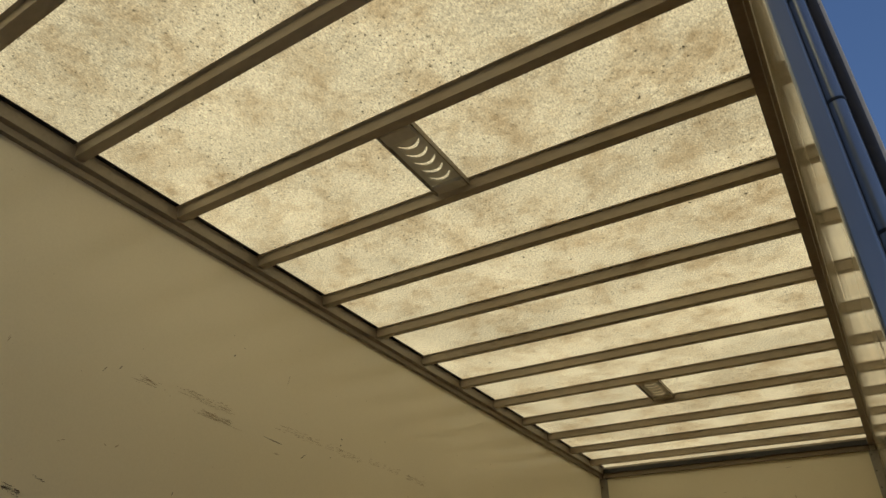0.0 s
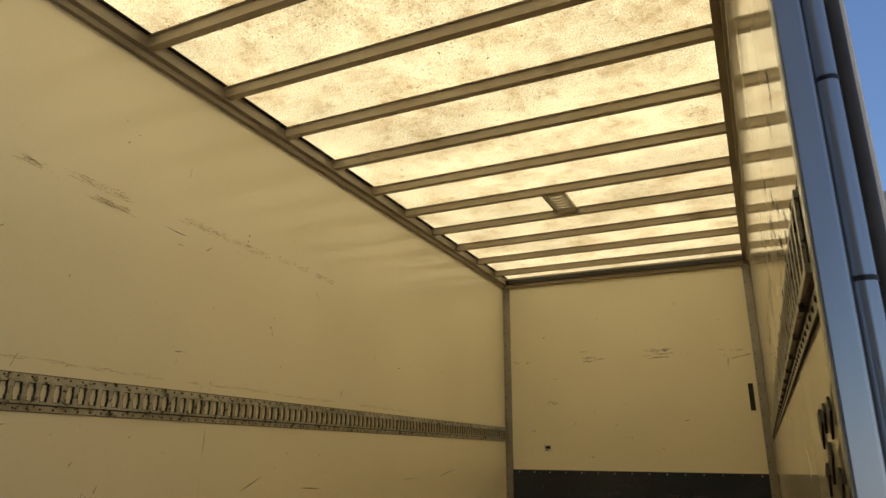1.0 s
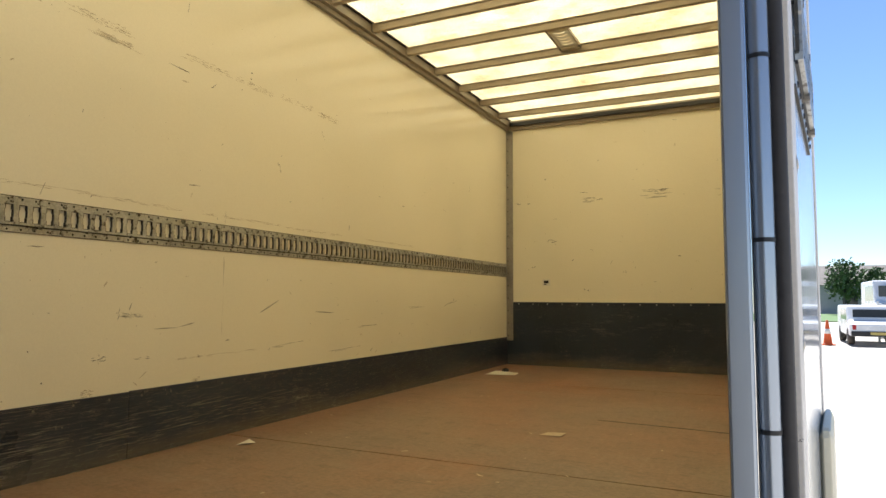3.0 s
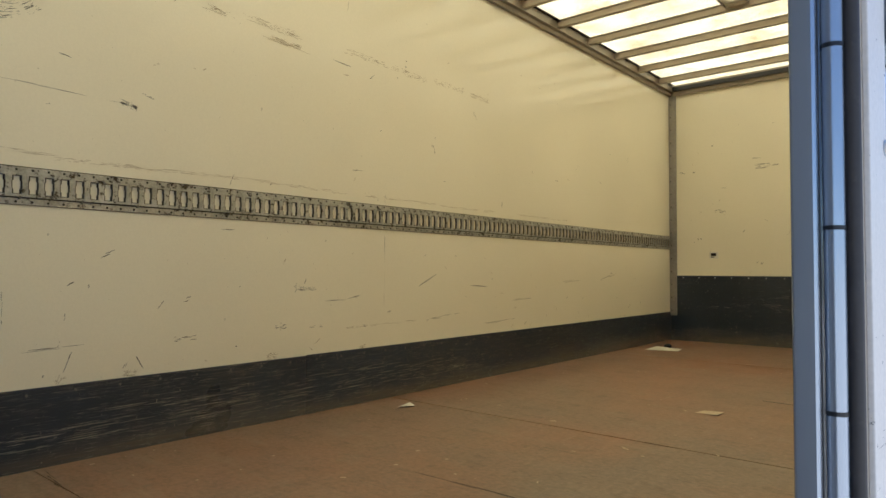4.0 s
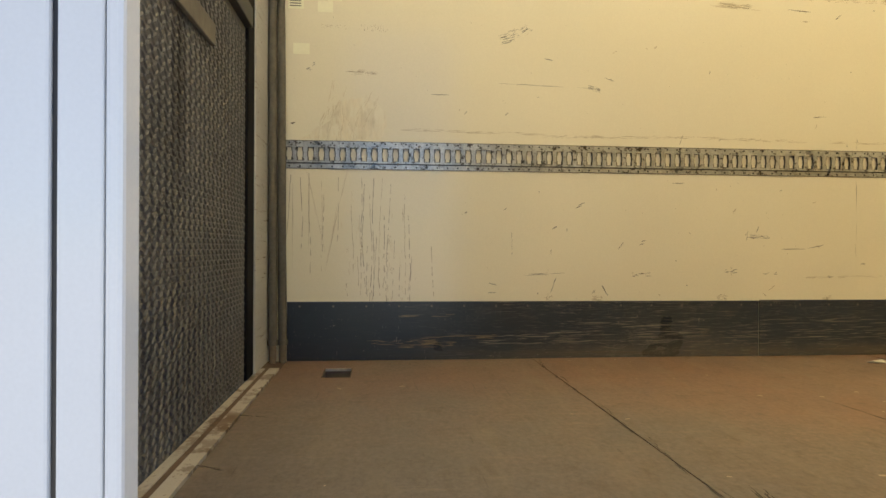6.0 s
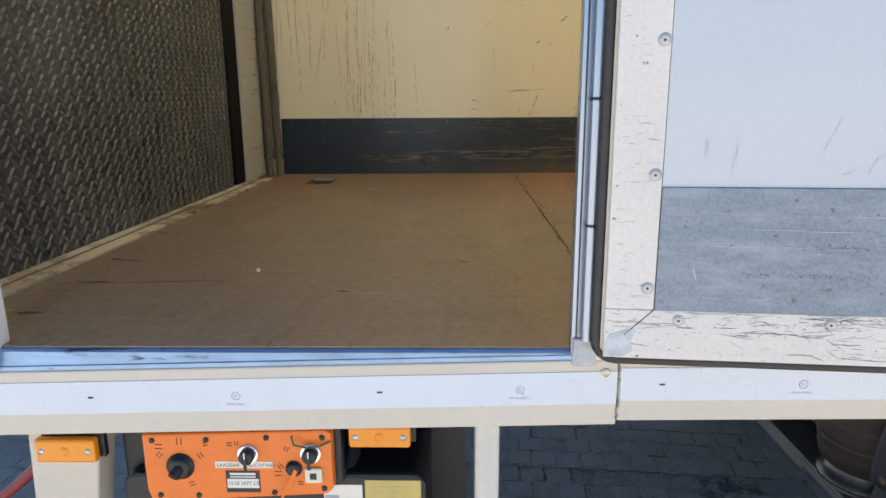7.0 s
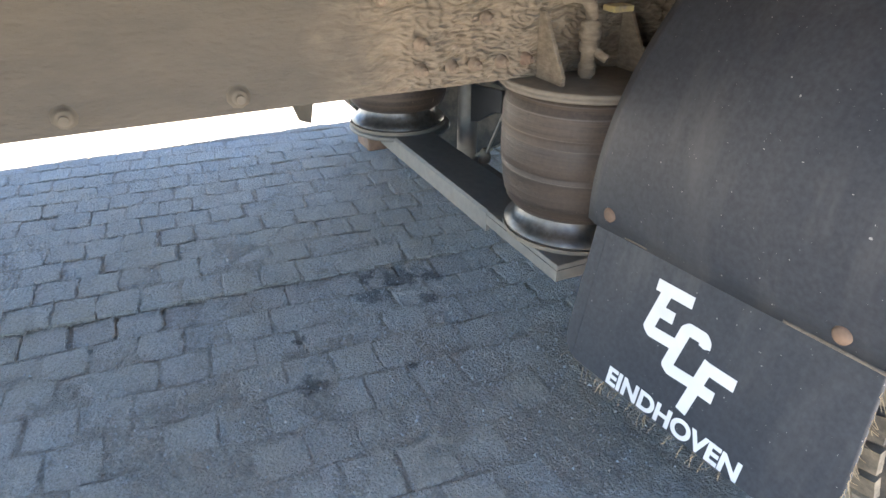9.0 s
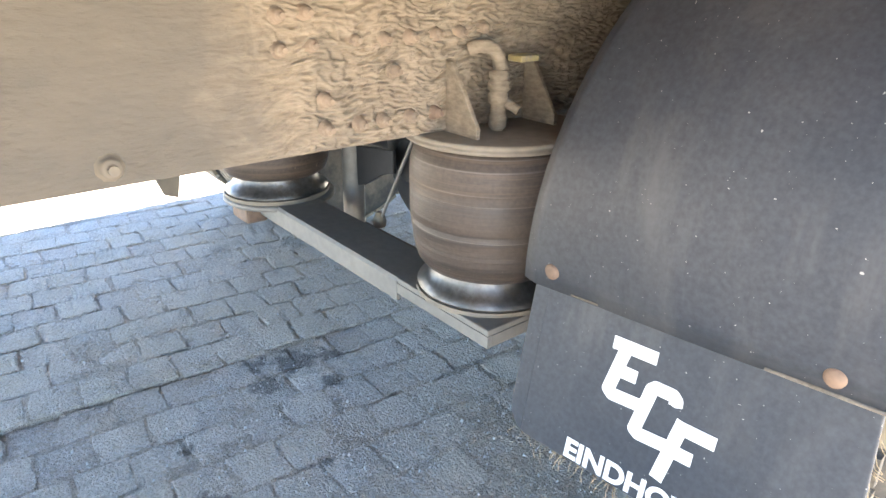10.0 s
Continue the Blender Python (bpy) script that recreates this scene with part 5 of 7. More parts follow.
prism(bm, [(-1.235, 0.32), (-1.235, 0.42), (-1.08, 0.44), (-1.08, 0.385), (-1.12, 0.375), (-1.2, 0.33)], "y", 1.79, 1.8, 0.002)
part("bracket", bm, DARK, damper)
bm = bmesh.new()
prism(bm, [(-1.36, 0.16), (-1.36, 0.2), (-1.05, 0.2), (-1.05, 0.16)], "y", 1.78, 1.84, 0.004)
part("foot", bm, MUD, damper)
axle = thing("rear_axle", (-1.1, 2.1, 0.405), "dark muddy rear axle with a round differential", "axle")
bm = bmesh.new()
tube(bm, (-2.1, 2.1, 0.405), (-0.1, 2.1, 0.405), 0.075, n=20)
part("axle_tube", bm, DARK, axle)
bm = bmesh.new()
lathe(bm, (-1.1, 2.1, 0.405), [(0.05, -0.2), (0.2, -0.12), (0.24, 0.0), (0.2, 0.12), (0.05, 0.2)], 32, "y")
part("differential", bm, DARK, axle)
# added block that hides the sunlit yard behind the axle
part("added_block", boxes((-1.57, 0.0, 2.5, 2.6, 0.38, 0.89)), MUD, axle)


# ---- wheels ----
def wheel(x_out, s):
    """A twin wheel; x_out is the outer face and s = +1 where it faces +x."""
    w = thing("wheel", (x_out, 2.1, 0), "dusty truck tyre on a pale rim", "wheel", "rear wheels")
    for k, off in enumerate((0.0, 0.3)):
        xo = x_out - s * off
        prof = [(0.235, -0.02), (0.29, 0.0), (0.345, -0.004), (0.385, -0.02), (0.395, -0.036), (0.395, -0.2), (0.385, -0.22), (0.34, -0.235), (0.235, -0.22)]
        bm = bmesh.new()
        lathe(bm, (xo, 2.1, 0.405), [(r, s * h) for r, h in prof], 72, "x")
        tyre = part("tyre", bm, TYRE, w)
        bm = bmesh.new()
        for i in range(46):
            a = 2 * math.pi * i / 46
            for j in range(5):
                x0 = xo - s * (0.034 + j * 0.036)
                x1 = x0 - s * 0.031
                aa = a + (0.068 if j % 2 else 0.0)
                vs = []
                for r, da in ((0.394, 0.055), (0.404, 0.05)):
                    for x, d, sk in ((x0, -da, 0.0), (x1, -da, 0.03), (x1, da, 0.03), (x0, da, 0.0)):
                        vs.append(bm.verts.new((x, 2.1 + r * math.cos(aa + d + sk), 0.405 + r * math.sin(aa + d + sk))))
                bm.faces.new(vs[4:])
                for q in range(4):
                    bm.faces.new((vs[q], vs[(q + 1) % 4], vs[4 + (q + 1) % 4], vs[4 + q]))
        bmesh.ops.recalc_face_normals(bm, faces=bm.faces)
        tagged(part("tread_pattern", bm, TYRE_TREAD, tyre), kind="stuff")
        if k == 0:
            bm = bmesh.new()
            for i in range(40):
                a = 2 * math.pi * i / 40
                tube(bm, (xo - s * 0.002, 2.1 + 0.352 * math.cos(a), 0.405 + 0.352 * math.sin(a)), (xo - s * 0.022, 2.1 + 0.385 * math.cos(a + 0.02), 0.405 + 0.385 * math.sin(a + 0.02)), 0.004, n=5)
            tagged(part("shoulder_ribs", bm, TYRE, tyre), kind="stuff")
    bm = bmesh.new()
    lathe(bm, (x_out, 2.1, 0.405), [(0.24, -s * 0.012), (0.232, -s * 0.03), (0.21, -s * 0.13), (0.15, -s * 0.15), (0.125, -s * 0.12), (0.115, -s * 0.06), (0.02, -s * 0.05)], 48, "x")
    part("rim", bm, RIM, w, "dirty pale steel rim")
    return w


wheel_near = wheel(0.03, 1)
wheel_far = wheel(-2.25, -1)

# ---- mudguard and flap ----
guard = thing("mudguard", (-0.2, 1.65, 0.44), "dusty black plastic mudguard over the rear wheel", "mudguard")
CY, CZ, RO = 2.0287, 0.4986, 0.443


def arc_loft(profile, a0, a1, n, taper=0.0, slope=0.0, twist=0.0):
    """Sweep a closed profile of (x, radius) round the wheel; the rear edge rises by slope and turns forward by twist towards +x, the inner side draws in by taper."""
    bm = bmesh.new()
    rows = []
    for i in range(n + 1):
        a = radians(a0 + (a1 - a0) * i / n)
        draw = taper * min(1.0, (a - radians(a0)) / radians(55))
        ring = []
        for x, r in profile:
            fade = max(0.0, 1 - i / (n * 0.18))
            rise, turn = slope * (x + 0.48) * fade, twist * (x + 0.48) * fade
            ring.append(bm.verts.new((x + draw * max(0.0, (0.0 - x) / 0.48), CY - r * math.cos(a) + turn, CZ + r * math.sin(a) + rise)))
        rows.append(ring)
    k = len(profile)
    for p, q in zip(rows, rows[1:]):
        for i in range(k):
            bm.faces.new((p[i], p[(i + 1) % k], q[(i + 1) % k], q[i])).smooth = True
    bm.faces.new(rows[0][::-1])
    bm.faces.new(rows[-1])
    bmesh.ops.recalc_face_normals(bm, faces=bm.faces)
    return bm


shell = [(-0.465, RO - 0.03), (-0.485, RO - 0.022), (-0.482, RO - 0.006), (-0.46, RO), (-0.25, RO + 0.001), (-0.06, RO), (-0.025, RO - 0.002), (-0.008, RO - 0.009), (0.002, RO - 0.019), (0.012, RO - 0.024),
         (0.026, RO - 0.027), (0.04, RO - 0.037), (0.046, RO - 0.05), (0.04, RO - 0.05), (0.03, RO - 0.04), (-0.02, RO - 0.03)]
part("shell", arc_loft(shell, -9.7, 191, 48, 0.06, 0.03, 0.08), FLAPM, guard)
part("edge_strip", arc_loft([(0.0395, RO - 0.0505), (0.051, RO - 0.0505), (0.051, RO - 0.0575), (0.0395, RO - 0.0575)], -2, 191, 48), WHITE_EDGE, guard, "white edge strip")
for x, a in ((-0.405, 41), (-0.02, 33)):
    bm = bmesh.new()
    lathe(bm, (x, CY - (RO + 0.002) * math.cos(radians(a)), CZ + (RO + 0.002) * math.sin(radians(a))), [(0.001, -0.002), (0.007, -0.0015), (0.0095, 0.001), (0.0095, 0.004)], 16, "y")
    part("rivet", bm, RUST, guard, "rusty round rivet")

for xa, xb, r in ((-0.4, -0.36, 0.0012), (-0.16, -0.03, 0.0024)):
    bm = bmesh.new()
    sweep(bm, [(x, CY - (RO + 0.0005) * math.cos(radians(-9.3)) + 0.08 * (x + 0.48), CZ + RO * math.sin(radians(-9.3)) + 0.03 * (x + 0.48)) for x in (xa + (xb - xa) * q / 6 for q in range(7))], r, 6)
    part("dust_edge", bm, DUST, guard, "tan dust caught along the lower edge")

# the flap hangs askew: it leans back towards its foot and turns a little with x
FX, FZ = Vector((1, 0.103, 0)).normalized(), Vector((0, 0.19, 1)).normalized()
FO = Vector((-0.23, 1.6177, 0.42))
FLAT = Matrix.Translation(FO) @ Matrix((FX, FZ.cross(FX), FZ)).transposed().to_4x4()


def on_flap(x, z, lift=0.0):
    """The place on the flap's rear face at a given x and z, lifted off it towards the rear."""
    return FLAT @ Vector(((x - FO.x) / FX.x, -lift, (z - FO.z) / FZ.z))


def flap_plate(outline, lift, thick, bevel=0.0):
    """A plate from an outline of (x, z) lying on the flap; its rear face stands lift off the flap."""
    bm = bmesh.new()
    prism(bm, [((x - FO.x) / FX.x, (z - FO.z) / FZ.z) for x, z in outline], "y", -lift, thick - lift, bevel)
    bmesh.ops.transform(bm, matrix=FLAT, verts=bm.verts)
    return bm


flap = thing("mud_flap", FO, "black rubber mud flap with white lettering", "mud flap")
part("sheet", flap_plate([(-0.44, 0.46), (-0.44, 0.25), (-0.436, 0.232), (-0.424, 0.218), (-0.41, 0.212), (-0.2, 0.212), (-0.014, 0.214), (-0.022, 0.3), (-0.036, 0.43), (-0.037, 0.46)], 0.0, 0.008, 0.002), FLAPM, flap)
part("stiffening_seam", flap_plate([(-0.418, 0.455), (-0.418, 0.217), (-0.4165, 0.217), (-0.4165, 0.455)], 0.0006, 0.002), FLAPM, flap)
for x, y, z in ((-0.409, 1.5885, 0.453), (-0.077, 1.6135, 0.459)):
    bm = bmesh.new()
    lathe(bm, (x, y, z), [(0.001, -0.002), (0.007, -0.0015), (0.0105, 0.0005), (0.0105, 0.006)], 18, "y")
    part("rivet", bm, RUST, flap, "rusty round rivet")
bm = bmesh.new()
rngf = random.Random(9)
for k in range(90):
    if rngf.random() < 0.5:
        x, z = -0.43 + rngf.random() * 0.4, 0.214
        x2, z2 = x + rngf.uniform(-0.012, 0.012), z - rngf.uniform(0.004, 0.026)
    else:
        z = rngf.uniform(0.215, 0.42)
        x = -0.036 + (0.43 - z) * 0.1
        x2, z2 = x + rngf.uniform(0.003, 0.013), z - rngf.uniform(-0.004, 0.014)
    sweep(bm, [on_flap(x, z, -0.004), on_flap((x + x2) / 2 + rngf.uniform(-0.002, 0.002), (z + z2) / 2, 0.002), on_flap(x2, z2, rngf.uniform(0.0, 0.006))], 0.00045, 3, caps=False)
tagged(part("frayed_threads", bm, THREAD, flap, "frayed edge threads"), kind="stuff")

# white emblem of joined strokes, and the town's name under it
def strokes(*rows):
    """Bars of width W along poly-lines of (x, z), with round inner joints, as one flat mesh on the flap."""
    out = bmesh.new()
    lift = 0.0006
    for pts in rows:
        for (xa, za), (xb, zb) in zip(pts, pts[1:]):
            d = Vector((xb - xa, zb - za)).normalized()
            q = Vector((-d.y, d.x)) * W / 2
            bm = flap_plate([(xa + q.x, za + q.y), (xb + q.x, zb + q.y), (xb - q.x, zb - q.y), (xa - q.x, za - q.y)], lift, 0.0006)
            me = bpy.data.meshes.new("stroke")
            bm.to_mesh(me)
            out.from_mesh(me)
            bm.free()
            bpy.data.meshes.remove(me)
            lift += 0.00002
        for x, z in pts[1:-1]:
            bm = flap_plate([(x + W / 2 * math.cos(k * math.pi / 9), z + W / 2 * math.sin(k * math.pi / 9)) for k in range(18)], lift, 0.0006)
            me = bpy.data.meshes.new("joint")
            bm.to_mesh(me)
            out.from_mesh(me)
            bm.free()
            bpy.data.meshes.remove(me)
            lift += 0.00002
    return out


W = 0.0162
part("emblem", strokes([(-0.3125, 0.391), (-0.255, 0.392)], [(-0.2945, 0.389), (-0.3055, 0.331), (-0.2995, 0.3265), (-0.255, 0.329)], [(-0.297, 0.3592), (-0.2735, 0.3595)],
                       [(-0.221, 0.3475), (-0.2215, 0.354), (-0.2265, 0.3585), (-0.2475, 0.3585), (-0.252, 0.354), (-0.261, 0.298), (-0.255, 0.2945), (-0.21, 0.297)],
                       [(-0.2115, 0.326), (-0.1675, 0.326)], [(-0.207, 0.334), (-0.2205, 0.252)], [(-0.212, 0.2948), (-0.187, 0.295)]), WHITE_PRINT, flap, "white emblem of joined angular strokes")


def lettering(text, size, m, mat, parent, name="lettering", label="", spacing=1.0, width=0.0, bold=0.0):
    cu = bpy.data.curves.new(name, "FONT")
    cu.body, cu.size, cu.align_x, cu.space_character, cu.offset = text, size, "LEFT", spacing, bold
    tmp = new("tmp_text", cu)
    me = bpy.data.meshes.new_from_object(tmp.evaluated_get(bpy.context.evaluated_depsgraph_get()))
    bpy.data.objects.remove(tmp)
    if width:
        xs = [v.co.x for v in me.vertices]
        me.transform(Matrix.Diagonal((width / (max(xs) - min(xs)), 1, 1, 1)))
    me.transform(m)
    me.materials.clear()
    me.materials.append(mat)
    ob = new(name, me)
    ob.parent = parent
    if parent.type == "EMPTY" and parent is not leaf:
        ob.matrix_parent_inverse = Matrix.Translation(parent.location).inverted()
    return tagged(ob, label)


FACE_REAR = Matrix.Rotation(radians(90), 4, "X")
lettering("EINDHOVEN", 0.0375, Matrix.Translation(on_flap(-0.345, 0.2168, 0.0007)) @ FLAT.to_3x3().to_4x4() @ FACE_REAR, WHITE_PRINT, flap, "town_name", "white lettering", 1.0, 0.222, 0.0014)

# seat of the running gear under the body
for seat, gear in (((0.032, -0.008, 0.005), (chassis,)), ((0.0, 0.01, -0.013), (far_rail,)), ((0.012, 0.016, 0.008), (spring_near, spring_far, rod, damper)), ((0.036, -0.014, 0.02), (beam,)), ((0.032, -0.018, 0.018), (flap,)),
                   ((0.0, -0.03, 0.0), (axle, wheel_near, wheel_far)), ((0.052, -0.018, 0.018), (guard,))):
    for ob in gear:
        ob.location += Vector(seat)

# ---- lift control, lamps and legs under the sill ----
FACE_OUT = Matrix.Rotation(radians(90), 4, "Z") @ Matrix.Rotation(radians(90), 4, "X")
ctrl = thing("lift_control", (0.08, 0.17, 0.77), "orange control panel of the tail lift with knobs", "control panel")
bm = bmesh.new()
prism(bm, [(0.023, 0.846), (0.023, 0.745), (0.03, 0.722), (0.325, 0.738), (0.337, 0.748), (0.337, 0.85), (0.325, 0.856)], "x", 0.075, 0.1, 0.004)
part("plate", bm, ORANGE, ctrl)
part("backing_box", boxes((-0.02, 0.0745, 0.005, 0.35, 0.735, 0.87), bevel=0.01), BLACKP, ctrl)


def knob(y, z, r, h, mat, name="knob", label=""):
    bm = bmesh.new()
    lathe(bm, (0.1, y, z), [(r * 1.25, 0), (r * 1.25, 0.003), (r, 0.004), (r, h * 0.8), (r * 0.85, h), (0.002, h)], 20, "x")
    return part(name, bm, mat, ctrl, label)


part("housing", boxes((-0.2, 0.012, -0.06, 0.03, 0.62, 0.874), bevel=0.006), BLACKP, ctrl, "black plastic housing behind the plate")
knob(0.084, 0.79, 0.0185, 0.012, BLACKP, "joystick_boot", "black rubber joystick boot")
bm = bmesh.new()
tube(bm, (0.11, 0.084, 0.79), (0.122, 0.08, 0.782), 0.0085, 0.0095, 12)
part("joystick", bm, BLACKP, ctrl)
for y, z in ((0.198, 0.812), (0.302, 0.814)):
    k = knob(y, z, 0.0125, 0.016, BLACKP)
    bm = bmesh.new()
    lathe(bm, (0.1, y, z), [(0.0175, 0), (0.018, 0.002), (0.0165, 0.004), (0.0158, 0.004)], 24, "x")
    part("ring", bm, CHROME, k, "chrome ring")
    bm = bmesh.new()
    box(bm, 0.117, 0.1195, y - 0.0025, y + 0.0025, z - 0.019, z + 0.013)
    part("pointer", bm, BLACKP, k)
    part("mark", boxes((0.1196, 0.1199, y - 0.001, y + 0.001, z + 0.002, z + 0.013)), PAPER, k)
knob(0.273, 0.787, 0.011, 0.008, BLACKP, "key_switch")
bm = bmesh.new()
prism(bm, [(0.276, 0.792), (0.281, 0.787), (0.267, 0.757), (0.2535, 0.737), (0.251, 0.7385), (0.2625, 0.763)], "x", 0.109, 0.112)
part("key", bm, ORANGE, ctrl, "orange key flap")
part("push_button", boxes((0.1, 0.106, 0.291, 0.32, 0.762, 0.789), bevel=0.003), CREAM_BOX, ctrl, "clear square button cover")
part("button_core", boxes((0.1061, 0.1068, 0.3, 0.311, 0.77, 0.781)), DARK, ctrl)
part("label_strip", boxes((0.1, 0.1006, 0.142, 0.238, 0.787, 0.7985)), PAPER, ctrl, "white printed strip")
lettering("LAADBAK VERLICHTING", 0.0088, Matrix.Translation((0.1009, 0.1445, 0.7895)) @ FACE_OUT, DARK, ctrl, "strip_text", "", 1.0)
plate = part("type_plate", boxes((0.1, 0.1006, 0.158, 0.215, 0.742, 0.782)), DARK, ctrl, "black and white type plate")
part("number_field", boxes((0.1006, 0.1008, 0.16, 0.213, 0.75, 0.767)), PAPER, plate)
lettering("1510 3977 CE", 0.0098, Matrix.Translation((0.1011, 0.161, 0.7555)) @ FACE_OUT, DARK, plate, "number", "", 0.95)
for y, z, w, a in ((0.05, 0.825, 0.012, 0), (0.05, 0.81, 0.01, 50), (0.085, 0.835, 0.012, 90), (0.118, 0.81, 0.01, 120), (0.1, 0.757, 0.01, 20), (0.128, 0.83, 0.008, 10), (0.168, 0.83, 0.008, 0), (0.18, 0.832, 0.008, 90), (0.262, 0.822, 0.008, 60), (0.25, 0.79, 0.009, 130), (0.246, 0.777, 0.012, 0), (0.283, 0.76, 0.008, 0)):
    bm = bmesh.new()
    d = Vector((0, math.cos(radians(a)), math.sin(radians(a)))) * w / 2
    for s in (-0.3, 0.3):
        c = Vector((0.1002, y, z)) + Vector((0, -d.z, d.y)) * s * 2
        tube(bm, c - d, c + d, 0.0009, n=5)
    part("pictogram", bm, PICTO, ctrl)
part("maker_bar", boxes((0.1006, 0.1008, 0.165, 0.208, 0.774, 0.778)), PAPER, plate)
part("small_bar", boxes((0.1006, 0.1008, 0.165, 0.208, 0.7695, 0.7715)), PAPER, plate)
for y, z in ((0.04, 0.836), (0.045, 0.736), (0.322, 0.843), (0.322, 0.75), (0.13, 0.838), (0.23, 0.842), (0.11, 0.736), (0.238, 0.742)):
    bm = bmesh.new()
    lathe(bm, (0.1, y, z), [(0.005, 0), (0.0045, 0.002), (0.001, 0.0025)], 10, "x")
    part("screw", bm, DARK, ctrl)
bm = bmesh.new()
prev = None
for p in ((0.102, 0.272, 0.846), (0.112, 0.278, 0.836), (0.11, 0.295, 0.83), (0.108, 0.318, 0.831), (0.1, 0.336, 0.836)):
    if prev:
        tube(bm, prev, p, 0.0016, n=6)
    prev = p
part("wire", bm, GREENWIRE, ctrl, "loose green wire")
bm = bmesh.new()
rings = []
for k in range(34):
    a = k / 33
    c = Vector((0.05, 0.352 + 0.014 * math.sin(a * 3.1), 0.862 - 0.1 * a))
    r = 0.0125 + 0.0022 * math.cos(k * math.pi)
    rings.append([bm.verts.new(c + Vector((r * math.cos(q * math.pi / 7), r * math.sin(q * math.pi / 7), 0))) for q in range(14)])
for ra, rb in zip(rings, rings[1:]):
    for q in range(14):
        bm.faces.new((ra[q], ra[(q + 1) % 14], rb[(q + 1) % 14], rb[q]))
bm.faces.new(rings[0][::-1])
bm.faces.new(rings[-1])
bmesh.ops.recalc_face_normals(bm, faces=bm.faces)
part("cable_boot", bm, BLACKP, ctrl)


def marker_lamp(y0, y1, z0, z1, label):
    lamp = thing("marker_lamp", (0.08, (y0 + y1) / 2, z0), label, "marker lamp", "marker lamps")
    part("lens", boxes((0.072, 0.09, y0, y1, z0, z1), bevel=0.005), AMBER, lamp)
    part("base", boxes((0.06, 0.0725, y0 + 0.003, y1 + 0.008, z0 + 0.002, z1 + 0.004), bevel=0.002), BLACKP, lamp)
    for y in (y0 + 0.012, y1 - 0.012):
        bm = bmesh.new()
        lathe(bm, (0.09, y, (z0 + z1) / 2), [(0.0055, 0), (0.005, 0.0012), (0.001, 0.0015)], 10, "x")
        part("screw", bm, STEEL, lamp)
    bm = bmesh.new()
    lathe(bm, (0.09, (y0 + y1) / 2, (z0 + z1) / 2), [(0.009, 0), (0.006, 0.002), (0.001, 0.0025)], 12, "x")
    part("lens_boss", bm, AMBER, lamp)
    part("bracket", boxes((0.045, 0.0595, y0 + 0.02, y1 - 0.02, z0 + 0.01, 0.878)), DARK, lamp)


marker_lamp(0.363, 0.466, 0.818, 0.857, "amber side marker lamp screwed under the edge rail")
marker_lamp(-0.167, -0.064, 0.787, 0.83, "amber reflector screwed to a cream leg")
leg = thing("support_leg", (0.03, -0.12, 0.55), "cream painted steel support leg under the body", "support leg")
bm = bmesh.new()
prism(bm, [(-0.195, 0.868), (-0.066, 0.868), (-0.09, 0.69), (-0.11, 0.55), (-0.19, 0.55), (-0.203, 0.69)], "x", 0.0, 0.058, 0.004)
part("plate", bm, SKIRT, leg)
leg2 = thing("support_leg", (0.05, 0.6, 0.3), "grey galvanised steel post under the body", "support leg")
part("post", boxes((0.03, 0.075, 0.572, 0.614, 0.24, 0.874), bevel=0.006), GREY_POST, leg2)
part("foot", boxes((-0.3, 0.075, 0.572, 0.614, 0.2, 0.2395), bevel=0.005), GREY_POST, leg2)
pack = thing("hydraulic_unit", (-0.1, 0.3, 0.5), "black plastic hydraulic unit housing with stickers", "hydraulic unit")
bm = bmesh.new()
prism(bm, [(-0.05, 0.44), (-0.05, 0.725), (-0.03, 0.742), (0.472, 0.742), (0.49, 0.725), (0.488, 0.44)], "x", -0.16, 0.045, 0.008)
part("housing", bm, BLACKP, pack)
part("hanger", boxes((-0.15, 0.0, 0.1, 0.36, 0.7415, 0.9)), DARK, pack)
part("upper_shield", boxes((-0.17, -0.15, 0.0, 0.56, 0.5, 0.9)), DARK, pack)
for k in range(14):
    z = 0.668 - k * 0.0056
    if z > 0.65:
        spans = ((0.302, 0.373),)
    else:
        t = (0.65 - z) / 0.03 if z > 0.62 else 1.0 - (0.62 - z) / 0.03 * 2.0
        spans = ((0.264 - 0.016 * t, 0.299), (0.375, 0.406 + 0.016 * t))
    for ya, yb in spans:
        part("vent_slot", boxes((0.0452, 0.0468, ya, yb, z, z + 0.0026)), RUBBER, pack)
part("yellow_sticker", boxes((0.0455, 0.0463, 0.381, 0.479, 0.66, 0.731)), YELLOW, pack, "yellow instruction sticker")
for k, wd in enumerate((0.07, 0.05, 0.08, 0.065, 0.03)):
    part("printed_line", boxes((0.0464, 0.0467, 0.39, 0.39 + wd, 0.718 - k * 0.011, 0.7189 - k * 0.011)), INK, pack)
part("white_sticker", boxes((0.0455, 0.0463, 0.308, 0.376, 0.676, 0.722)), PAPER, pack, "white sticker")
part("printed_bar", boxes((0.0464, 0.0467, 0.31, 0.335, 0.69, 0.702)), INK, pack)
part("picture_sticker", boxes((0.0455, 0.0463, 0.187, 0.265, 0.62, 0.677)), PAPER, pack, "worn white and violet sticker")
bm = bmesh.new()
prism(bm, [(0.188, 0.64), (0.188, 0.676), (0.235, 0.676)], "x", 0.0464, 0.0467)
part("violet_field", bm, VIOLET, pack)
part("small_plate", boxes((0.0455, 0.0463, 0.03, 0.075, 0.66, 0.685)), PAPER, pack, "small type plate")
bm = bmesh.new()
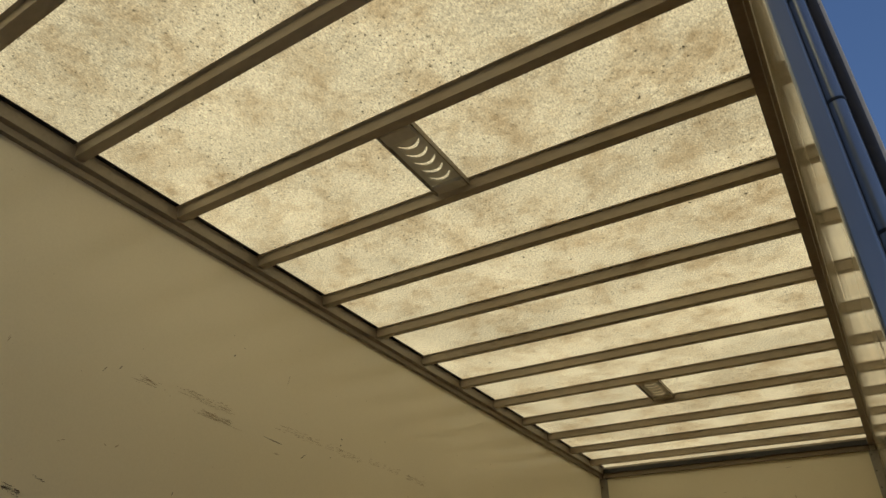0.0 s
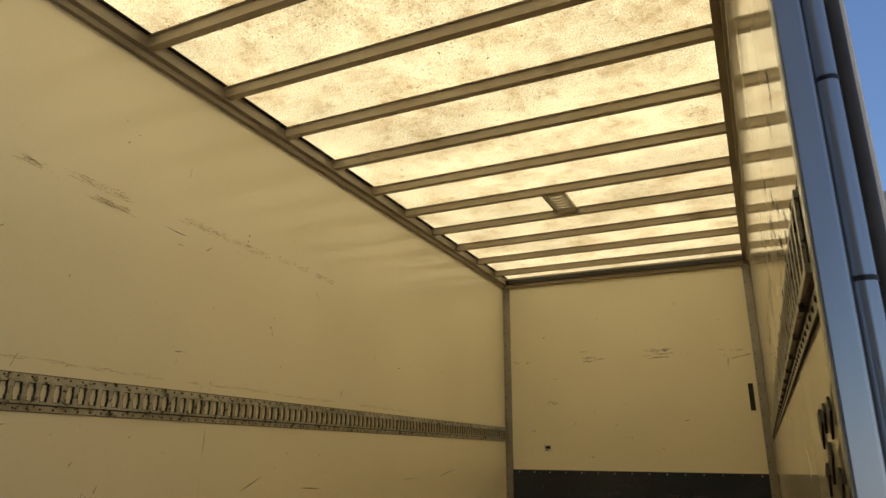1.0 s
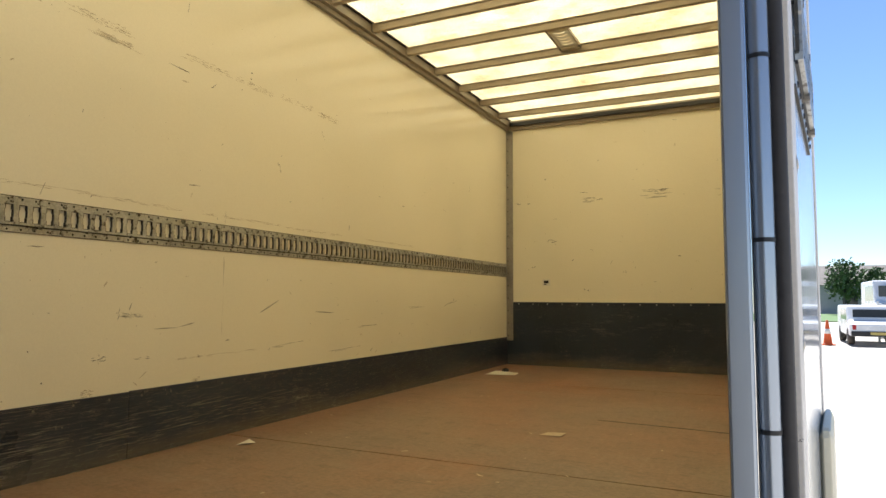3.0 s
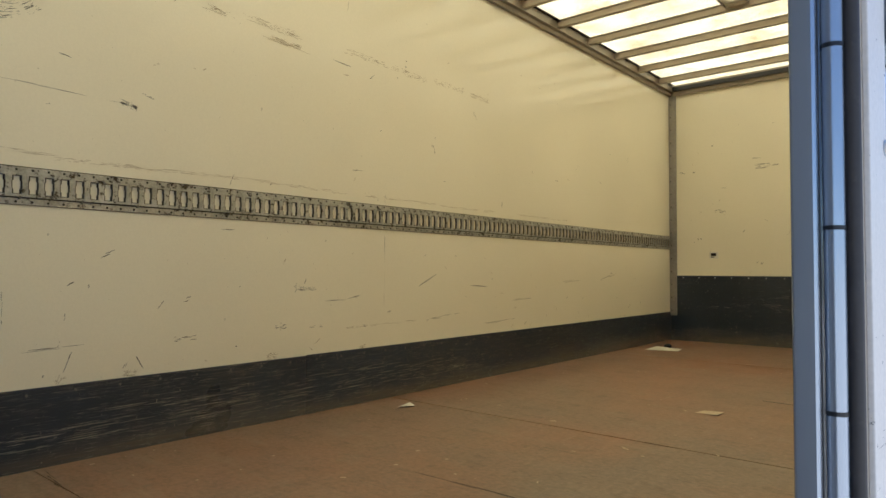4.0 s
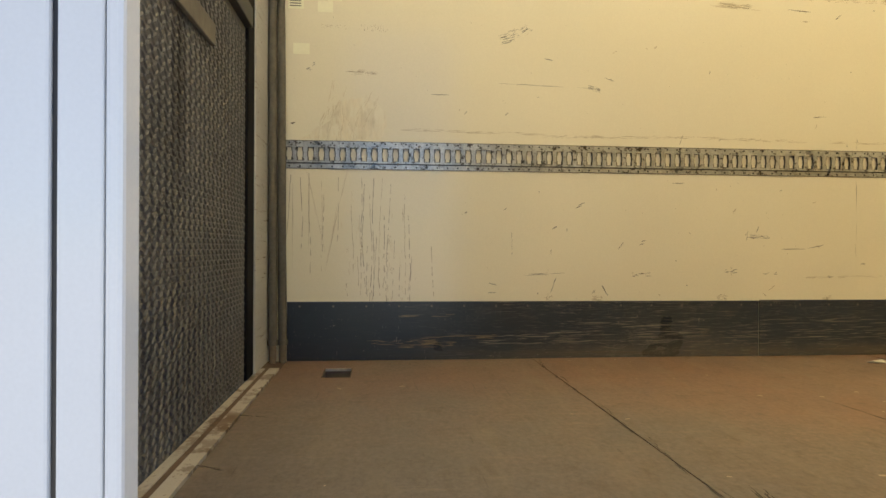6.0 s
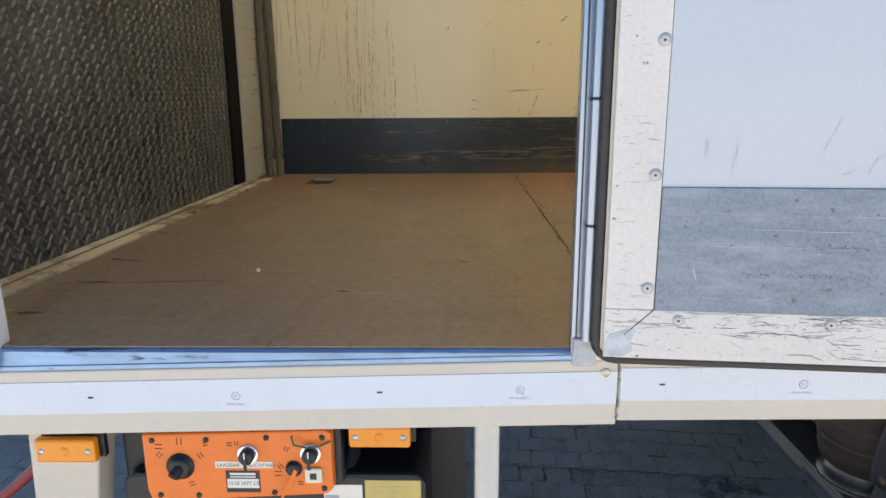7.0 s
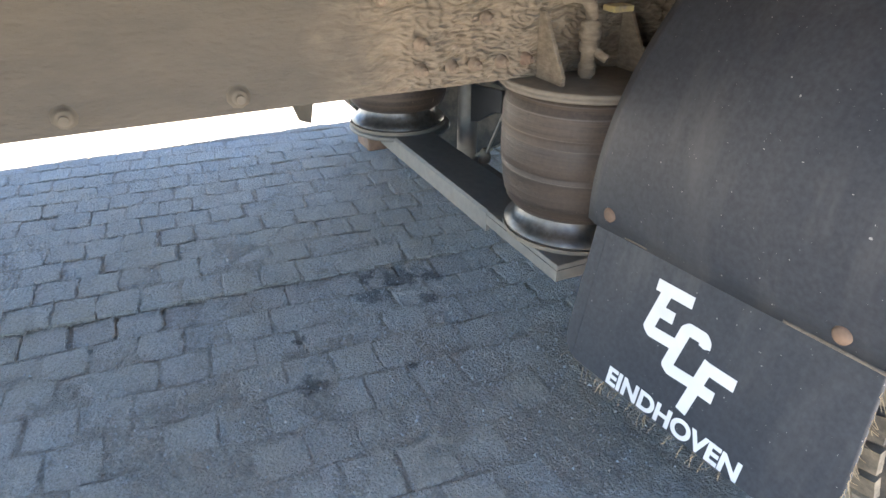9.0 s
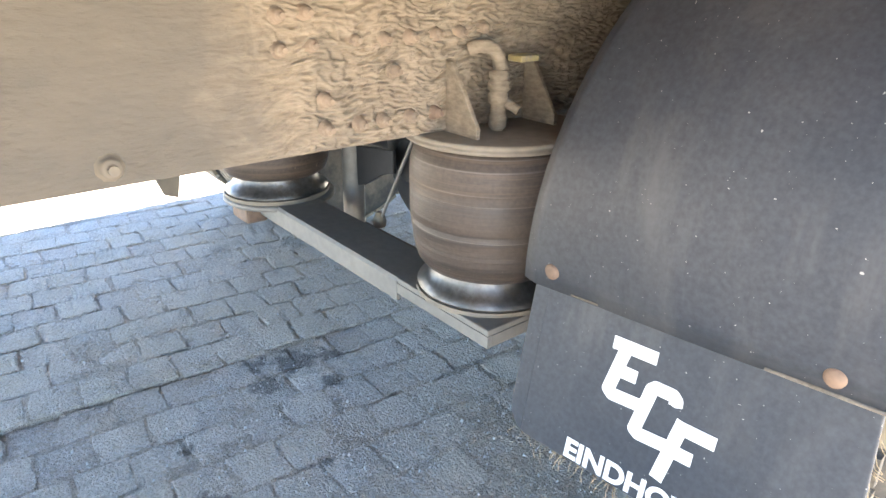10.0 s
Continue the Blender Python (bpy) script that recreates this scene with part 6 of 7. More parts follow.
sweep(bm, [(0.03, -0.13, 0.865), (0.025, -0.165, 0.81), (0.02, -0.2, 0.758), (0.02, -0.227, 0.728), (0.02, -0.264, 0.696), (0.02, -0.295, 0.672), (0.02, -0.36, 0.64), (0.015, -0.45, 0.62), (0.0, -0.56, 0.61), (-0.05, -0.65, 0.61)], 0.0095, 12)
tagged(link("red_hose", bm, REDHOSE), "dark red hydraulic hose hanging beside the leg", "hose")

# ---- tape marks, seams and screws of the edge rail ----
for y, z in ((-0.047, 0.916), (0.42, 0.927), (0.865, 0.942), (1.294, 0.947), (1.72, 0.952)):
    part("tape_mark", boxes((0.1083, 0.1085, y - 0.0045, y + 0.0045, z - 0.0015, z + 0.0015)), DARK, skirt)
for y, z in ((0.189, 0.92), (0.643, 0.932), (1.084, 0.943), (1.503, 0.948)):
    bm = bmesh.new()
    prev = None
    for k in range(19):
        a = 2 * math.pi * k / 18
        p = (0.1085, y + 0.0068 * math.cos(a), z + 0.0068 * math.sin(a))
        if prev:
            tube(bm, prev, p, 0.0004, n=4, caps=False)
        prev = p
    part("approval_ring", bm, INK, skirt)
    lettering("E1", 0.0085, Matrix.Translation((0.1086, y - 0.0045, z - 0.003)) @ FACE_OUT, INK, skirt, "approval_letter", "", 0.9)
    lettering("104 R-00821", 0.006, Matrix.Translation((0.1086, y - 0.0185, z - 0.016)) @ FACE_OUT, INK, skirt, "approval_text", "", 1.1)
for y, z in ((0.776, 0.96), (-0.228, 0.938)):
    bm = bmesh.new()
    lathe(bm, (0.1075, y, z), [(0.009, 0), (0.008, 0.003), (0.004, 0.005), (0.0035, 0.002), (0.001, 0.002)], 14, "x")
    part("screw", bm, CREAM_BOX, skirt)
bm = bmesh.new()
rs = random.Random(3)
prev = None
for k in range(14):
    z = 0.98 - k * 0.0075
    p = (0.1075, 0.797 + rs.uniform(-0.0016, 0.0016), z)
    if prev:
        tube(bm, prev, p, rs.uniform(0.0009, 0.0021), n=5)
    prev = p
part("sealant_bead", bm, SEALANT, skirt, "cracked brown sealant in the joint")
part("foot_piece", boxes((0.085, 0.112, 0.722, 0.76, 0.972, 1.02), bevel=0.004), BARE, jamb_r)

# ---- marks on the walls ----
SCUFF_GREY = plain("pale_grey_scratch", (0.42, 0.44, 0.46), 0.6)
SCRATCH = plain("pale_scratch_in_black", (0.34, 0.31, 0.25), 0.6)
NOTE = plain("yellowed_note_paper", (0.95, 0.93, 0.72), 0.7, var=0.04)
WATERMARK = plain("faint_water_mark", (0.8, 0.73, 0.55), 0.3, var=0.14, big=9, fine=70, stretch=(1, 1, 0.3), dirt=(0.86, 0.81, 0.64), dirt_at=(0.45, 0.6))
RUNOFF = plain("brown_water_run", (0.27, 0.21, 0.135), 0.6, var=0.35, big=25)
STREAK = plain("faint_brown_streak", (0.38, 0.3, 0.18), 0.6, var=0.25, big=20)
def smear(parent, plane, at, u, v, w, h, n, mat, angle=0.0, seed=0, name="scuff", label="", out=1, run=(0.07, 0.32), fat=1.0):
    """n ragged slivers within w by h round (u, v), lying on a wall: plane 'x' runs along y and z, 'y' along x and z, 'z' along x and y."""
    r = random.Random(seed * 977 + int(u * 1000) * 31 + int(v * 1000))
    bm = bmesh.new()
    ca, sa = math.cos(radians(angle)), math.sin(radians(angle))
    n = n * 2 if n > 2 else n
    for k in range(n):
        cu, cv = r.uniform(-w / 2, w / 2), r.uniform(-h / 2, h / 2)
        long = w * r.uniform(run[0], run[1]) if n > 2 else w * r.uniform(0.6, 1.0)
        thick = fat * (min(h, 0.024) * r.uniform(0.12, 0.4) / max(1, n ** 0.5) + 0.0005)
        top, bot = [], []
        m = 5
        for i in range(m + 1):
            s = i / m
            prof = math.sin(math.pi * (0.08 + 0.84 * s)) * thick / 2
            d = r.uniform(-0.3, 0.3) * thick
            top.append((cu + long * (s - 0.5), cv + prof * r.uniform(0.5, 1.1) + d))
            bot.append((cu + long * (s - 0.5), cv - prof * r.uniform(0.5, 1.1) + d))
        vs = []
        for p, q in top + bot[::-1]:
            pu, pv = u + p * ca - q * sa, v + p * sa + q * ca
            d = at + out * (0.0006 + 0.00005 * (k % 7))
            vs.append(bm.verts.new({"x": (d, pu, pv), "y": (pu, d, pv), "z": (pu, pv, d)}[plane]))
        bm.faces.new(vs)
    return part(name, bm, mat, parent, label)


# y, z, width, height, slivers, darkness, angle
MARKS = ((0.712, 2.585, 0.1, 0.05, 9, 1, 20), (0.792, 2.624, 0.05, 0.04, 5, 1, 35), (1.512, 2.831, 0.12, 0.03, 6, 0, 0), (1.792, 2.841, 0.34, 0.03, 12, 0, -1), (1.892, 2.782, 0.22, 0.025, 9, 0, -3), (2.222, 2.767, 0.1, 0.012, 2, 0, -4),
         (2.392, 2.841, 0.34, 0.03, 10, 0, -1), (2.742, 2.831, 0.3, 0.03, 12, 0, -2), (2.702, 2.89, 0.012, 0.05, 2, 1, 0), (3.092, 2.841, 0.3, 0.03, 9, 0, 0), (3.412, 2.831, 0.18, 0.03, 8, 0, -2), (1.142, 2.34, 0.07, 0.02, 5, 1, -14),
         (0.942, 2.348, 0.5, 0.006, 3, 0, -1), (1.212, 2.391, 0.04, 0.014, 3, 0, 0), (2.952, 2.417, 0.07, 0.02, 3, 0, -60), (3.352, 2.703, 0.05, 0.015, 3, 0, -50), (0.542, 2.112, 0.7, 0.012, 8, 0, -1), (1.022, 2.099, 0.3, 0.012, 7, 0, 1),
         (1.392, 2.104, 0.6, 0.012, 8, 0, 1), (1.992, 2.102, 0.6, 0.012, 8, 0, -1), (2.692, 2.097, 0.6, 0.01, 7, 0, 0), (3.292, 2.092, 0.6, 0.01, 6, 0, 0), (4.192, 2.092, 0.8, 0.01, 6, 0, 0), (2.342, 2.227, 0.1, 0.008, 3, 0, 0),
         (1.572, 1.876, 0.05, 0.008, 2, 0, 4), (1.082, 1.763, 0.05, 0.01, 2, 1, 25), (0.942, 1.646, 0.02, 0.015, 2, 1, 30), (0.872, 1.416, 0.24, 0.008, 3, 0, 2), (0.942, 1.364, 0.05, 0.014, 2, 1, 70), (1.192, 1.346, 0.06, 0.012, 2, 1, -60),
         (0.912, 1.3, 0.03, 0.03, 5, 0, 60), (1.162, 1.297, 0.05, 0.025, 5, 0, 0), (1.812, 1.3, 0.05, 0.03, 6, 0, 0), (1.402, 1.415, 0.11, 0.02, 4, 0, 4), (1.862, 1.425, 0.06, 0.03, 4, 1, 0), (1.948, 1.612, 0.03, 0.01, 2, 1, 75),
         (2.012, 1.606, 0.09, 0.02, 5, 1, -4), (2.332, 1.56, 0.09, 0.008, 2, 1, 12), (2.142, 1.545, 0.14, 0.006, 2, 0, 0), (2.872, 1.63, 0.17, 0.012, 2, 1, 24), (2.572, 1.473, 0.03, 0.012, 2, 0, 0), (2.072, 1.421, 0.08, 0.012, 3, 0, 0),
         (2.542, 1.405, 0.6, 0.008, 5, 0, 1), (3.042, 1.42, 0.34, 0.012, 3, 0, 4), (1.632, 1.36, 0.012, 0.012, 1, 1, 0), (1.392, 1.575, 0.03, 0.012, 2, 0, 20), (1.282, 1.558, 0.03, 0.012, 2, 0, 50), (2.382, 1.297, 0.05, 0.02, 5, 0, 0),
         (3.392, 1.6, 0.2, 0.008, 2, 0, -3), (3.892, 1.5, 0.3, 0.01, 3, 0, 2), (4.592, 1.62, 0.25, 0.01, 2, 0, 3), (5.292, 1.659, 0.2, 0.012, 2, 0, 12), (3.692, 1.36, 0.4, 0.01, 4, 0, 2), (4.392, 2.388, 0.05, 0.01, 2, 0, 0),
         (0.042, 2.604, 0.03, 0.12, 9, 0, 88), (-0.148, 2.604, 0.02, 0.12, 7, 0, 90), (-0.008, 2.388, 0.12, 0.025, 5, 0, 0), (-0.248, 2.407, 0.05, 0.02, 3, 1, 40), (0.342, 2.289, 0.1, 0.008, 2, 0, 0), (-0.338, 2.142, 0.02, 0.02, 2, 0, 0))
for i, (y, z, w, h, n, dark, ang) in enumerate(MARKS):
    smear(wall_left, "x", XW, y, z, w, h, n + 4 if n > 4 else n, SCUFF_DARK if dark else (STREAK if n > 4 else SCUFF), ang, i, run=(0.03, 0.13) if n > 4 and w > 0.25 else (0.12, 0.4), fat=1.0 if n > 4 else 1.3)
    if n > 4:
        smear(wall_left, "x", XW, y, z, w * 0.9, h * 1.2, n * 2, SCUFF if dark else STREAK, ang, i + 300, run=(0.02, 0.1), fat=0.9)
for y, z0, z1 in ((0.725, 1.47, 1.61), (2.54, 1.35, 1.87), (2.543, 2.05, 2.14), (1.86, 1.41, 1.46)):
    smear(wall_left, "x", XW, y, (z0 + z1) / 2, z1 - z0, 0.006, 3, SCUFF, 90, 5)
for y, z, w, a in ((-0.222, 1.7, 0.36, 103), (-0.13, 1.68, 0.38, 78), (-0.15, 1.6, 0.2, 80), (-0.335, 1.6, 0.4, 90), (-0.26, 1.68, 0.3, 90)):
    smear(wall_left, "x", XW, y, z, w, 0.006, 3, STREAK, a, 6, "water_run", run=(0.2, 0.6), fat=0.9)
# water runs under the rail, near the rear: broken thin streaks
rd = random.Random(21)
RUNS = ((-0.02, 1.7, 1.3), (0.02, 1.55, 1.29), (0.04, 1.45, 1.285), (0.075, 1.5, 1.29), (0.115, 1.55, 1.285), (0.15, 1.6, 1.3), (-0.03, 1.5, 1.33), (-0.3, 1.88, 1.5), (0.175, 1.45, 1.3), (0.33, 1.55, 1.3), (-0.345, 1.89, 1.34), (-0.26, 1.9, 1.4), (-0.2, 1.86, 1.43), (-0.19, 1.8, 1.5), (-0.12, 1.88, 1.55), (-0.06, 1.75, 1.4), (-0.01, 1.88, 1.3), (0.005, 1.85, 1.45), (0.03, 1.8, 1.28), (0.05, 1.88, 1.3), (0.065, 1.6, 1.27), (0.09, 1.88, 1.35), (0.1, 1.7, 1.28), (0.13, 1.85, 1.4), (0.2, 1.8, 1.3), (0.215, 1.7, 1.28), (0.235, 1.5, 1.27))
for k, (y, top, zb) in enumerate(RUNS):
    bm, side, z, yy, wide = bmesh.new(), [], top, y, rd.uniform(0.0006, 0.0014)
    lean_to = rd.uniform(-0.006, 0.006)
    while z > zb:
        yy += rd.uniform(-0.0009, 0.0009) + lean_to * 0.12
        if rd.random() < 0.12:
            lean_to = rd.uniform(-0.008, 0.008)
        gap = rd.random() < 0.03 + 0.22 * (top - z) / (top - zb)
        q = 0.0 if gap else wide * rd.uniform(0.35, 1.25)
        side.append((yy, z, q))
        z -= 0.011
    for (ya, za, qa), (yb, zc2, qb) in zip(side, side[1:]):
        if qa and qb:
            bm.faces.new([bm.verts.new((XW + 0.0005, v, w)) for v, w in ((ya - qa, za), (ya + qa, za), (yb + qb, zc2), (yb - qb, zc2))])
    part("water_run", bm, RUNOFF if k % 3 else STREAK, wall_left, "thin brown water run")
for k in range(26):
    smear(wall_left, "x", XW, rd.choice((-0.08, 0.0, 0.02, 0.1, 0.16)) + rd.uniform(-0.04, 0.04), rd.uniform(1.28, 1.8), rd.uniform(0.02, 0.1), 0.012, 4, STAINED if k % 3 else STREAK, 90 + rd.uniform(-5, 5), k + 90, "water_run")
for k in range(16):
    smear(wall_left, "x", XW, -0.1 + rd.uniform(-0.13, 0.18), 2.15 + rd.uniform(-0.07, 0.1), 0.16, 0.02, 5, STAINED, 90 + rd.uniform(-30, 30), k + 120, "water_stain")
arch = [(-0.3, 2.06), (-0.235, 2.11), (-0.165, 2.15), (-0.15, 2.2), (-0.12, 2.24), (-0.07, 2.262), (0.0, 2.262), (0.06, 2.245), (0.1, 2.2), (0.11, 2.14), (0.085, 2.06)]
ragged = []
for (ya, za), (yb, zb) in zip(arch, arch[1:]):
    for q in range(7):
        ragged.append((ya + (yb - ya) * q / 7 + rd.uniform(-0.006, 0.006), za + (zb - za) * q / 7 + rd.uniform(-0.007, 0.007)))
bm = bmesh.new()
bm.faces.new([bm.verts.new((XW + 0.0004, y, z)) for y, z in ragged])
part("water_stain", bm, WATERMARK, wall_left, "faint tan arched water stain")
for x, z, w, h, n, dark in ((-2.15, 2.694, 0.16, 0.015, 3, 1), (-1.4, 2.7, 0.2, 0.02, 5, 0), (-1.48, 2.776, 0.12, 0.012, 3, 0), (-1.83, 2.287, 0.12, 0.03, 5, 0), (-1.36, 3.09, 0.02, 0.01, 1, 1), (-1.9, 2.94, 0.02, 0.015, 1, 1), (-2.04, 2.02, 0.05, 0.02, 3, 0), (-0.8, 2.75, 0.22, 0.03, 6, 1), (-0.75, 2.68, 0.16, 0.01, 3, 0), (-0.15, 2.72, 0.2, 0.01, 3, 1), (-1.48, 1.78, 0.06, 0.02, 4, 1), (-1.1, 1.95, 0.03, 0.05, 3, 0), (-0.6, 2.1, 0.05, 0.012, 2, 0)):
    smear(wall_front, "y", YF, x, z, w, h, n, SCUFF_DARK if dark else SCUFF, -2, 3, out=-1, fat=1.7)
for z in (2.752, 2.715, 2.685):
    smear(wall_front, "y", YF, -0.79, z, 0.22, 0.012, 3, SCUFF_DARK, 2, 7, out=-1, run=(0.2, 0.5), fat=1.6)
for u, v, w, a in ((-0.11, 2.655, 0.2, 9), (-0.19, 2.58, 0.12, 88), (-1.45, 2.715, 0.12, 2), (-1.43, 2.682, 0.16, 2), (-0.03, 2.67, 0.06, 6)):
    smear(wall_front, "y", YF, u, v, w, 0.012, 3, SCUFF, a, 8, out=-1, run=(0.2, 0.5), fat=1.6)
rk = random.Random(71)
for wall, plane, at, out, lo, hi, count in ((wall_left, "x", XW, 1, 0.3, 6.4, 110), (wall_front, "y", YF, -1, -2.2, -0.05, 40)):
    for k in range(count):
        zz = 1.3 + 1.9 * rk.random() ** 1.7
        if plane == "y":
            zz += 0.38
        elif RAIL0 - 0.02 < zz < RAIL1 + 0.02:
            continue
        smear(wall, plane, at, rk.uniform(lo, hi), zz, rk.choice((0.008, 0.012, 0.02, 0.035)), 0.008, 2, rk.choice((SCUFF_DARK, SCUFF, STREAK)), rk.uniform(-40, 90), k, "speck", out=out, fat=1.4)
for y, z, w, h, n in ((0.2, 1.09, 0.3, 0.03, 14), (0.32, 1.075, 0.3, 0.03, 14), (0.5, 1.11, 0.4, 0.02, 10), (0.3, 1.215, 0.3, 0.012, 5), (0.9, 1.1, 0.6, 0.05, 12), (1.3, 1.14, 0.7, 0.08, 14), (1.7, 1.12, 0.6, 0.1, 14), (2.3, 1.14, 0.7, 0.12, 16), (2.9, 1.12, 0.6, 0.1, 12)):
    smear(kick_left, "x", XW + 0.008, y, z, w, h, n, THREAD if y < 0.6 else SCRATCH, 1, int(y * 50), "scratch", run=(0.05, 0.3), fat=1.2)
# dabs above the rail of the glossy wall
for k in range(60):
    smear(wall_right, "x", XR, rk.uniform(1.0, 3.6), rk.uniform(2.08, 2.34), 0.05, 0.02, 2, SCUFF_DARK, rk.uniform(40, 75), k, "dab", out=-1, fat=2.4)
# open joint between two floor sheets
bm = bmesh.new()
prism(bm, [(-0.75, 3.83), (-0.3, 3.79), (0.06, 3.745), (0.07, 3.76), (-0.3, 3.806), (-0.75, 3.838)], "z", ZF + 0.0011, ZF + 0.0018)
part("open_joint", bm, DARK, floor)
bar = tagged(link("cable_plate", boxes((-0.053, -0.012, YF - 0.006, YF, 2.18, 2.415), bevel=0.002), DARK), "narrow black plate on the front wall beside the corner strip", "plate")
card = tagged(link("sticker", boxes((-1.945, -1.86, YF - 0.0012, YF, 1.825, 1.89)), PAPER), "small worn white sticker on the front wall", "sticker")
part("print", boxes((-1.93, -1.88, YF - 0.0016, YF - 0.0013, 1.85, 1.878)), DARK, card)
part("print_line", boxes((-1.93, -1.9, YF - 0.0016, YF - 0.0013, 1.835, 1.843)), DARK, card)
for y0, y1, z0, z1, lines in ((-0.337, -0.26, 2.468, 2.52, 0), (-0.222, -0.15, 2.672, 2.726, 0), (-0.362, -0.288, 2.684, 2.78, 3), (-0.175, -0.107, 2.727, 2.81, 4)):
    note = tagged(link("note", boxes((XW + 0.0005, XW + 0.0015, y0, y1, z0, z1)), NOTE), "yellowed paper note stuck to the side wall", "note", "notes on the wall")
    for k in range(lines):
        part("printed_line", boxes((XW + 0.0016, XW + 0.0019, y0 + 0.008, y1 - 0.012, z0 + 0.012 + k * 0.012, z0 + 0.016 + k * 0.012)), DARK, note)

# ---- floor details ----
for k in range(16):
    smear(floor, "z", ZF + 0.0015, -2.2 + k * 0.145, 0.83 + (0.012 if k % 3 == 0 else -0.004), 0.18, 0.012, 3, SCUFF_DARK, (k * 37) % 9 - 4, k + 8, "split", run=(0.15, 0.5), fat=1.3)
for x, y, w, n, a in ((-0.42, 0.9, 0.22, 9, -8), (-0.36, 0.86, 0.16, 8, 4), (-0.5, 0.93, 0.12, 5, -12), (-0.27, -0.15, 0.26, 4, 92), (-0.275, -0.25, 0.1, 4, 80), (-0.47, -0.28, 0.09, 5, 70), (-0.8, -0.33, 0.1, 4, 60), (-1.3, -0.33, 0.1, 4, 66), (-0.06, -0.24, 0.06, 3, 85), (-0.45, 0.55, 0.03, 2, 90), (-0.2, 0.3, 0.03, 2, 80), (-1.1, 1.69, 0.4, 6, 1), (-0.4, 1.69, 0.5, 6, -1)):
    smear(floor, "z", ZF + 0.0015, x, y, w, 0.014, n, SCUFF_DARK, a, 9, "splinter", run=(0.2, 0.6), fat=2.2)
HX0, HX1, HY0, HY1 = -2.125, -1.915, -0.163, -0.04
hatch = structure("floor_recess", boxes((HX0, HX0 + 0.004, HY0, HY1, 0.9, 1.0), (HX1 - 0.004, HX1, HY0, HY1, 0.9, 1.0), (HX0 + 0.004, HX1 - 0.004, HY0, HY0 + 0.004, 0.9, 1.0), (HX0 + 0.004, HX1 - 0.004, HY1 - 0.004, HY1, 0.9, 1.0)), MUD, "open metal lashing recess let into the floor", "floor recess")
# only the far edge is pale, the light on it put into colour
part("lip", boxes((HX0 + 0.004, HX0 + 0.011, HY0 + 0.004, HY1 - 0.004, 0.99, 1.0015)), RIM, hatch, "worn metal lip, pale for the light on the far edge")
bm = bmesh.new()
tube(bm, ((HX0 + HX1) / 2, HY0 + 0.004, 0.95), ((HX0 + HX1) / 2, HY1 - 0.004, 0.95), 0.007, n=10)
part("lashing_bar", bm, MUD, hatch)
# dark tray: the shade down in the recess is put into its colour
part("tray", boxes((HX0 + 0.0045, HX1 - 0.0045, HY0 + 0.0045, HY1 - 0.0045, 0.89, 0.9)), DARK, hatch)


def scrap(x, y, pts, mat, label, name="paper_scrap", group="scraps on the floor"):
    bm = bmesh.new()
    top = [bm.verts.new((x + p[0], y + p[1], ZF + 0.003 + p[2])) for p in pts]
    low = [bm.verts.new((x + p[0], y + p[1], ZF + 0.002 + p[2] * 0.9)) for p in pts]
    bm.faces.new(top)
    bm.faces.new(low[::-1])
    k = len(pts)
    for i in range(k):
        bm.faces.new((low[i], low[(i + 1) % k], top[(i + 1) % k], top[i]))
    bmesh.ops.recalc_face_normals(bm, faces=bm.faces)
    return tagged(link(name, bm, mat), label, "paper scrap", group)


scrap(-2.09, 2.46, ((-0.02, -0.045, 0), (0.012, -0.035, 0.01), (0.022, 0.04, 0), (-0.012, 0.035, 0.014)), PAPER, "crumpled white paper scrap on the floor")
scrap(-0.86, 3.32, ((-0.06, -0.03, 0), (0.05, -0.04, 0.004), (0.06, 0.03, 0.008), (-0.04, 0.05, 0)), DEBRIS, "beige cardboard scrap on the floor")
scrap(-2.06, 5.75, ((-0.12, -0.12, 0), (0.16, -0.08, 0.004), (0.12, 0.12, 0.0), (-0.1, 0.1, 0.012)), PAPER, "white sheet of paper lying on the floor near the front")
bm = bmesh.new()
lathe(bm, (-2.1, 5.95, ZF + 0.001), [(0.03, 0), (0.035, 0.015), (0.02, 0.03), (0.004, 0.034)], 14)
tagged(link("rubber_cap", bm, RUBBER), "small black rubber cap beside the paper", "cap")
rc = random.Random(12)
verts, faces = [], []
for k in range(70):
    x, y = rc.uniform(-2.28, 0.05), rc.uniform(-0.34, 5.5)
    s = rc.uniform(0.0015, 0.0045) * (1.6 if rc.random() < 0.08 else 1)
    e = rc.uniform(1, 3.5)
    a = rc.uniform(0, 6.3)
    i = len(verts)
    for p, q, h in ((-1, -1, 0), (1, -1, 0), (1, 1, 0), (-1, 1, 0), (0, 0, 0.8)):
        verts.append((x + s * (p * e * math.cos(a) - q * math.sin(a)), y + s * (p * e * math.sin(a) + q * math.cos(a)), ZF + 0.0016 + s * h * 0.7))
    faces += [(i, i + 1, i + 4), (i + 1, i + 2, i + 4), (i + 2, i + 3, i + 4), (i + 3, i, i + 4)]
me = bpy.data.meshes.new("floor_chips")
me.from_pydata(verts, [], faces)
me.materials.append(DEBRIS)
tagged(new("floor_chips", me), "pale wood chips and crumbs scattered on the floor", "debris", kind="stuff")
bm = bmesh.new()
lathe(bm, (-0.357, 0.092, ZF + 0.001), [(0.004, 0), (0.006, 0.003), (0.004, 0.007), (0.001, 0.0085)], 9)
tagged(link("pebble", bm, PAPER), "small pale pebble on the floor", "pebble")

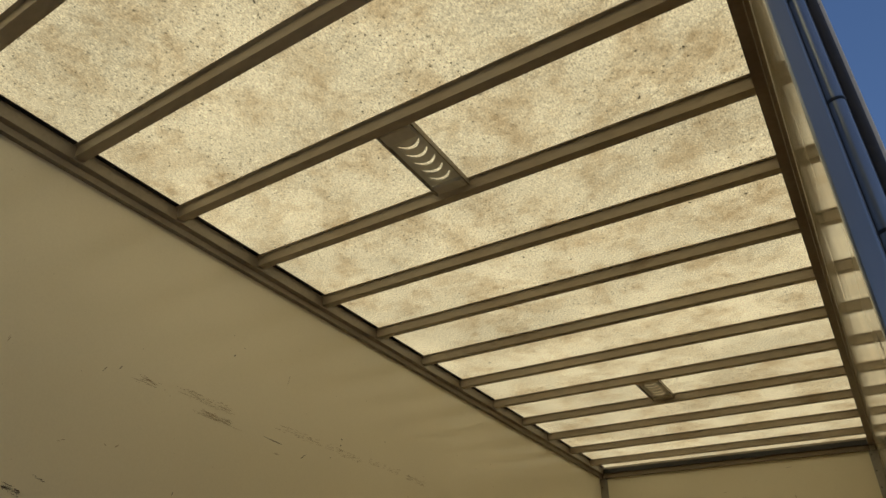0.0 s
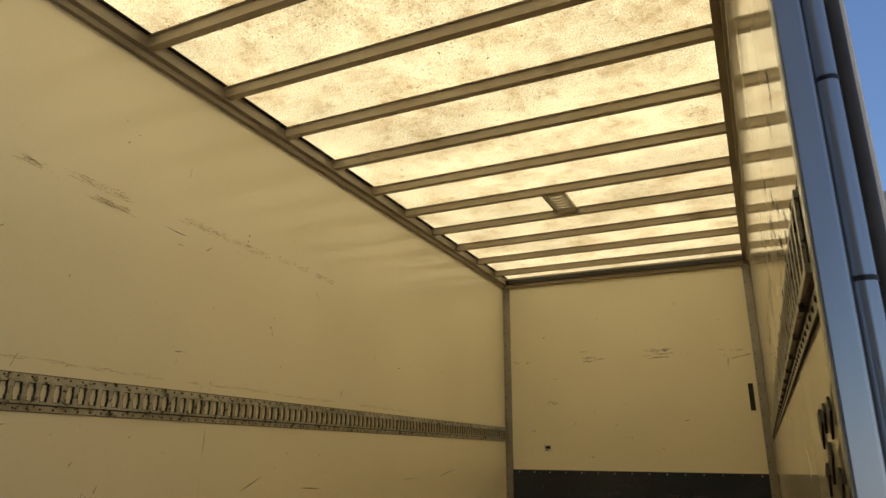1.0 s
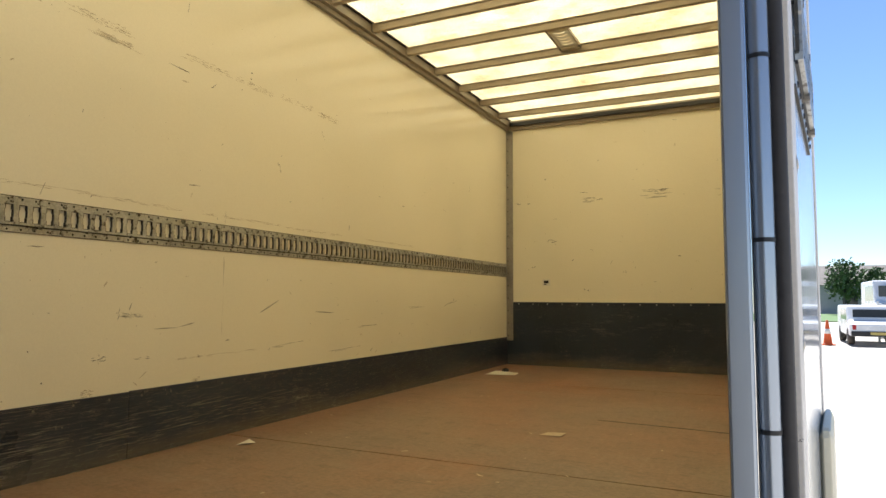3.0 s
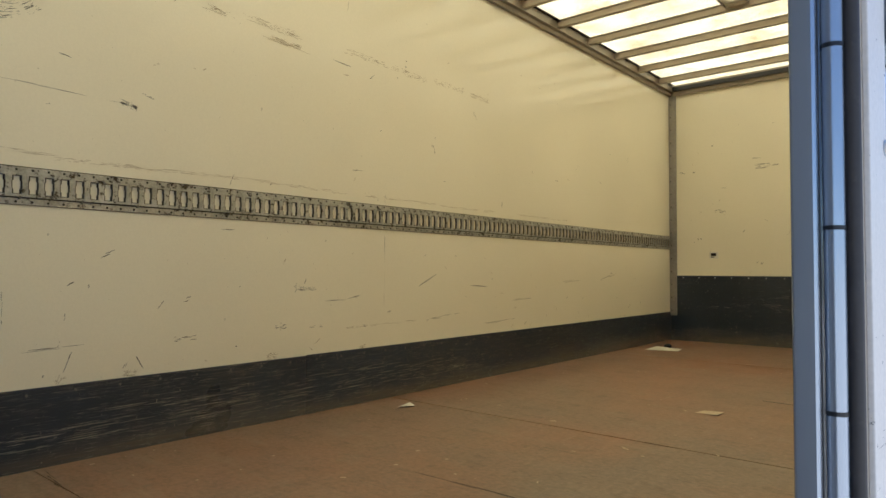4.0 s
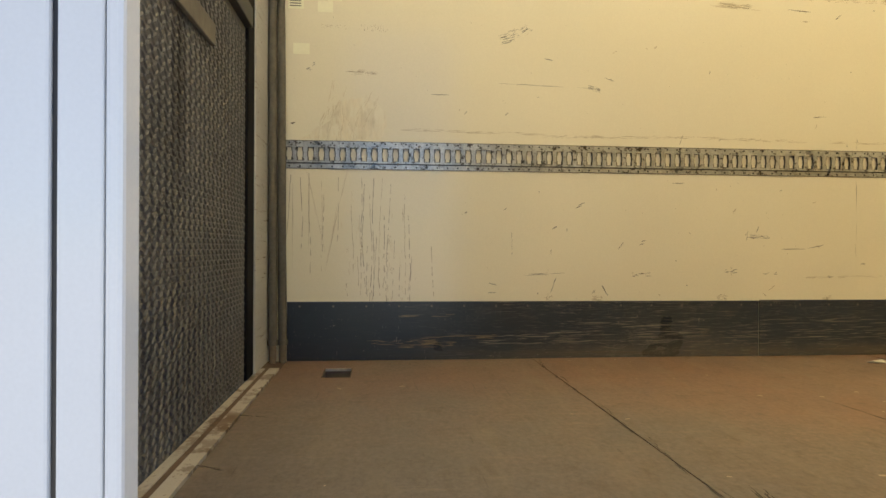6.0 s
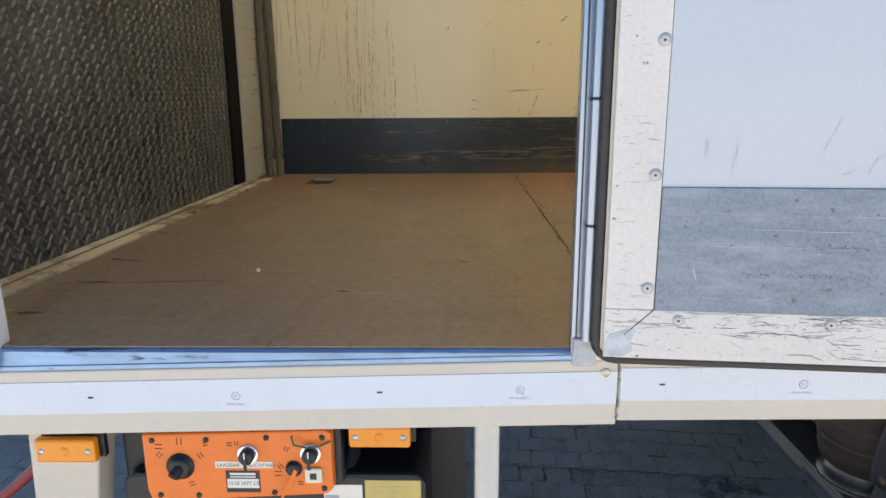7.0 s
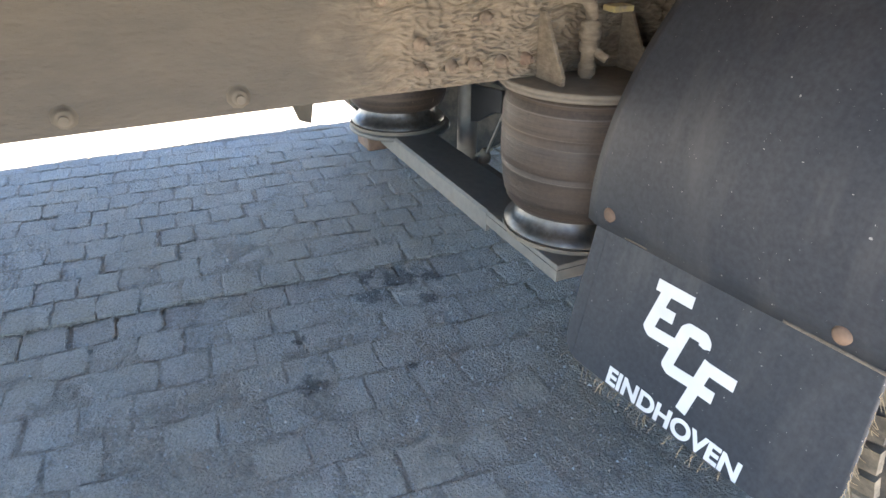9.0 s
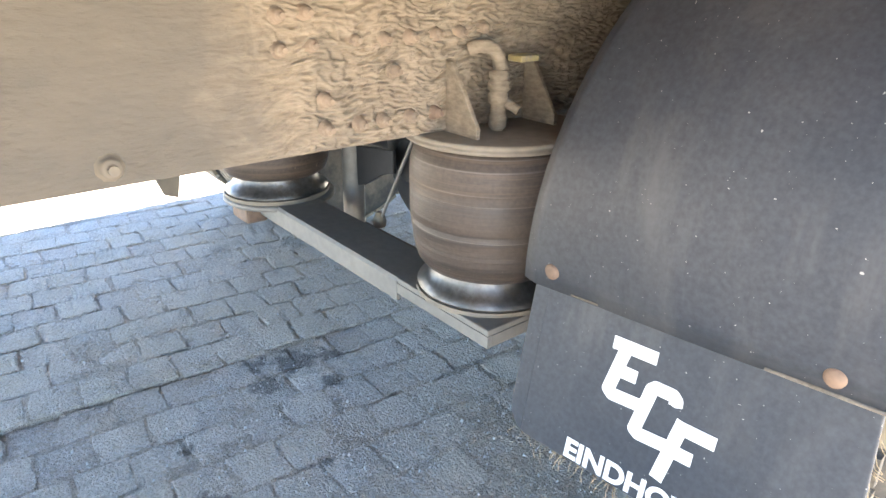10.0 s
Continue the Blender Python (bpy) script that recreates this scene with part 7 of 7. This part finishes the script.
# clusters of dark rubbed rubber tongues on the glossy wall, just inside the door post
rw = random.Random(33)
for row in range(15):
    for col in range(5):
        y, z = 0.785 + col * 0.068 + rw.uniform(-0.006, 0.006), 1.07 + row * 0.054 + (0.012 if col % 2 else 0) + rw.uniform(-0.008, 0.008)
        if row % 4 == 3 and rw.random() < 0.6:
            continue
        bm = bmesh.new()
        a, b = rw.uniform(0.018, 0.028), rw.uniform(0.02, 0.034)
        prism(bm, [(y - a, z), (y - a * 0.4, z + b * 0.55), (y + a * 0.3, z + b * 0.4), (y + a, z + b * 0.1), (y + a * 0.6, z - b * 0.5), (y + a * 0.1, z - b), (y - a * 0.3, z - b * 0.45)], "x", XR - 0.003, XR - 0.0003, 0.0008)
        part("rubber_mark", bm, RUBBER, wall_right)
for z in (1.09, 1.27, 1.42, 1.57, 1.69, 1.79, 1.86):
    bm = bmesh.new()
    lathe(bm, (XR, 0.775, z), [(0.013, 0.0), (0.011, -0.002), (0.005, -0.0035), (0.001, -0.004)], 12, "x")
    part("rubber_stud", bm, RUBBER, wall_right)

# scratches, pale specks and pitted lines of the leaf's kick plate
smear(leaf, "x", 0.001, 0.14, 1.127, 0.028, 0.0025, 1, WHITE_PRINT, -75, 2, "scratch")
smear(leaf, "x", 0.001, 0.55, 1.105, 0.17, 0.0025, 1, WHITE_PRINT, 1, 3, "scratch")
for y, z, w, n in ((0.33, 1.2, 0.4, 3), (0.3, 1.175, 0.35, 3), (0.5, 1.22, 0.3, 3), (0.62, 1.15, 0.12, 6), (0.2, 1.1, 0.1, 5)):
    smear(leaf, "x", 0.001, y, z, w, 0.004, n, SCUFF_GREY, 0, int(y * 100), "scratch")
rp = random.Random(17)
for mat, spots in ((WHITE_PRINT, [(rp.gauss(0.46, 0.06), rp.gauss(1.2, 0.022)) for k in range(110)]), (DARK, [(0.2 + 0.32 * rp.random(), 1.135 + rp.gauss(0, 0.0022)) for k in range(90)] + [(0.28 + 0.09 * rp.random(), 1.176 + rp.gauss(0, 0.004)) for k in range(40)])):
    bm = bmesh.new()
    for y, z in spots:
        if not (0.1 < y < 0.74 and 1.09 < z < 1.25):
            continue
        a, b = rp.uniform(0.0005, 0.0012), rp.uniform(0.0004, 0.0009)
        bm.faces.new([bm.verts.new((0.0016, y + a * math.cos(q * 1.05), z + b * math.sin(q * 1.05))) for q in range(6)])
    tagged(part("paint_specks" if mat is WHITE_PRINT else "pits", bm, mat, leaf), kind="stuff")
for y, z, w, n, a in ((0.2, 1.75, 0.03, 2, 80), (0.19, 1.74, 0.03, 2, 85), (0.25, 1.6, 0.025, 1, 30), (0.3, 1.33, 0.03, 2, 70), (0.14, 1.3, 0.03, 2, 88), (0.18, 1.3, 0.03, 2, 88), (0.45, 1.36, 0.08, 3, 88), (0.47, 1.3, 0.05, 4, 85), (0.36, 1.29, 0.03, 3, 60), (0.41, 1.29, 0.04, 4, 50), (0.5, 1.55, 0.04, 2, 86), (0.55, 1.5, 0.05, 2, 86), (0.33, 1.28, 0.02, 3, 20)):
    smear(leaf, "x", -0.002, y, z, w, 0.006, n, SCUFF_GREY, a, int(y * 100) + 7, "scuff")

# ---- front end of the truck, hidden behind the box, added to block the sun ----
cab = thing("truck_cab", (-1.1, 7.6, 0.4), "plain white cab, unseen, added in front of the cargo box", "truck cab")
bm = bmesh.new()
box(bm, -2.3, 0.1, 6.85, 8.6, 0.45, 3.0, 0.12)
part("shell", bm, WHITE, cab)
for x in (-2.2, -0.15):
    bm = bmesh.new()
    lathe(bm, (x, 7.9, 0.405), [(0.2, 0), (0.39, 0), (0.405, 0.03), (0.405, 0.22), (0.39, 0.25), (0.2, 0.25)], 32, "x")
    part("wheel", bm, TYRE, cab)

# ---- yard beyond ----
def block_vehicle(name, x, y, w, l, h, paint, label, category, nose=0.0, turn=0.0):
    v = thing(name, (x, y, 0), label, category)
    bm = bmesh.new()
    prism(bm, [(-l / 2, 0.35), (-l / 2, h * 0.55), (-l / 2 + nose, h * 0.62), (-l / 2 + nose * 1.7, h), (l / 2 - 0.15, h), (l / 2, h * 0.6), (l / 2, 0.35)], "x", -w / 2, w / 2, 0.08)
    bmesh.ops.transform(bm, matrix=Matrix.Translation((x, y, 0)), verts=bm.verts)
    part("body", bm, paint, v)
    part("side_window", boxes((x - w / 2 - 0.004, x - w / 2 + 0.02, y - l / 2 + nose * 1.6 + 0.1, y + l * 0.2, h * 0.62, h * 0.9), bevel=0.01), GLASS, v)
    part("rear_window", boxes((x - w * 0.4, x + w * 0.4, y - l / 2 + nose * 1.2 - 0.03, y - l / 2 + nose * 1.2 + 0.03, h * 0.64, h * 0.9), bevel=0.01), GLASS, v)
    for sx in (-1, 1):
        for sy in (-0.32, 0.32):
            bm = bmesh.new()
            xo = x + sx * (w / 2 - 0.1)
            lathe(bm, (xo, y + sy * l, 0.33), [(0.18, -0.11), (0.31, -0.11), (0.33, -0.06), (0.33, 0.06), (0.31, 0.11), (0.18, 0.11)], 24, "x")
            part("wheel", bm, TYRE, v)
    for sx in (-1, 1):
        part("rear_light", boxes((x + sx * w * 0.42 - 0.06, x + sx * w * 0.42 + 0.06, y - l / 2 - 0.012, y - l / 2 + 0.02, h * 0.4, h * 0.52), bevel=0.008), REDLENS, v)
    part("bumper", boxes((x - w * 0.48, x + w * 0.48, y - l / 2 - 0.06, y - l / 2 + 0.05, 0.36, 0.55), bevel=0.03), BLACKP, v)
    part("plate_bar", boxes((x - 0.26, x + 0.26, y - l / 2 - 0.07, y - l / 2 - 0.062, 0.42, 0.52)), YELLOW, v)
    return v


GLASS = plain("dark_vehicle_glass", (0.03, 0.035, 0.04), 0.08, var=0.1)
REDLENS = plain("red_lens", (0.4, 0.02, 0.02), 0.2)
BLUEPAINT = plain("blue_car_paint", (0.05, 0.12, 0.28), 0.2, var=0.05)
DARKPAINT = plain("dark_truck_paint", (0.06, 0.075, 0.1), 0.25, var=0.1)
VANWHITE = plain("white_van_paint", (0.75, 0.75, 0.75), 0.25, var=0.04)
CONE = plain("orange_cone", (0.75, 0.12, 0.02), 0.5)
GRASS = plain("grass_verge", (0.07, 0.13, 0.035), 0.9, var=0.3, big=1.0)
BRICKWALL = plain("grey_building_cladding", (0.35, 0.36, 0.38), 0.6, var=0.06)
ROOFTILE = plain("dark_roof_tiles", (0.1, 0.085, 0.08), 0.8, var=0.15)
block_vehicle("white_van", 6.1, 41.0, 2.0, 5.4, 2.7, VANWHITE, "white delivery van parked behind the fence", "van", 0.5)
block_vehicle("blue_car", 6.0, 35.0, 1.8, 4.3, 1.45, BLUEPAINT, "blue car parked behind the fence", "car", 0.6)
block_vehicle("white_car", 3.9, 31.0, 1.8, 4.4, 1.5, VANWHITE, "white car parked in the yard", "car", 0.6)
block_vehicle("dark_truck", 4.9, 18.5, 2.5, 6.0, 3.3, DARKPAINT, "dark blue truck parked in the yard", "truck", 0.2)
fence = thing("yard_fence", (8.0, 32.5, 0), "galvanised bar fence at the edge of the yard", "fence")
for x in np.arange(4.4, 14.0, 2.4):
    part("post", boxes((x - 0.04, x + 0.04, 32.46, 32.54, -0.01, 1.65)), GREY_POST, fence)
part("top_rail", boxes((4.4, 14.0, 32.48, 32.52, 1.5, 1.55)), GREY_POST, fence)
part("bottom_rail", boxes((4.4, 14.0, 32.48, 32.52, 0.12, 0.17)), GREY_POST, fence)
bars = bmesh.new()
for k in range(80):
    tube(bars, (4.45 + k * 0.12, 32.5, 0.1), (4.45 + k * 0.12, 32.5, 1.58), 0.012, n=5)
tagged(part("bars", bars, GREY_POST, fence), kind="stuff")
cone = thing("traffic_cone", (2.3, 29.2, 0), "orange and white traffic cone standing in the yard", "traffic cone")
bm = bmesh.new()
lathe(bm, (2.3, 29.2, 0), [(0.2, 0.03), (0.16, 0.04), (0.13, 0.3), (0.1, 0.5), (0.04, 0.92), (0.03, 0.93)], 20)
part("cone", bm, CONE, cone)
bm = bmesh.new()
lathe(bm, (2.3, 29.2, 0), [(0.118, 0.42), (0.121, 0.42), (0.092, 0.6), (0.089, 0.6)], 20)
part("white_band", bm, WHITE_EDGE, cone)
part("foot", boxes((2.05, 2.55, 28.95, 29.45, -0.008, 0.035), bevel=0.01), CONE, cone)
house = thing("house", (13.0, 95.0, 0), "low grey building with a dark pitched roof", "building")
part("wall", boxes((6.5, 30.0, 95.0, 103.0, 0, 3.6)), BRICKWALL, house)
bm = bmesh.new()
prism(bm, [(94.6, 3.6), (99.0, 6.2), (103.4, 3.6)], "x", 6.0, 30.5)
part("roof", bm, ROOFTILE, house)
for x in (9.0, 13.0, 17.0, 21.0):
    wdw = part("window", boxes((x, x + 1.6, 94.95, 95.05, 1.2, 2.6)), GLASS, house)
structure("verge", boxes((-40, 60, 60, 92, -0.007, 0.05)), GRASS, "strip of mown grass behind the yard", "grass")


def tree(x, y, h, seed):
    r = random.Random(seed)
    t = thing("tree", (x, y, 0), "leafy green tree behind the yard", "tree", "trees behind the yard")
    bm = bmesh.new()
    tube(bm, (x, y, 0), (x + 0.1, y, h * 0.5), 0.22, 0.1, 10)
    for k in range(6):
        a = k * 1.05
        tube(bm, (x + 0.05, y, h * (0.3 + 0.03 * k)), (x + math.cos(a) * h * 0.25, y + math.sin(a) * h * 0.25, h * (0.55 + 0.05 * k)), 0.08, 0.02, 6)
    part("trunk", bm, DARK, t)
    vs, fs = [], []
    for k in range(1500):
        a, b, c = r.uniform(0, 6.28), math.acos(r.uniform(-1, 1)), r.random() ** 0.4
        lump = 1 + 0.25 * math.sin(3 * a + seed) * math.sin(2 * b)
        px = x + h * 0.32 * c * lump * math.sin(b) * math.cos(a)
        py = y + h * 0.32 * c * lump * math.sin(b) * math.sin(a)
        pz = h * 0.62 + h * 0.36 * c * lump * math.cos(b)
        s = r.uniform(0.12, 0.3)
        n = Vector((r.uniform(-1, 1), r.uniform(-1, 1), r.uniform(-1, 1))).normalized()
        u = n.orthogonal().normalized() * s
        v = n.cross(u)
        i = len(vs)
        for q in (u, v * 0.6, -u, -v * 0.6):
            vs.append(tuple(Vector((px, py, pz)) + q))
        fs.append((i, i + 1, i + 2, i + 3))
    me = bpy.data.meshes.new("crown")
    me.from_pydata(vs, [], fs)
    me.materials.append(GREEN)
    ob = new("crown", me)
    ob.parent = t
    ob.matrix_parent_inverse = Matrix.Translation(t.location).inverted()


for k, (x, y, h) in enumerate(((8.6, 88, 6.5), (11.5, 89, 5.5), (16, 90, 7.5), (20, 88, 6), (27, 91, 8), (-14, 90, 8), (40, 90, 8))):
    tree(x, y, h, k + 3)
